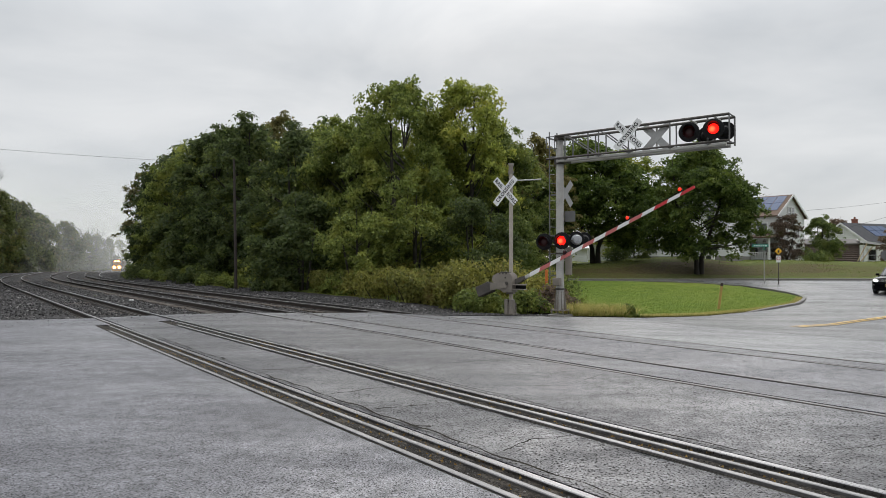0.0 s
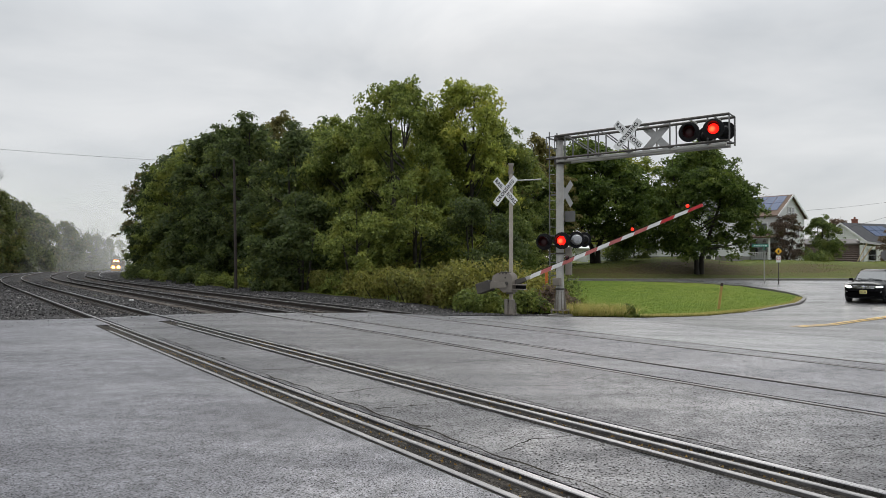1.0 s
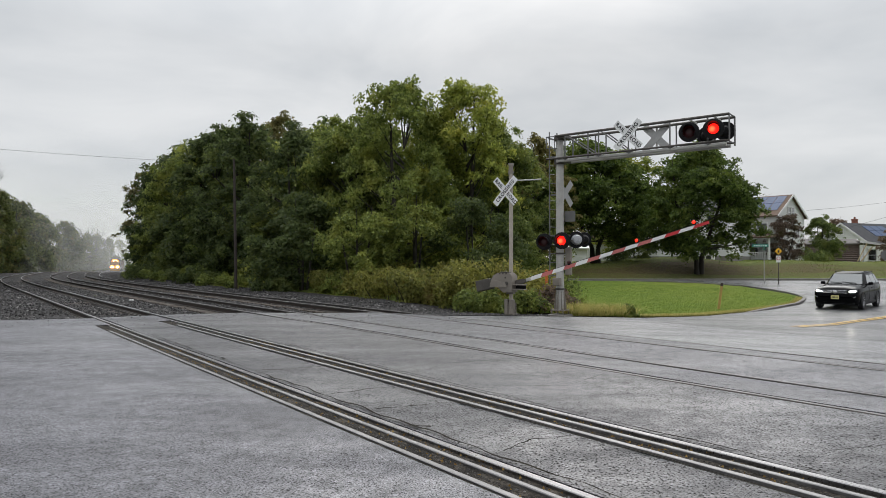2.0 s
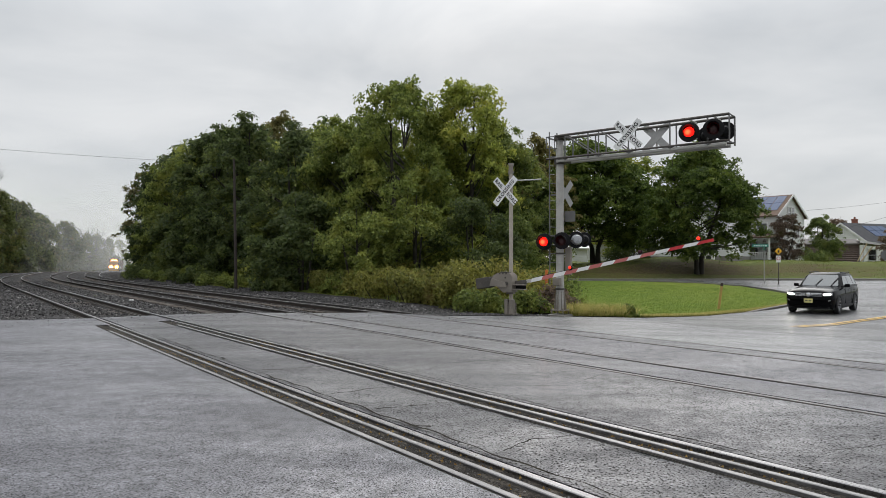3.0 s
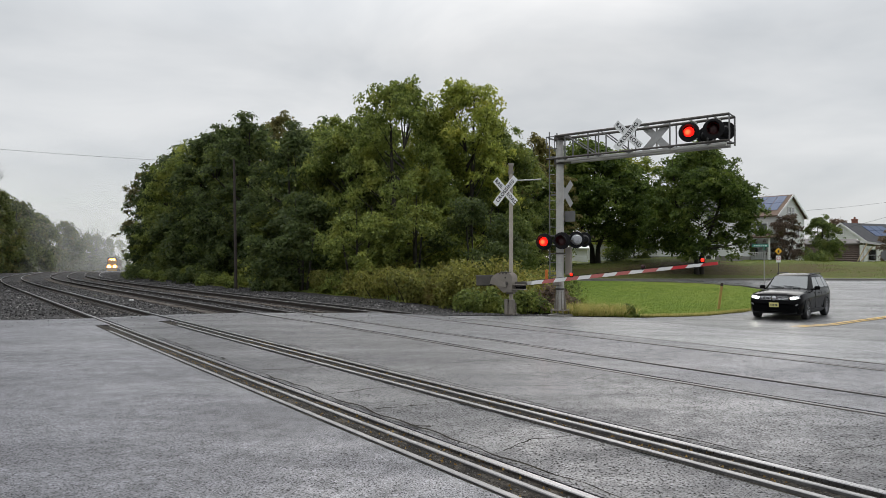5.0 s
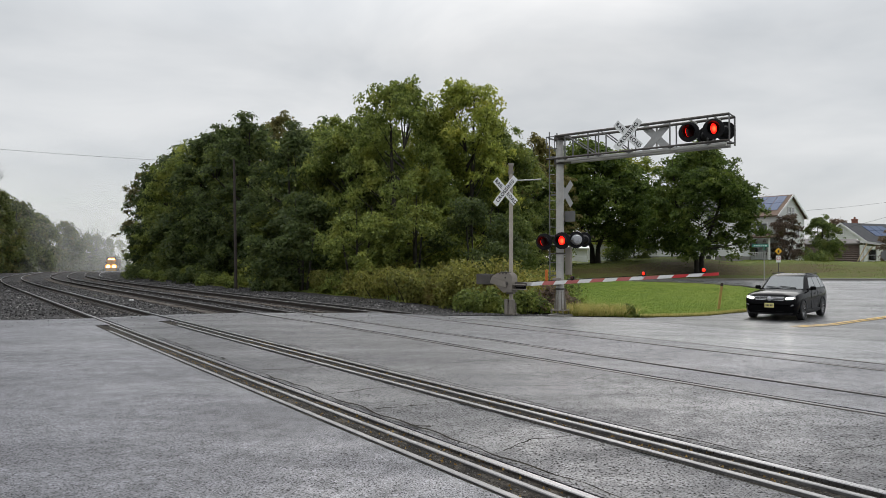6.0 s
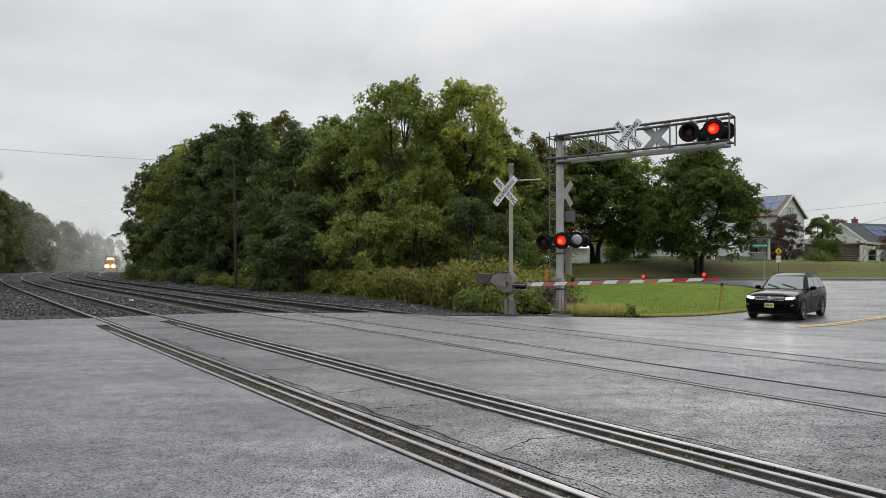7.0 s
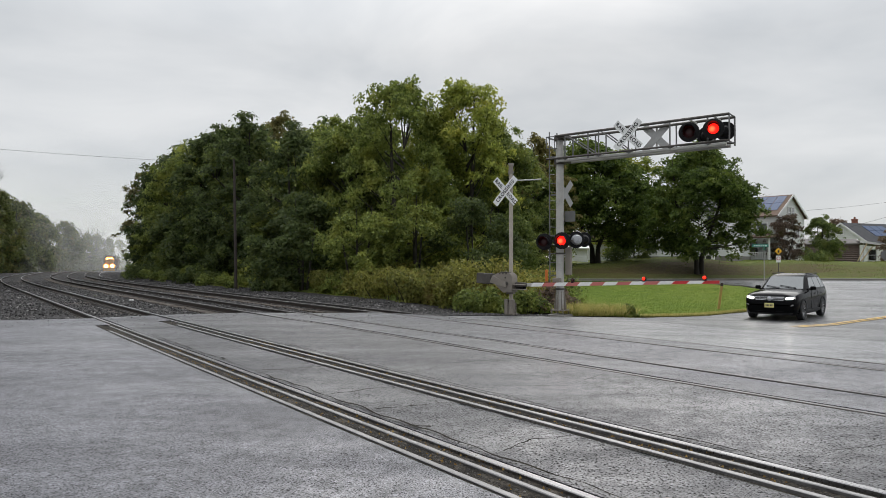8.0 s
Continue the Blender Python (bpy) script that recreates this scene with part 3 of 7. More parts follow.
# ---- the gate by the road ----
def build_gate():
    gz = -0.15
    g = thing("crossing_gate", pose(2.2, 21.6, gz, 0, 0, -ROAD_AZ), "grey crossing mast with crossbuck and a red-and-white gate arm being lowered", "crossing gate")
    bm = bmesh.new()
    add_rod(bm, (0, 0, 0.25), (0, 0, 4.55), 0.065, seg=16)
    part("mast", bm, M["mast_tan"], g, "tubular grey mast", 40)
    bm = bmesh.new()
    for a in (0, 90, 180, 270):
        add_box(bm, (0.16, 0.03, 0.34), at=(0.11 * math.cos(radians(a)), 0.11 * math.sin(radians(a)), 0.22), m=Matrix.Rotation(radians(a), 4, "Z"), bevel=0.004)
    add_box(bm, (0.32, 0.32, 0.05), at=(0, 0, 0.03), bevel=0.006)
    add_rod(bm, (0, 0, 0.05), (0, 0, 0.4), 0.105, 0.085, 14)
    part("base", bm, M["gear_grey"], g, "ribbed cast mast base", 40)
    bm = bmesh.new()
    add_rod(bm, (0, 0, 4.55), (0, 0, 4.64), 0.09, seg=16)
    add_rod(bm, (0, 0, 4.64), (0, 0, 4.82), 0.075, 0.07, 16)
    add_rod(bm, (0, 0, 4.82), (0, 0, 4.90), 0.095, 0.085, 16)
    part("bell", bm, M["gear_grey"], g, "grey warning bell on the mast top", 40)
    bm = bmesh.new()
    add_rod(bm, (0.02, 0, 4.33), (0.86, 0.45, 4.36), 0.022, seg=8)
    part("side_arm", bm, M["galv"], g)
    crossbuck(g, pose(-0.16, -0.085, 4.0, 0, 0, 0))
    # mechanism
    bm = bmesh.new()
    extrude_profile(bm, [(-0.56, 1.10), (-0.52, 1.26), (-0.30, 1.36), (0.12, 1.36), (0.22, 1.24), (0.22, 0.74), (-0.12, 0.72), (-0.36, 0.92)], 0.34, pose(0, -0.13, 0))
    bmesh.ops.bevel(bm, geom=bm.edges[:], offset=0.015, segments=2, affect="EDGES")
    part("mechanism_case", bm, M["gear_grey"], g, "grey gate mechanism case", 40)
    bm = bmesh.new()
    add_box(bm, (0.26, 0.36, 0.03), at=(-0.1, -0.13, 1.375), bevel=0.006)
    for i in range(3):
        add_box(bm, (0.05, 0.05, 0.05), at=(-0.24 + 0.12 * i, -0.29, 1.33), bevel=0.008)
    part("case_lid", bm, M["dark_steel"], g)
    bm = bmesh.new()
    add_rod(bm, (0.02, -0.34, 1.02), (0.02, 0.12, 1.02), 0.06, seg=14)
    for z in (0.9, 1.2):
        add_rod(bm, (-0.02, -0.305, z), (-0.02, -0.33, z), 0.028, seg=8)
    add_box(bm, (0.10, 0.20, 0.44), at=(0.0, -0.02, 1.05), bevel=0.01)
    part("pivot_shaft", bm, M["dark_steel"], g)
    for z in (0.83, 0.98):
        bm = bmesh.new()
        add_box(bm, (0.66, 0.22, 0.035), at=(0.30, -0.16, z), bevel=0.006)
        part("channel_plate", bm, M["gear_grey"], g)
    bm = bmesh.new()
    add_box(bm, (0.60, 0.03, 0.12), at=(0.28, -0.05, 0.905), bevel=0.004)
    part("channel_web", bm, M["black"], g)
    for sx in (-0.09, 0.09):
        bm = bmesh.new()
        add_box(bm, (0.13, 0.16, 0.48), at=(sx, -0.1, 0.26), bevel=0.015)
        part("base_clamp", bm, M["gear_grey"], g, "bolted base clamp half")
    bm = bmesh.new()
    add_box(bm, (0.26, 0.16, 0.1), at=(0.0, -0.02, 0.72), bevel=0.01)
    part("mast_clamp", bm, M["gear_grey"], g)
    # the arm turns about local y at the pivot; its own x runs along the arm
    bm = bmesh.new()
    extrude_profile(bm, [(-0.10, -0.09), (-0.05, 0.09), (0.45, 0.075), (0.62, 0.045), (0.62, -0.045), (0.45, -0.075)], 0.05, pose(0, -0.11, 0))
    extrude_profile(bm, [(-0.10, -0.09), (-0.05, 0.09), (0.45, 0.075), (0.62, 0.045), (0.62, -0.045), (0.45, -0.075)], 0.05, pose(0, 0.02, 0))
    arm = part("gate_arm", bm, M["dark_steel"], g, "dark steel arm bracket that carries the striped gate arm")
    bm = bmesh.new()
    add_box(bm, (0.32, 0.045, 0.10), at=(0.62, -0.045, 0), bevel=0.006)
    part("arm_socket", bm, M["galv"], arm)
    # striped tube: tapering segments with slanted ends
    x, i = 0.78, 0
    total = 6.45
    while x < total - 0.01:
        ln = min(0.405, total - x)
        h0, h1 = 0.062 - 0.0035 * x, 0.062 - 0.0035 * (x + ln)
        sl = 0.05
        bm = bmesh.new()
        extrude_profile(bm, [(x - sl, -h0), (x + sl, h0), (x + ln + (sl if x + ln < total - 0.05 else 0), h1), (x + ln - (sl if x + ln < total - 0.05 else 0), -h1)], 0.036, pose(0, -0.045, 0))
        mat = M["white"] if i % 2 == 0 else (M["faded_red"] if x < 4.6 else M["red"])
        part("stripe", bm, mat, arm, ("white" if i % 2 == 0 else "faded red" if x < 4.6 else "red") + " reflective section of the arm")
        x += ln
        i += 1
    bm = bmesh.new()
    add_box(bm, (5.3, 0.012, 0.012), at=(3.4, -0.045, 0.07))
    part("lamp_cable", bm, M["black"], arm)
    for lx, group in ((2.19, FLASH_A), (4.42, FLASH_B), (6.08, None)):
        bm = bmesh.new()
        add_rod(bm, (lx, -0.045, 0.04), (lx, -0.045, 0.075), 0.05, seg=14)
        add_rod(bm, (lx, -0.045, 0.12), (lx, 0.03, 0.12), 0.062, 0.05, 14)
        lamp = part("arm_lamp", bm, M["black"], arm, "small black gate-arm lamp body", 40)
        ins = lens_insert("lens", 0.05, lamp, pose(lx, -0.075, 0.125), "lamp_small")
        if group is not None:
            group.append((ins, pose(lx, -0.075, 0.125)))
    # counterweights swing below the level of the pivot on the other side
    bm = bmesh.new()
    extrude_profile(bm, [(0.0, -0.07), (0.0, 0.09), (-0.5, 0.32), (-0.62, 0.10)], 0.04, pose(0, -0.33, 0))
    extrude_profile(bm, [(0.0, -0.07), (0.0, 0.09), (-0.5, 0.32), (-0.62, 0.10)], 0.04, pose(0, 0.10, 0))
    part("counterweight_arm", bm, M["gear_grey"], arm)
    bm = bmesh.new()
    for k in range(4):
        add_box(bm, (0.55, 0.06, 0.34), at=(-0.86, -0.32 + 0.07 * k, 0.24 - 0.01 * (k % 2)), m=pose(0, 0, 0, 0, 4, 0), bevel=0.012)
    for dx in (-0.22, -0.1, 0.02):
        add_rod(bm, (-0.75 + dx * 0.9, -0.36, 0.26 + dx * 0.2), (-0.75 + dx * 0.9, -0.05, 0.26 + dx * 0.2), 0.022, seg=8)
    part("counterweight", bm, M["dark_steel"], arm, "dark stacked counterweight plates")
    return arm


GATE_ARM = build_gate()
GATE_PIVOT = Matrix.Translation((0.02, 0, 0.96))


# ---- the cantilever ----
def build_cantilever():
    g = thing("signal_cantilever", pose(3.96, 22.6, -0.16, 0, 0, -ROAD_AZ), "grey cantilever mast with ladder, crossbucks and flashing red signals", "signal bridge")
    top = 5.95
    bm = bmesh.new()
    lathe(bm, [(0.0, 0.1), (0.135, 0.1), (0.132, 3.0), (0.128, top), (0.15, top), (0.15, top + 0.05), (0.0, top + 0.06)], 20)
    part("mast", bm, M["galv"], g, "stout round galvanised mast", 40)
    bm = bmesh.new()
    add_box(bm, (0.48, 0.48, 0.03), at=(0, 0, 0.09), bevel=0.005)
    for a in range(8):
        extrude_profile(bm, [(0.13, 0.1), (0.235, 0.1), (0.22, 0.18), (0.15, 0.72), (0.13, 0.72)], 0.018, Matrix.Rotation(a * 0.7854, 4, "Z"))
    for sx in (-1, 1):
        for sy in (-1, 1):
            add_rod(bm, (0.21 * sx, 0.21 * sy, -0.08), (0.21 * sx, 0.21 * sy, 0.15), 0.02, seg=8)
    part("base_plate", bm, M["gear_grey"], g, "ribbed base plate with anchor bolts")
    bm = bmesh.new()
    add_box(bm, (0.62, 0.62, 0.10), at=(0, 0, -0.10), bevel=0.02)
    part("foundation", bm, M["concrete"], g, "low concrete foundation")
    # truss arm along +x: two bottom tubes, two top rails, uprights and diagonals
    L, zb, zt = 5.55, 5.10, 5.94
    def rod(name, a, b, r, mat="alu", seg=8, label=""):
        q = bmesh.new()
        add_rod(q, a, b, r, seg=seg)
        return part(name, q, M[mat], g, label, 40)
    for y in (-0.22, 0.22):
        rod("bottom_chord", (0.0, y, zb), (L - 0.1, y, zb), 0.055, "galv", 12)
        rod("top_rail", (0.0, y * 1.3, zt), (L, y * 1.3, zt), 0.042, "dark_steel")
        rod("hand_rail", (-0.35, y * 1.3, zt), (0.0, y * 1.3, zt), 0.018)
        rod("foot_rail", (-0.35, y * 1.35, zb + 0.09), (L, y * 1.35, zb + 0.09), 0.032, "dark_steel")
        xs = [0.35, 1.18, 1.55, 2.55, 3.85, 4.95, L]
        for x in xs:
            rod("upright", (x, y * 1.3, zb), (x, y * 1.3, zt), 0.024)
        for xa, xb in ((0.35, 1.5), (1.6, 2.6)):
            rod("diagonal", (xa, y * 1.3, zt), (xb, y * 1.3, zb + 0.02), 0.02)
        rod("back_rail", (-0.35, y * 1.3, zt - 0.38), (-0.35, y * 1.3, zt), 0.015)
    for x in (-0.35, L):
        rod("end_bar", (x, -0.29, zt), (x, 0.29, zt), 0.02)
    rod("end_bar", (L, -0.29, zb + 0.05), (L, 0.29, zb + 0.05), 0.02)
    rod("back_bar", (-0.35, -0.29, zt - 0.38), (0, -0.1, zt - 0.38), 0.015)
    rod("back_bar", (-0.35, 0.29, zt - 0.38), (0, 0.1, zt - 0.38), 0.015)
    bm = bmesh.new()
    for x in (0.35, 1.55, 2.55, 3.85, 4.95):
        add_box(bm, (0.14, 0.58, 0.05), at=(x, 0, zb + 0.06), bevel=0.006)
    part("crosspiece", bm, M["dark_steel"], g, "dark plates tying the bottom tubes")
    bm = bmesh.new()
    for y in (-0.09, 0.0, 0.09):
        add_box(bm, (L - 4.2, 0.03, 0.03), at=(4.75, y, zb + 0.085))
    part("walkway", bm, M["alu"], g, "short open walkway below the signals")
    for z in (zb, zt - 0.03):
        bm = bmesh.new()
        lathe(bm, [(0.15, z - 0.09), (0.19, z - 0.09), (0.19, z + 0.09), (0.15, z + 0.09)], 18)
        add_box(bm, (0.26, 0.5, 0.12), at=(0.2, 0, z), bevel=0.01)
        part("arm_clamp", bm, M["dark_steel"], g, "dark clamp holding the truss", 40)
    # ladder on the far side from the road
    for x in (-0.34, -0.24):
        bm = bmesh.new()
        add_box(bm, (0.03, 0.03, 5.2), at=(x * 1.05 + 0.02, -0.1 if x < -0.3 else 0.24, 0.95 + 2.6))
        part("ladder_rail", bm, M["alu"], g)
    for i in range(17):
        bm = bmesh.new()
        add_rod(bm, (-0.337, -0.1, 1.1 + 0.3 * i), (-0.232, 0.24, 1.1 + 0.3 * i), 0.012, seg=6)
        part("rung", bm, M["alu"], g)
    bm = bmesh.new()
    for z in (1.25, 2.6, 4.0, 5.3):
        add_box(bm, (0.3, 0.03, 0.05), at=(-0.2, 0.03, z))
    part("ladder_bracket", bm, M["alu"], g)
    # crossbucks: one reads towards the crossing, one shows its back
    crossbuck(g, pose(2.56, -0.36, 5.68))
    crossbuck(g, pose(3.20, 0.36, 5.62), reads=False)
    rod("sign_post", (3.20, 0.40, zb), (3.20, 0.40, zt + 0.04), 0.035, "galv", 10)
    # the low rear crossbuck seen past the mast
    crossbuck(g, pose(0.06, 0.26, 4.06, 0, 0, 82), reads=False, length=1.1)
    bm = bmesh.new()
    add_box(bm, (0.40, 0.012, 0.36), at=(0.30, 0.14, 3.25), bevel=0.004)
    part("back_plate", bm, M["alu"], g, "grey plate seen from behind")
    bm = bmesh.new()
    add_box(bm, (0.22, 0.12, 0.95), at=(0.27, 0.1, 1.75), bevel=0.02)
    part("junction_box", bm, M["gear_grey"], g, "tall grey junction box")
    bm = bmesh.new()
    add_box(bm, (0.26, 0.18, 0.26), at=(0.0, -0.22, 1.05), bevel=0.02)
    part("conduit_box", bm, M["gear_grey"], g, "small grey box on the mast")
    bm = bmesh.new()
    add_box(bm, (1.1, 0.05, 0.05), at=(0.0, -0.16, 2.42), bevel=0.006)
    add_box(bm, (0.05, 1.2, 0.05), at=(0.30, 0.42, 2.60), bevel=0.006)
    part("signal_bracket", bm, M["dark_steel"], g)
    for z in (0.8, 2.0, 2.5):
        bm = bmesh.new()
        lathe(bm, [(0.15, z - 0.03), (0.17, z - 0.03), (0.17, z + 0.03), (0.15, z + 0.03)], 18)
        part("mast_band", bm, M["dark_steel"], g, "", 40)
    # lower pair, and the pair facing the other way
    zl = 2.40
    signal_head(g, pose(-0.44, -0.30, zl, 0, 0, 16), FLASH_A, disc=0.28)
    signal_head(g, pose(0.25, -0.34, zl + 0.02, 0, 0, 16), FLASH_B, disc=0.28)
    signal_head(g, pose(0.46, 0.28, zl + 0.06, 0, 0, 222), None, False, disc=0.28, back="lamp_back")
    signal_head(g, pose(0.50, 0.80, zl + 0.08, 0, 0, 222), None, False, disc=0.25)
    zc = 5.50
    signal_head(g, pose(4.46, -0.42, zc + 0.02, 0, 0, 14), FLASH_A, disc=0.29)
    signal_head(g, pose(5.15, -0.42, zc + 0.03, 0, 0, 14), FLASH_B, disc=0.29)
    signal_head(g, pose(4.72, 0.40, zc + 0.0, 0, 0, 190), None, False, disc=0.28)
    signal_head(g, pose(5.27, 0.36, zc + 0.07, 0, 0, 190), None, False, disc=0.28)
    for x in (4.46, 5.15):
        rod("head_bracket", (x, -0.30, zt - 0.05), (x, 0.30, zt - 0.05), 0.03, "galv", 10)


build_cantilever()


# ---- vegetation ----
def leaf_cloud(rng, centres, radii, count, size, squash=0.8, up=0.5, loose=0.09, flat=False):
    """Small pointed leaf blades on lumps, or on flat layered sprays; returns vertices and faces."""
    centres, radii = np.array(centres), np.array(radii)
    wts = radii ** 2 / (radii ** 2).sum()
    pick = rng.choice(len(radii), count, p=wts)
    if flat:
        # each spray is a thin tilted fan, higher in the middle, its leaves facing the sky
        out = centres.copy()
        out[:, 2] = 0
        out /= np.maximum(np.linalg.norm(out, axis=1), 0.3)[:, None]
        axis = np.array([0, 0, 1.0]) + out * rng.uniform(0.1, 0.75, (len(radii), 1)) + 0.22 * rng.normal(size=(len(radii), 3))
        axis /= np.linalg.norm(axis, axis=1)[:, None]
        e1 = np.cross(axis, rng.normal(size=(len(radii), 3)))
        e1 /= np.linalg.norm(e1, axis=1)[:, None]
        e2 = np.cross(axis, e1)
        ang = rng.uniform(0, 6.283, count)
        lob = 1 + 0.35 * np.sin(ang * 3 + pick) + 0.2 * np.sin(ang * 5 + 2 * pick)
        rho = np.sqrt(rng.random(count)) * lob
        hump = 0.22 * (1 - rho ** 2) + 0.16 * rng.normal(size=count)
        rr = radii[pick]
        pos = centres[pick] + e1[pick] * (rho * np.cos(ang) * rr)[:, None] + e2[pick] * (rho * np.sin(ang) * rr)[:, None] + axis[pick] * (hump * rr)[:, None]
        nrm = axis[pick] + 0.5 * rng.normal(size=(count, 3))
    else:
        d = rng.normal(size=(count, 3))
        d[:, 2] += up
        d /= np.linalg.norm(d, axis=1)[:, None]
        rad = radii[pick] * (1 - 0.6 * rng.random(count) ** 1.6) * (1 + loose * rng.standard_gamma(1.0, size=count) * rng.choice([-0.3, 1.0], count))
        shape = np.array([1, 1, squash]) * rng.uniform(0.75, 1.3, (len(radii), 3))
        pos = centres[pick] + d * rad[:, None] * shape[pick]
        nrm = d + 0.75 * rng.normal(size=(count, 3)) + np.array([0, 0, 0.35])
    nrm /= np.linalg.norm(nrm, axis=1)[:, None]
    t = np.cross(nrm, rng.normal(size=(count, 3)))
    t /= np.linalg.norm(t, axis=1)[:, None]
    b = np.cross(nrm, t)
    ln = size * rng.uniform(0.6, 1.4, (count, 1))
    wd = ln * rng.uniform(0.4, 0.65, (count, 1))
    droop = np.array([0, 0, -0.25]) * ln
    v = np.stack([pos - t * ln * 0.5, pos + b * wd * 0.5, pos + t * ln * 0.5 + droop, pos - b * wd * 0.5], axis=1).reshape(-1, 3)
    f = np.arange(count * 4).reshape(-1, 4)
    return v, f


def crown_lumps(rng, h, r, clear, n, taper=0.5, lump=(0.12, 0.30)):
    """Sprays of very different size through an uneven crown, grouped on boughs, some past its outline."""
    cs, rs = [], []
    lob = rng.uniform(0.82, 1.12, 13)
    crest = rng.uniform(0.88, 1.04, 7)
    boughs = max(6, n // 5)
    for i in range(boughs):
        t = rng.random() ** 0.85
        a = rng.uniform(0, 6.283)
        k = lob[int(a / 6.283 * 13) % 13]
        top = crest[int(a / 6.283 * 7) % 7]
        prof = math.sqrt(max(0.0, 1 - max(0.0, (t - 0.32 + 0.1 * taper) / 0.72) ** 2.2)) * min(1.0, 0.6 + 1.5 * t)
        reach = r * prof * k
        z = clear + (h * top - clear) * t * 0.97
        for j in range(5):
            f = 0.30 + 0.73 * math.sqrt(rng.random())
            aa = a + rng.normal(0, 0.20)
            rr = reach * f
            spread = 0.10 * r * (0.4 + f)
            cs.append((rr * math.cos(aa), rr * math.sin(aa), max(clear * 0.7, z - 0.10 * r * f * f + rng.normal(0, 0.75) * spread)))
            rs.append(r * rng.uniform(*lump) * (0.65 if f > 0.85 else 1.0))
    return cs, rs


def branch_mesh(bm, rng, h, r, clear, cs, girth, stems=1, bare=False):
    for k in range(stems):
        lean = Vector((rng.uniform(-0.06, 0.06) * h, rng.uniform(-0.06, 0.06) * h, 0)) + (Vector(((0.13, -0.12, 0.02)[k % 3] * h, (0.04, 0.03, -0.12)[k % 3] * h, 0)) if stems > 1 else Vector())
        pts = [Vector((0, 0, -0.3)) + lean * 0.1 * (stems > 1), Vector((0, 0, clear * 0.8)) + lean * (0.4 if stems != 2 else 0.12), Vector((0, 0, h * 0.55)) + lean, Vector((0, 0, h * 0.9)) + lean * 1.2]
        gs = [girth * 1.25, girth * 0.85, girth * 0.5, girth * 0.12]
        for a, b, g1, g2 in zip(pts, pts[1:], gs, gs[1:]):
            add_rod(bm, a, b, g1, g2, 8, False)
    for c in cs:
        c = Vector(c)
        t = min(0.8, max(0.25, (c.z - 0.35 * math.hypot(c.x, c.y)) / h))
        root = Vector((0, 0, h * t * 0.8))
        mid = root.lerp(c, 0.55) + Vector((0, 0, -0.05 * (c - root).length))
        add_rod(bm, root, mid, girth * 0.28, girth * 0.16, 5, False)
        add_rod(bm, mid, c, girth * 0.16, girth * 0.05, 5, False)
        if bare:
            for q in range(7):
                tip = c + Vector((rng.uniform(-1, 1), rng.uniform(-1, 1), rng.uniform(0.1, 1.2))) * r * 0.3
                add_rod(bm, mid.lerp(c, rng.uniform(0.3, 1)), tip, girth * 0.06, girth * 0.015, 4, False)


TREES = {}


def make_tree(key, seed, h, r, clear, lumps, leaves, size, mat, label, girth=0.2, stems=1, bare=False, lump=(0.12, 0.28), taper=0.5):
    rng = np.random.default_rng(seed)
    cs, rs = crown_lumps(rng, h, r, clear, lumps, taper, lump)
    t = thing("tree", Matrix.Translation((0, 0, -60)), label, "tree", "trees")
    bm = bmesh.new()
    branch_mesh(bm, rng, h, r, clear, cs if bare else cs[4::15][:26], girth, stems, bare)
    part("trunk", bm, M["bark"], t, "dark trunk with limbs", 60)
    if leaves:
        fan = int(leaves * 0.5)
        v, f = leaf_cloud(rng, cs, rs, fan, size, flat=True)
        v2, f2 = leaf_cloud(rng, cs, np.array(rs) * 0.95, leaves - fan, size, 0.75)
        v, f = np.concatenate([v, v2]), np.concatenate([f, f2 + len(v)])
        obj_from("crown", v.tolist(), f.tolist(), M[mat], t, "leafy crown with gaps")
    TREES[key] = [t, False]
    return t


def plant(key, x, y, scale=1.0, turn=0.0, wide=1.0, z=None, label=""):
    src, used = TREES[key]
    m = Matrix.LocRotScale((x, y, ground_z(x, y) - 0.18 if z is None else z), Euler((0, 0, radians(turn))), (scale * wide, scale * wide, scale))
    if not used:
        src.matrix_basis = m
        TREES[key][1] = True
        ob = src
    else:
        # the copy keeps its own scale, so the first tree's scale is taken out again
        keep = src.scale.copy()
        src.scale = (1, 1, 1)
        ob = copy_thing(src, m)
        src.scale = keep
    if label:
        tagged(ob, label)
    return ob


M["leaf_mid"] = foliage("mid_green_leaves", (0.070, 0.100, 0.030), (0.260, 0.310, 0.082), (0.300, 0.315, 0.070))
M["leaf_bright"] = foliage("yellowish_green_leaves", (0.112, 0.148, 0.036), (0.365, 0.415, 0.098), (0.450, 0.440, 0.090))
M["leaf_dark"] = foliage("dark_green_leaves", (0.034, 0.052, 0.022), (0.132, 0.172, 0.062), (0.150, 0.172, 0.045))
M["leaf_maple"] = foliage("maple_green_leaves", (0.035, 0.060, 0.015), (0.135, 0.192, 0.042), (0.190, 0.230, 0.045))
M["leaf_rust"] = foliage("rusty_autumn_leaves", (0.110, 0.078, 0.062), (0.300, 0.215, 0.160), (0.22, 0.18, 0.09))
M["leaf_brown"] = foliage("browning_leaves", (0.080, 0.072, 0.030), (0.265, 0.240, 0.095), (0.16, 0.17, 0.06))
M["leaf_weed"] = foliage("knotweed_leaves", (0.100, 0.105, 0.024), (0.330, 0.320, 0.078), (0.350, 0.245, 0.085))
M["leaf_far"] = foliage("distant_green_leaves", (0.045, 0.062, 0.022), (0.150, 0.172, 0.055), (0.200, 0.160, 0.055))

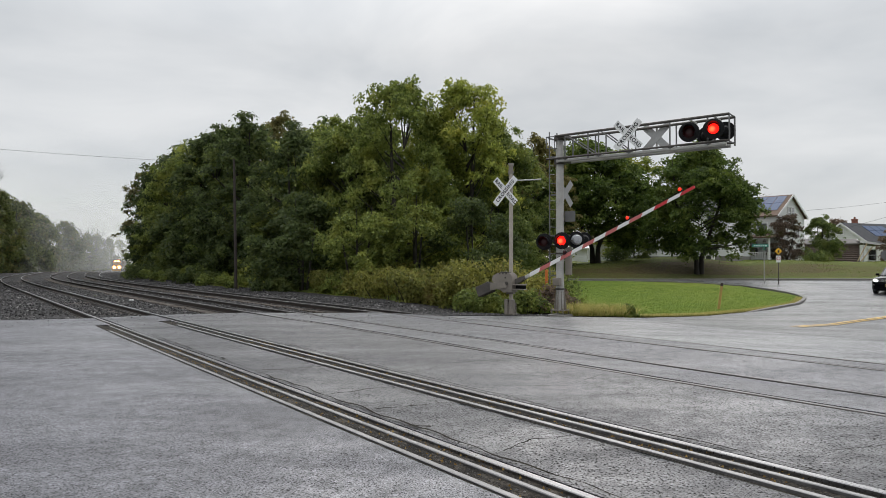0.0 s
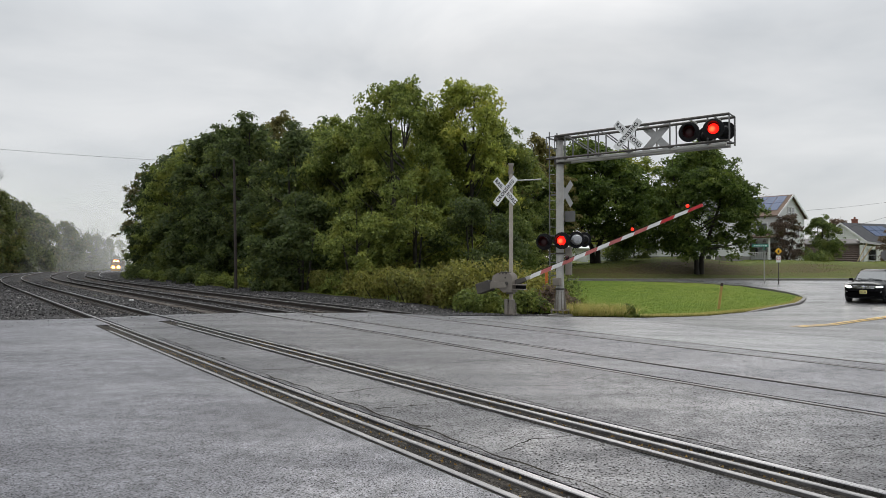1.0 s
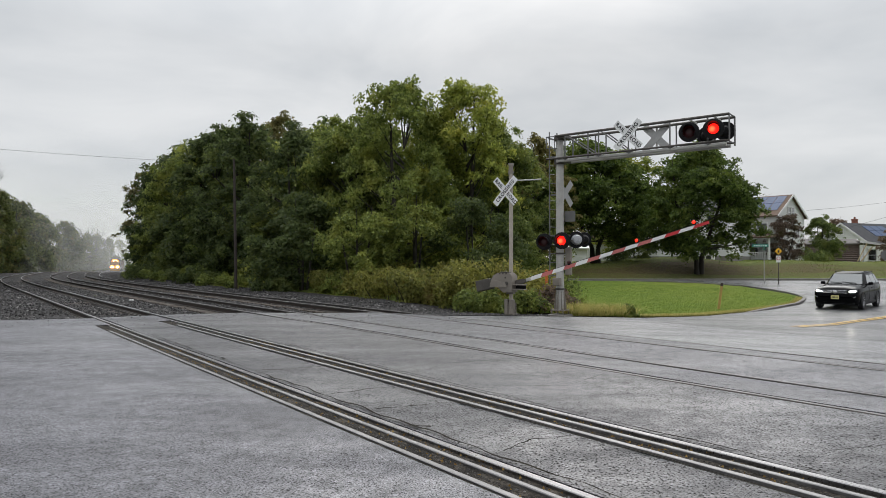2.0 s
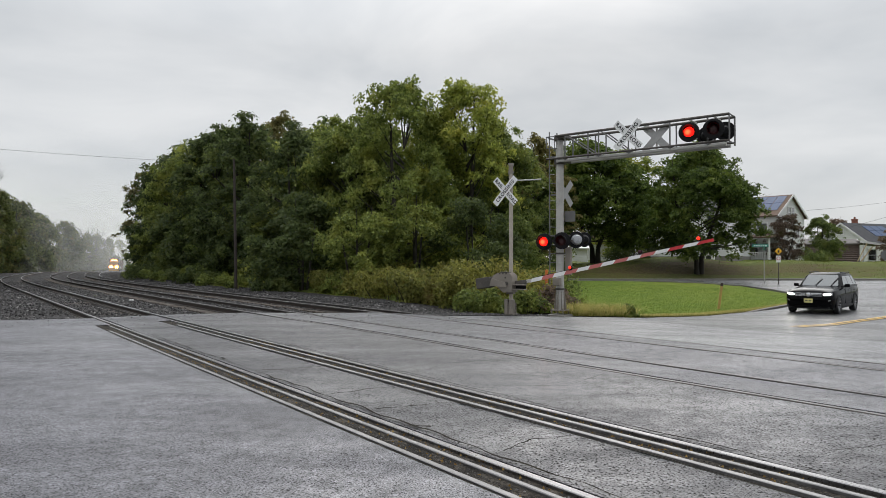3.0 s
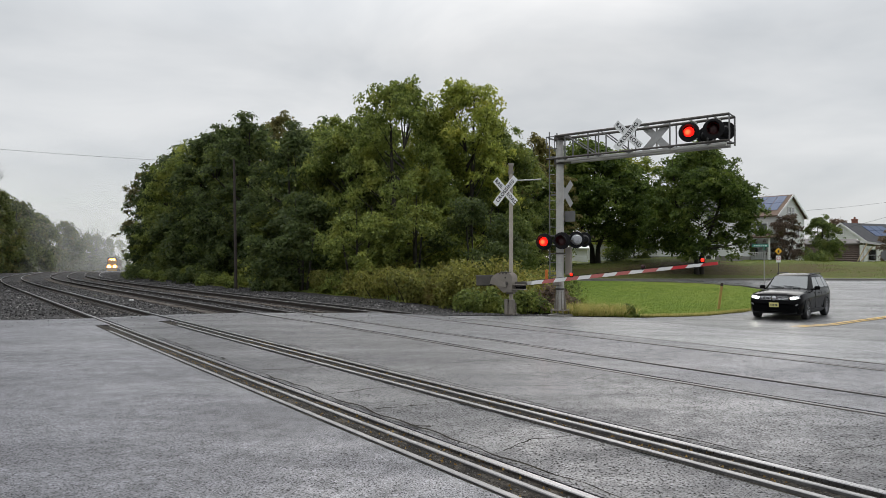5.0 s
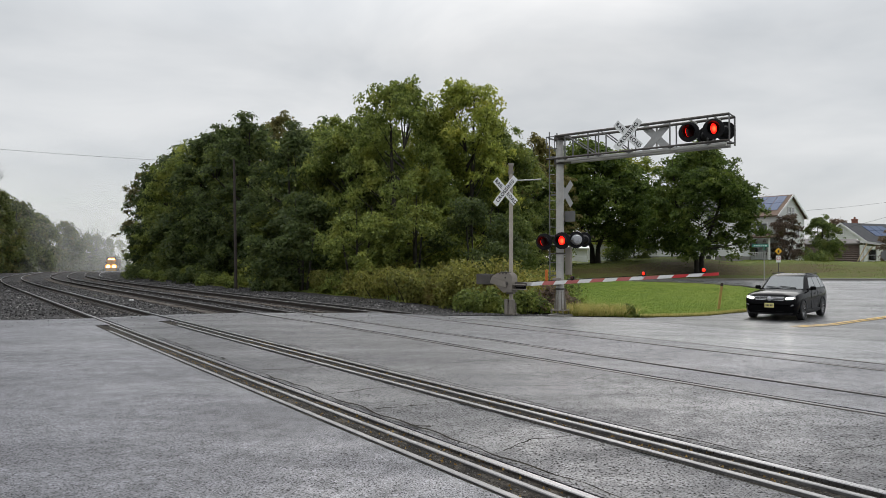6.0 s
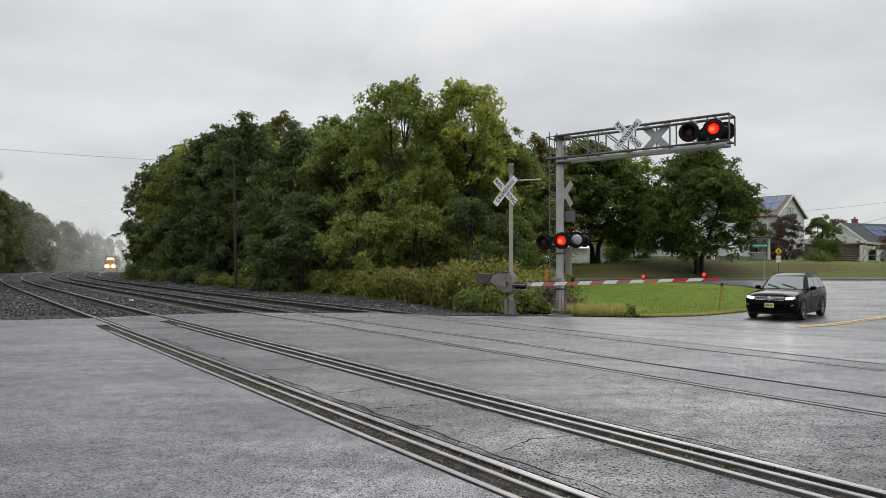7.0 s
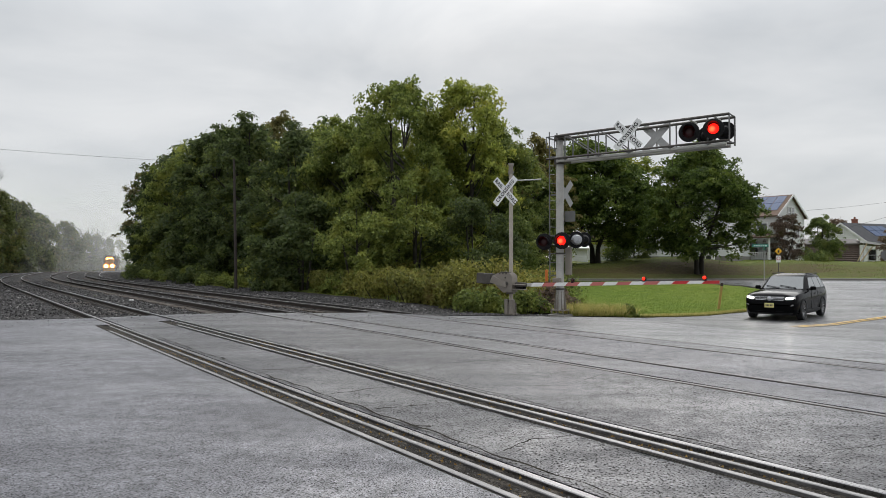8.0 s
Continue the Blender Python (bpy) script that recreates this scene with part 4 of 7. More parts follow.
SPRAY = (0.085, 0.20)
make_tree("mid", 1, 13.5, 4.4, 1.5, 300, 23000, 0.255, "leaf_mid", "tall mid-green broadleaf tree in the wood", 0.24, lump=SPRAY)
make_tree("bright", 2, 13.0, 4.2, 1.2, 300, 23000, 0.235, "leaf_bright", "tall yellow-green walnut-like tree in the wood", 0.22, lump=SPRAY)
make_tree("dark", 3, 12.5, 4.6, 0.8, 290, 20000, 0.275, "leaf_dark", "dense dark-green tree in the wood", 0.24, lump=SPRAY)
make_tree("brown", 23, 13.0, 4.2, 1.2, 260, 14000, 0.25, "leaf_brown", "tall tree in the wood with thinning brownish leaves", 0.22, lump=(0.07, 0.17))
make_tree("deep", 13, 12.5, 4.6, 0.8, 200, 9000, 0.36, "leaf_dark", "dark tree deep inside the wood", 0.24, lump=(0.12, 0.24))
make_tree("edge", 4, 5.5, 2.8, 0.1, 150, 10000, 0.21, "leaf_mid", "low bushy tree at the edge of the wood", 0.09, 3, lump=(0.12, 0.25))
make_tree("edge_bright", 24, 5.5, 2.7, 0.1, 150, 10000, 0.20, "leaf_mid", "low yellow-green tree at the edge of the wood", 0.09, 3, lump=(0.12, 0.25))
make_tree("edge_dark", 8, 6.0, 2.9, 0.1, 150, 10000, 0.22, "leaf_dark", "low dark bushy tree at the edge of the wood", 0.09, 3, lump=(0.12, 0.25))
make_tree("maple", 5, 10.4, 5.0, 1.9, 560, 50000, 0.255, "leaf_maple", "spreading dark-green maple on the grass bank", 0.19, 2, lump=(0.08, 0.17), taper=0.6)
make_tree("rust", 6, 6.0, 2.5, 0.6, 220, 14000, 0.20, "leaf_rust", "small rust-red ornamental tree before a house", 0.10, 2, lump=(0.12, 0.22), taper=0.3)
make_tree("garden", 31, 6.0, 2.6, 0.5, 220, 14000, 0.19, "leaf_mid", "rounded light green garden tree beside a house", 0.09, 3, lump=(0.12, 0.22), taper=0.3)
make_tree("left", 17, 11.0, 4.5, 0.0, 190, 12000, 0.32, "leaf_far", "tall green tree at the edge of the far wood", 0.2, lump=(0.11, 0.24))
make_tree("far", 7, 11.0, 4.5, 0.0, 130, 6000, 0.50, "leaf_far", "hazy green tree along the far side of the tracks", 0.2, lump=(0.14, 0.28))
make_tree("bare", 9, 11.0, 3.4, 2.0, 40, 0, 0, "leaf_rust", "bare leafless tree above the far wood", 0.12, 1, True)

# the wood beside the far track: key, x, y, scale, turn, width
WOOD = (
    ("bright", -2.4, 41.0, 1.05, 20, 0.88), ("bright", 1.5, 43.0, 1.07, 140, 0.92), ("mid", -6.5, 44.5, 0.88, 60, 0.95), ("mid", 4.4, 48.0, 0.86, 210, 1.0),
    ("dark", -10.5, 48.0, 0.92, 30, 1.0), ("mid", -8.6, 53.0, 1.06, 100, 1.0), ("bright", -12.5, 55.0, 0.98, 250, 1.1), ("dark", -16.5, 57.0, 1.12, 75, 1.05),
    ("mid", -18.6, 63.0, 1.16, 310, 1.1), ("dark", -22.5, 66.0, 1.18, 190, 1.1), ("bright", -24.8, 71.0, 1.22, 15, 1.0), ("mid", -27.6, 73.0, 1.12, 130, 1.0),
    ("dark", -31.0, 77.0, 1.18, 260, 1.1), ("brown", -34.2, 82.0, 1.14, 40, 1.1), ("dark", -35.8, 86.0, 1.0, 170, 1.0), ("mid", -38.8, 92.0, 1.0, 300, 1.0),
    ("bright", -40.6, 98.0, 0.9, 90, 0.95), ("mid", -44.6, 107.0, 0.9, 10, 0.9), 
    ("bright", -0.8, 45.5, 0.93, 300, 1.0), ("mid", -5.2, 47.0, 0.98, 160, 1.05), ("mid", 3.2, 45.5, 0.90, 20, 1.0), ("deep", 0.0, 52.0, 0.9, 45, 1.15), ("deep", -4.5, 52.5, 0.95, 220, 1.15), ("brown", 7.4, 54.0, 0.88, 330, 1.0), ("deep", -15.5, 68.0, 1.2, 30, 1.1), ("deep", -8.0, 58.0, 1.0, 140, 1.2), ("deep", -21.0, 70.0, 1.1, 250, 1.2), ("deep", 3.0, 57.0, 0.8, 50, 1.2), ("mid", 9.8, 66.0, 0.95, 280, 1.1), ("deep", 7.0, 62.0, 0.75, 10, 1.2), ("deep", -2.0, 57.0, 0.85, 190, 1.3),
    ("deep", -12.0, 63.0, 1.2, 10, 1.1), ("deep", -26.0, 80.0, 1.25, 110, 1.2), ("mid", -36.0, 95.0, 1.2, 210, 1.2), ("deep", 5.0, 66.0, 1.0, 90, 1.2),
    ("brown", -17.6, 74.0, 1.42, 180, 1.1), ("edge_bright", -4.6, 36.2, 0.95, 0, 1.0), ("edge_bright", -1.6, 37.6, 1.1, 100, 0.95), ("edge_dark", -8.5, 40.5, 1.0, 80, 1.1), ("edge_dark", 1.8, 36.5, 0.9, 160, 1.1),
    ("edge", 4.0, 40.0, 0.85, 40, 1.0), ("edge", -10.8, 47.0, 1.05, 230, 1.1), ("edge_dark", -14.2, 52.0, 1.2, 300, 1.2), ("edge", -18.5, 57.0, 1.2, 20, 1.1),
    ("edge_dark", -22.5, 63.0, 1.35, 120, 1.1), ("edge_dark", -26.3, 69.0, 1.4, 210, 1.1), ("edge", -30.4, 76.0, 1.35, 290, 1.1), ("edge_dark", -33.8, 82.0, 1.3, 70, 1.1),
    ("edge", -38.6, 90.0, 1.2, 160, 1.1), ("edge_dark", -40.8, 97.0, 1.1, 250, 1.0), ("edge", -44.6, 105.0, 1.1, 330, 1.0), ("edge_dark", 6.5, 47.0, 0.9, 15, 1.1))
for key, x, y, sc, turn, wide in WOOD:
    plant(key, x, y, sc, turn, wide)

# trees on the bank and round the houses
plant("maple", 20.3, 53.0, 1.0, 0, 1.04)
plant("maple", 13.8, 60.5, 1.06, 130, 1.2, label="broad dark maple on the bank, its shade over the grass")
plant("bright", 27.0, 96.0, 1.32, 60, 1.2, label="tall yellow-green tree behind the white house")
plant("edge_dark", 18.9, 65.5, 0.55, 200, 1.1, label="dark rounded shrub before the white house")
plant("rust", 38.1, 74.0, 0.92, 0, 0.92)
plant("garden", 42.0, 74.0, 0.90, 60, 0.95)
plant("rust", 61.5, 104.0, 1.25, 80, 0.9, label="rust-red tree behind the roofs")
plant("rust", 53.0, 77.0, 0.92, 30, 1.0, label="rust and green tree at the edge of the view")

plant("bare", 45.0, 96.0, 1.05, 40, 0.9, label="bare grey tree behind the houses")

# far woods on the other side of the line
rr = random.Random(3)
for i, s_at in enumerate((50, 57, 64, 71, 79, 88, 98, 109, 121, 134, 149, 166, 186, 210, 240, 275, 315, 360, 410, 470)):
    p, az = on_track(s_at, -3.4 - rr.uniform(0, 1.5))
    plant("far" if i > 8 else "left", p.x, p.y, (1.36 + 0.0009 * (s_at - 120)) * rr.uniform(0.93, 1.05), rr.uniform(0, 360), rr.uniform(0.85, 1.05))
    if i % 2 == 0:
        p, az = on_track(s_at + 4, -10)
        plant("far", p.x, p.y, 1.4 * rr.uniform(0.9, 1.05), rr.uniform(0, 360), rr.uniform(1.0, 1.1))
for s_at, u, tall in ((140, -8, 2.0), (150, -9, 1.9), (262, -7, 1.75), (330, -5, 2.1), (350, -3, 2.1)):
    p, az = on_track(s_at, u)
    plant("bare", p.x, p.y, tall, rr.uniform(0, 360), 1.0)
for i in range(6):
    p, az = on_track(500 + 10 * i, -30 + 14 * i)
    plant("far", p.x, p.y, rr.uniform(1.3, 1.6), rr.uniform(0, 360), 1.2, -7.0)


def make_bush(name, at, radius, height, leaves, size, mat, label, seed, stretch=(1, 1)):
    rng = np.random.default_rng(seed)
    n = 16
    cs = [(radius * stretch[0] * rng.uniform(-1, 1) * 0.75, radius * stretch[1] * rng.uniform(-1, 1) * 0.75, height * rng.uniform(0.15, 0.72)) for i in range(n)]
    rs = [height * rng.uniform(0.25, 0.42) for i in range(n)]
    b = thing(name, Matrix.Translation((at[0], at[1], ground_z(*at) - 0.2)), label, "bush", "bushes")
    bm = bmesh.new()
    for c in cs:
        add_rod(bm, (c[0] * 0.6, c[1] * 0.6, -0.1), c, 0.025, 0.01, 5, False)
    part("stem", bm, M["bark"], b)
    v, f = leaf_cloud(rng, cs, rs, leaves, size, 1.0, 0.5)
    obj_from("foliage", v.tolist(), f.tolist(), M[mat], b)
    return b


# knotweed thicket along the far track
for i, (s, u, rad, h) in enumerate(((33.5, 17.6, 1.9, 1.4), (29.8, 17.2, 1.8, 1.4), (26.5, 16.8, 1.8, 1.5), (23.5, 16.6, 1.7, 1.5), (20.8, 16.9, 1.5, 1.5), (18.8, 18.2, 1.3, 1.4),
                                   (37.0, 15.6, 1.5, 1.0), (42, 15.6, 1.6, 0.9), (31, 20.0, 2.0, 1.8), (26, 20.0, 2.0, 1.8), (21.5, 20.2, 1.8, 1.8), (47, 15.6, 2.0, 1.1), (53, 15.5, 2.2, 1.2),
                                   (60, 15.5, 2.4, 1.3), (68, 15.4, 2.6, 1.4), (77, 15.9, 2.6, 1.4), (87, 17.4, 2.4, 1.3), (98, 18.6, 2.4, 1.3))):
    p, az = on_track(s, u)
    make_bush("bush", (p.x, p.y), rad, h, 4400, 0.155, "leaf_weed" if i < 6 or 8 <= i < 11 else "leaf_mid" if i % 2 else "leaf_dark", "light green knotweed thicket beside the track" if i < 11 else "low green undergrowth along the track", 40 + i)
for i, (x, y, rad, h, m) in enumerate(((2.9, 23.6, 0.9, 1.1, "leaf_mid"), (4.2, 24.6, 0.8, 1.1, "leaf_rust"), (1.3, 23.6, 0.8, 1.0, "leaf_mid"), (6.3, 24.0, 0.7, 0.55, "leaf_mid"),
                                        (1.6, 26.2, 1.2, 2.2, "leaf_weed"), (4.6, 28.5, 1.3, 1.6, "leaf_mid"), (16.6, 63.5, 1.2, 1.9, "leaf_dark"), (37.6, 67.5, 1.35, 1.55, "leaf_mid"))):
    make_bush("bush", (x, y), rad, h, 1800, 0.16, m, "weedy bush by the crossing" if i < 6 else "clipped rounded shrub near the houses", 70 + i)


def blades(name, count, sampler, height, width, mat, label, seed, sway=0.3):
    """Upright grass blades, joined."""
    rng = np.random.default_rng(seed)
    pts = np.array([sampler(rng) for i in range(count)])
    a = rng.uniform(0, 6.283, count)
    h = rng.uniform(0.5, 1.2, count) * height
    d = np.stack([np.cos(a), np.sin(a), np.zeros(count)], 1) * width
    lean = np.stack([rng.normal(0, sway, count) * h, rng.normal(0, sway, count) * h, h], 1)
    v = np.stack([pts - d, pts + d, pts + lean], 1).reshape(-1, 3)
    f = np.arange(count * 3).reshape(-1, 3)
    return tagged(obj_from(name, v.tolist(), f.tolist(), mat), label, "grass", kind="stuff")


def lawn():
    a = ((2.5, 24.2), (5, 23.0), (7.2, 23.6), (10.1, 25.8), (13.2, 28.3), (16.8, 32.3), (19.0, 35.2), (19.7, 38.0))
    b = ((0, 48.9), (3, 48.9), (6, 48.9), (9, 48.9), (11, 48.7), (14.5, 47.8), (17.6, 46.4), (19.4, 43.6))
    tagged(loft_sheet("lawn", a, b, 16, 0.03, M["grass"]), "wet bright green mown lawn beside the crossing", "lawn", kind="structure")
    b1 = ((-6, 50.0), (5, 49.9), (14, 49.7), (30, 49.7), (50, 49.5), (80, 49.0), (120, 47))
    b2 = ((-6, 75), (5, 75), (16, 75), (33, 75), (56, 75), (92, 75), (130, 75))
    tagged(loft_sheet("grass_bank", b1, b2, 16, 0.03, M["rough_grass"]), "grassy bank rising to the houses", "bank", kind="structure")

    def spot(rng):
        while True:
            x, y = rng.uniform(3, 20), rng.uniform(23, 45)
            edge = lerp_table(x, [(2.5, 24.2), (5, 23.0), (7.2, 23.6), (10.1, 25.8), (13.2, 28.3), (17, 32.2), (20, 37)])
            if y > edge and rng.random() < (1.2 - (y - 23) / 24) and y < 46 - max(0, x - 13) * 0.8:
                return x, y, ground_z(x, y) + 0.02
    blades("lawn_grass", 42000, spot, 0.055, 0.012, M["grass_blade"], "short wet blades of lawn grass", 4)

    clumps = [(4.5, 0.20), (4.85, 0.34), (5.2, 0.22), (5.7, 0.30), (6.1, 0.22), (6.5, 0.26)]

    def weeds(rng):
        cx, r = clumps[int(rng.random() ** 1.3 * len(clumps))]
        x = cx + rng.normal(0, r)
        y = 22.75 + 0.45 * max(0.0, cx - 4.5) + abs(rng.normal(0, 0.6))
        return x, y, ground_z(x, y)
    blades("green_weeds", 1000, weeds, 0.42, 0.012, M["grass_blade"], "rank green weeds at the lawn's corner", 16, 0.7)
    blades("dry_weeds", 4200, weeds, 0.42, 0.009, M["dry_blade"], "tall straw-coloured weeds at the lawn's edge", 6, 0.8)

    def bank_spot(rng):
        x, y = rng.uniform(2, 62), 50 + 14 * rng.random()
        return x, y, ground_z(x, y)
    blades("bank_grass", 15000, bank_spot, 0.09, 0.03, M["bank_blade"], "rough tufts of grass on the bank", 8)

    def edge_grass(rng):
        t = rng.random()
        x = 7 + 12 * t
        y = lerp_table(x, [(5, 23.0), (7.2, 23.6), (10.1, 25.8), (13.2, 28.3), (17, 32.2), (20, 37)]) + abs(rng.normal(0, 0.25))
        return x, y, ground_z(x, y)
    blades("edge_grass", 6000, edge_grass, 0.12, 0.012, M["dry_blade"], "yellowed grass along the road edge", 7)


def blade_mat(name, a, b):
    n = Nodes(name)
    c = n.ramp(n.island(), [(0, a), (1, b)])
    n.set(Base_Color=c, Roughness=0.7)
    n.b.inputs["Specular IOR Level"].default_value = 0.1
    tr = n.node("ShaderNodeBsdfTranslucent")
    n.link(c, tr.inputs[0])
    mx = n.node("ShaderNodeMixShader", Fac=0.45)
    n.link(n.b.outputs[0], mx.inputs[1])
    n.link(tr.outputs[0], mx.inputs[2])
    n.link(mx.outputs[0], n.t.nodes["Material Output"].inputs[0])
    return n.m


M["grass_blade"] = blade_mat("lawn_blades", (0.075, 0.125, 0.017), (0.235, 0.315, 0.055))
M["bank_blade"] = blade_mat("bank_blades", (0.09, 0.12, 0.024), (0.20, 0.22, 0.055))
M["dry_blade"] = blade_mat("dry_blades", (0.30, 0.27, 0.08), (0.66, 0.56, 0.23))
lawn()


# ---- kerb and road marks ----
def build_kerb():
    pts = [Vector(p) for p in ((12.6, 27.7), (13.4, 28.4), (15.2, 30.2), (17, 32.1), (18.3, 34), (19.2, 35.5), (19.7, 37), (20.0, 38.8), (20.0, 40.8), (19.5, 43.4), (17.8, 46.0), (14.8, 47.8), (11, 48.7))]
    v, f = [], []
    for i, p in enumerate(pts):
        d = (pts[min(i + 1, len(pts) - 1)] - pts[max(i - 1, 0)]).normalized()
        nrm = Vector((-d.y, d.x))
        lift = 0.085 * smooth(0, 2, i)
        for off, hh in ((-0.08, -0.1), (-0.075, lift), (-0.06, lift + 0.012), (0.08, lift + 0.012), (0.08, -0.1)):
            q = p + nrm * off
            v.append((q.x, q.y, ground_z(q.x, q.y) + hh))
    for i in range(len(pts) - 1):
        f += [(i * 5 + k, i * 5 + k + 1, i * 5 + k + 6, i * 5 + k + 5) for k in range(4)]
    tagged(obj_from("kerb", v, f, M["concrete"]), "low concrete kerb round the lawn corner", "kerb", kind="structure")
    pts = [Vector((x, 49.7 + 0.15 * math.sin(x * 0.3))) for x in range(-4, 80, 3)]
    v, f = [], []
    for i, p in enumerate(pts):
        for off, hh in ((-0.08, -0.1), (-0.075, 0.13), (0.08, 0.14), (0.08, -0.1)):
            v.append((p.x, p.y + off, ground_z(p.x, p.y) + hh))
    for i in range(len(pts) - 1):
        f += [(i * 4 + k, i * 4 + k + 1, i * 4 + k + 5, i * 4 + k + 4) for k in range(3)]
    tagged(obj_from("kerb", v, f, M["concrete"]), "kerb at the foot of the grass bank", "kerb", kind="structure")
    for off in (-0.11, 0.11):
        e = [Vector(p) for p in ((10.65, 20.25), (11.75, 21.15), (13.95, 22.95), (16.2, 24.7), (20.5, 28.0), (26, 32.2), (33, 36.8), (42, 41.5))]
        a, b = [], []
        for i, p in enumerate(e):
            d = (e[min(i + 1, len(e) - 1)] - e[max(i - 1, 0)]).normalized()
            nrm = Vector((-d.y, d.x))
            a.append(tuple(p + nrm * (off - 0.055)))
            b.append(tuple(p + nrm * (off + 0.055)))
        tagged(loft_sheet("road_marking", a, b, 1, 0.022, M["yellow"]), "worn yellow centre line on the wet road", "road marking", kind="structure")


build_kerb()


# ---- the car ----
def lacquer(name, col, coat=1.0, rough=0.35):
    n = Nodes(name)
    n.set(Base_Color=n.ramp(n.noise(3, 4), [(0.3, tuple(c * 0.85 for c in col)), (0.7, tuple(c * 1.15 for c in col))]), Roughness=rough, Coat_Weight=coat, Coat_Roughness=0.05)
    return n.m


def window_glass(name, col=(0.02, 0.022, 0.025), rough=0.04):
    n = Nodes(name)
    n.set(Base_Color=col, Roughness=n.ramp(n.noise(5, 3), [(0.3, rough), (0.7, rough + 0.06)]), Coat_Weight=1.0, Coat_Roughness=0.02)
    n.b.inputs["IOR"].default_value = 1.9
    return n.m


M["car_paint"] = lacquer("black_car_paint", (0.003, 0.003, 0.0035), 0.0, 0.17)
M["car_paint"].node_tree.nodes["Principled BSDF"].inputs["Specular IOR Level"].default_value = 0.06
M["car_trim"] = simple("black_plastic_trim", (0.008, 0.008, 0.009), 0.7)
M["car_glass"] = window_glass("car_glass", (0.040, 0.047, 0.046))
M["chrome"] = simple("chrome_trim", (0.7, 0.7, 0.72), 0.15, 1.0, 0.05)
M["tyre"] = simple("wet_tyre_rubber", (0.014, 0.014, 0.015), 0.6)
M["alloy"] = simple("dark_alloy_wheel", (0.30, 0.30, 0.31), 0.35, 0.7)
M["headlight"] = glow("lit_headlamp", (1.0, 0.96, 0.82), 50.0)
M["drl"] = glow("lit_running_lamp", (1.0, 0.97, 0.88), 6.0)
M["plate"] = simple("pale_yellow_plate", (0.62, 0.55, 0.22), 0.5)
M["plate_bar"] = simple("dark_plate_bars", (0.05, 0.05, 0.04), 0.6)
M["amber"] = simple("amber_lens", (0.4, 0.12, 0.01), 0.25)


def loft_rings(bm, rings, cap=True, mat=0):
    vs = [[bm.verts.new(p) for p in r] for r in rings]
    n = len(rings[0])
    for a, b in zip(vs, vs[1:]):
        for i in range(n):
            j = (i + 1) % n
            bm.faces.new((a[i], a[j], b[j], b[i]))
    if cap:
        bm.faces.new(list(reversed(vs[0])))
        bm.faces.new(vs[-1])


def car_section(y, zb, zt, w, crown, shoulder=0.0):
    half = [(0.0, zb), (w * 0.86, zb), (w * 0.955, zb + 0.06), (w * 0.99, zb + 0.22), (w, zb + (zt - zb) * 0.58), (w * 0.985, zt - 0.12), (w * 0.93, zt - 0.03),
            (w * 0.80, zt + crown * 0.3), (w * 0.4, zt + crown * 0.85), (0.0, zt + crown)]
    pts = [(x, y, z) for x, z in half] + [(-x, y, z) for x, z in reversed(half[1:-1])]
    return pts


def add_panel(bm, quad, thick=0.012):
    """A thin slab from four corners, thickened along its normal."""
    q = [Vector(p) for p in quad]
    nrm = (q[1] - q[0]).cross(q[3] - q[0]).normalized() * thick
    a = [bm.verts.new(p) for p in q]
    b = [bm.verts.new(p + nrm) for p in q]
    bm.faces.new(a)
    bm.faces.new(list(reversed(b)))
    for i in range(len(q)):
        j = (i + 1) % len(q)
        bm.faces.new((a[i], b[i], b[j], a[j]))


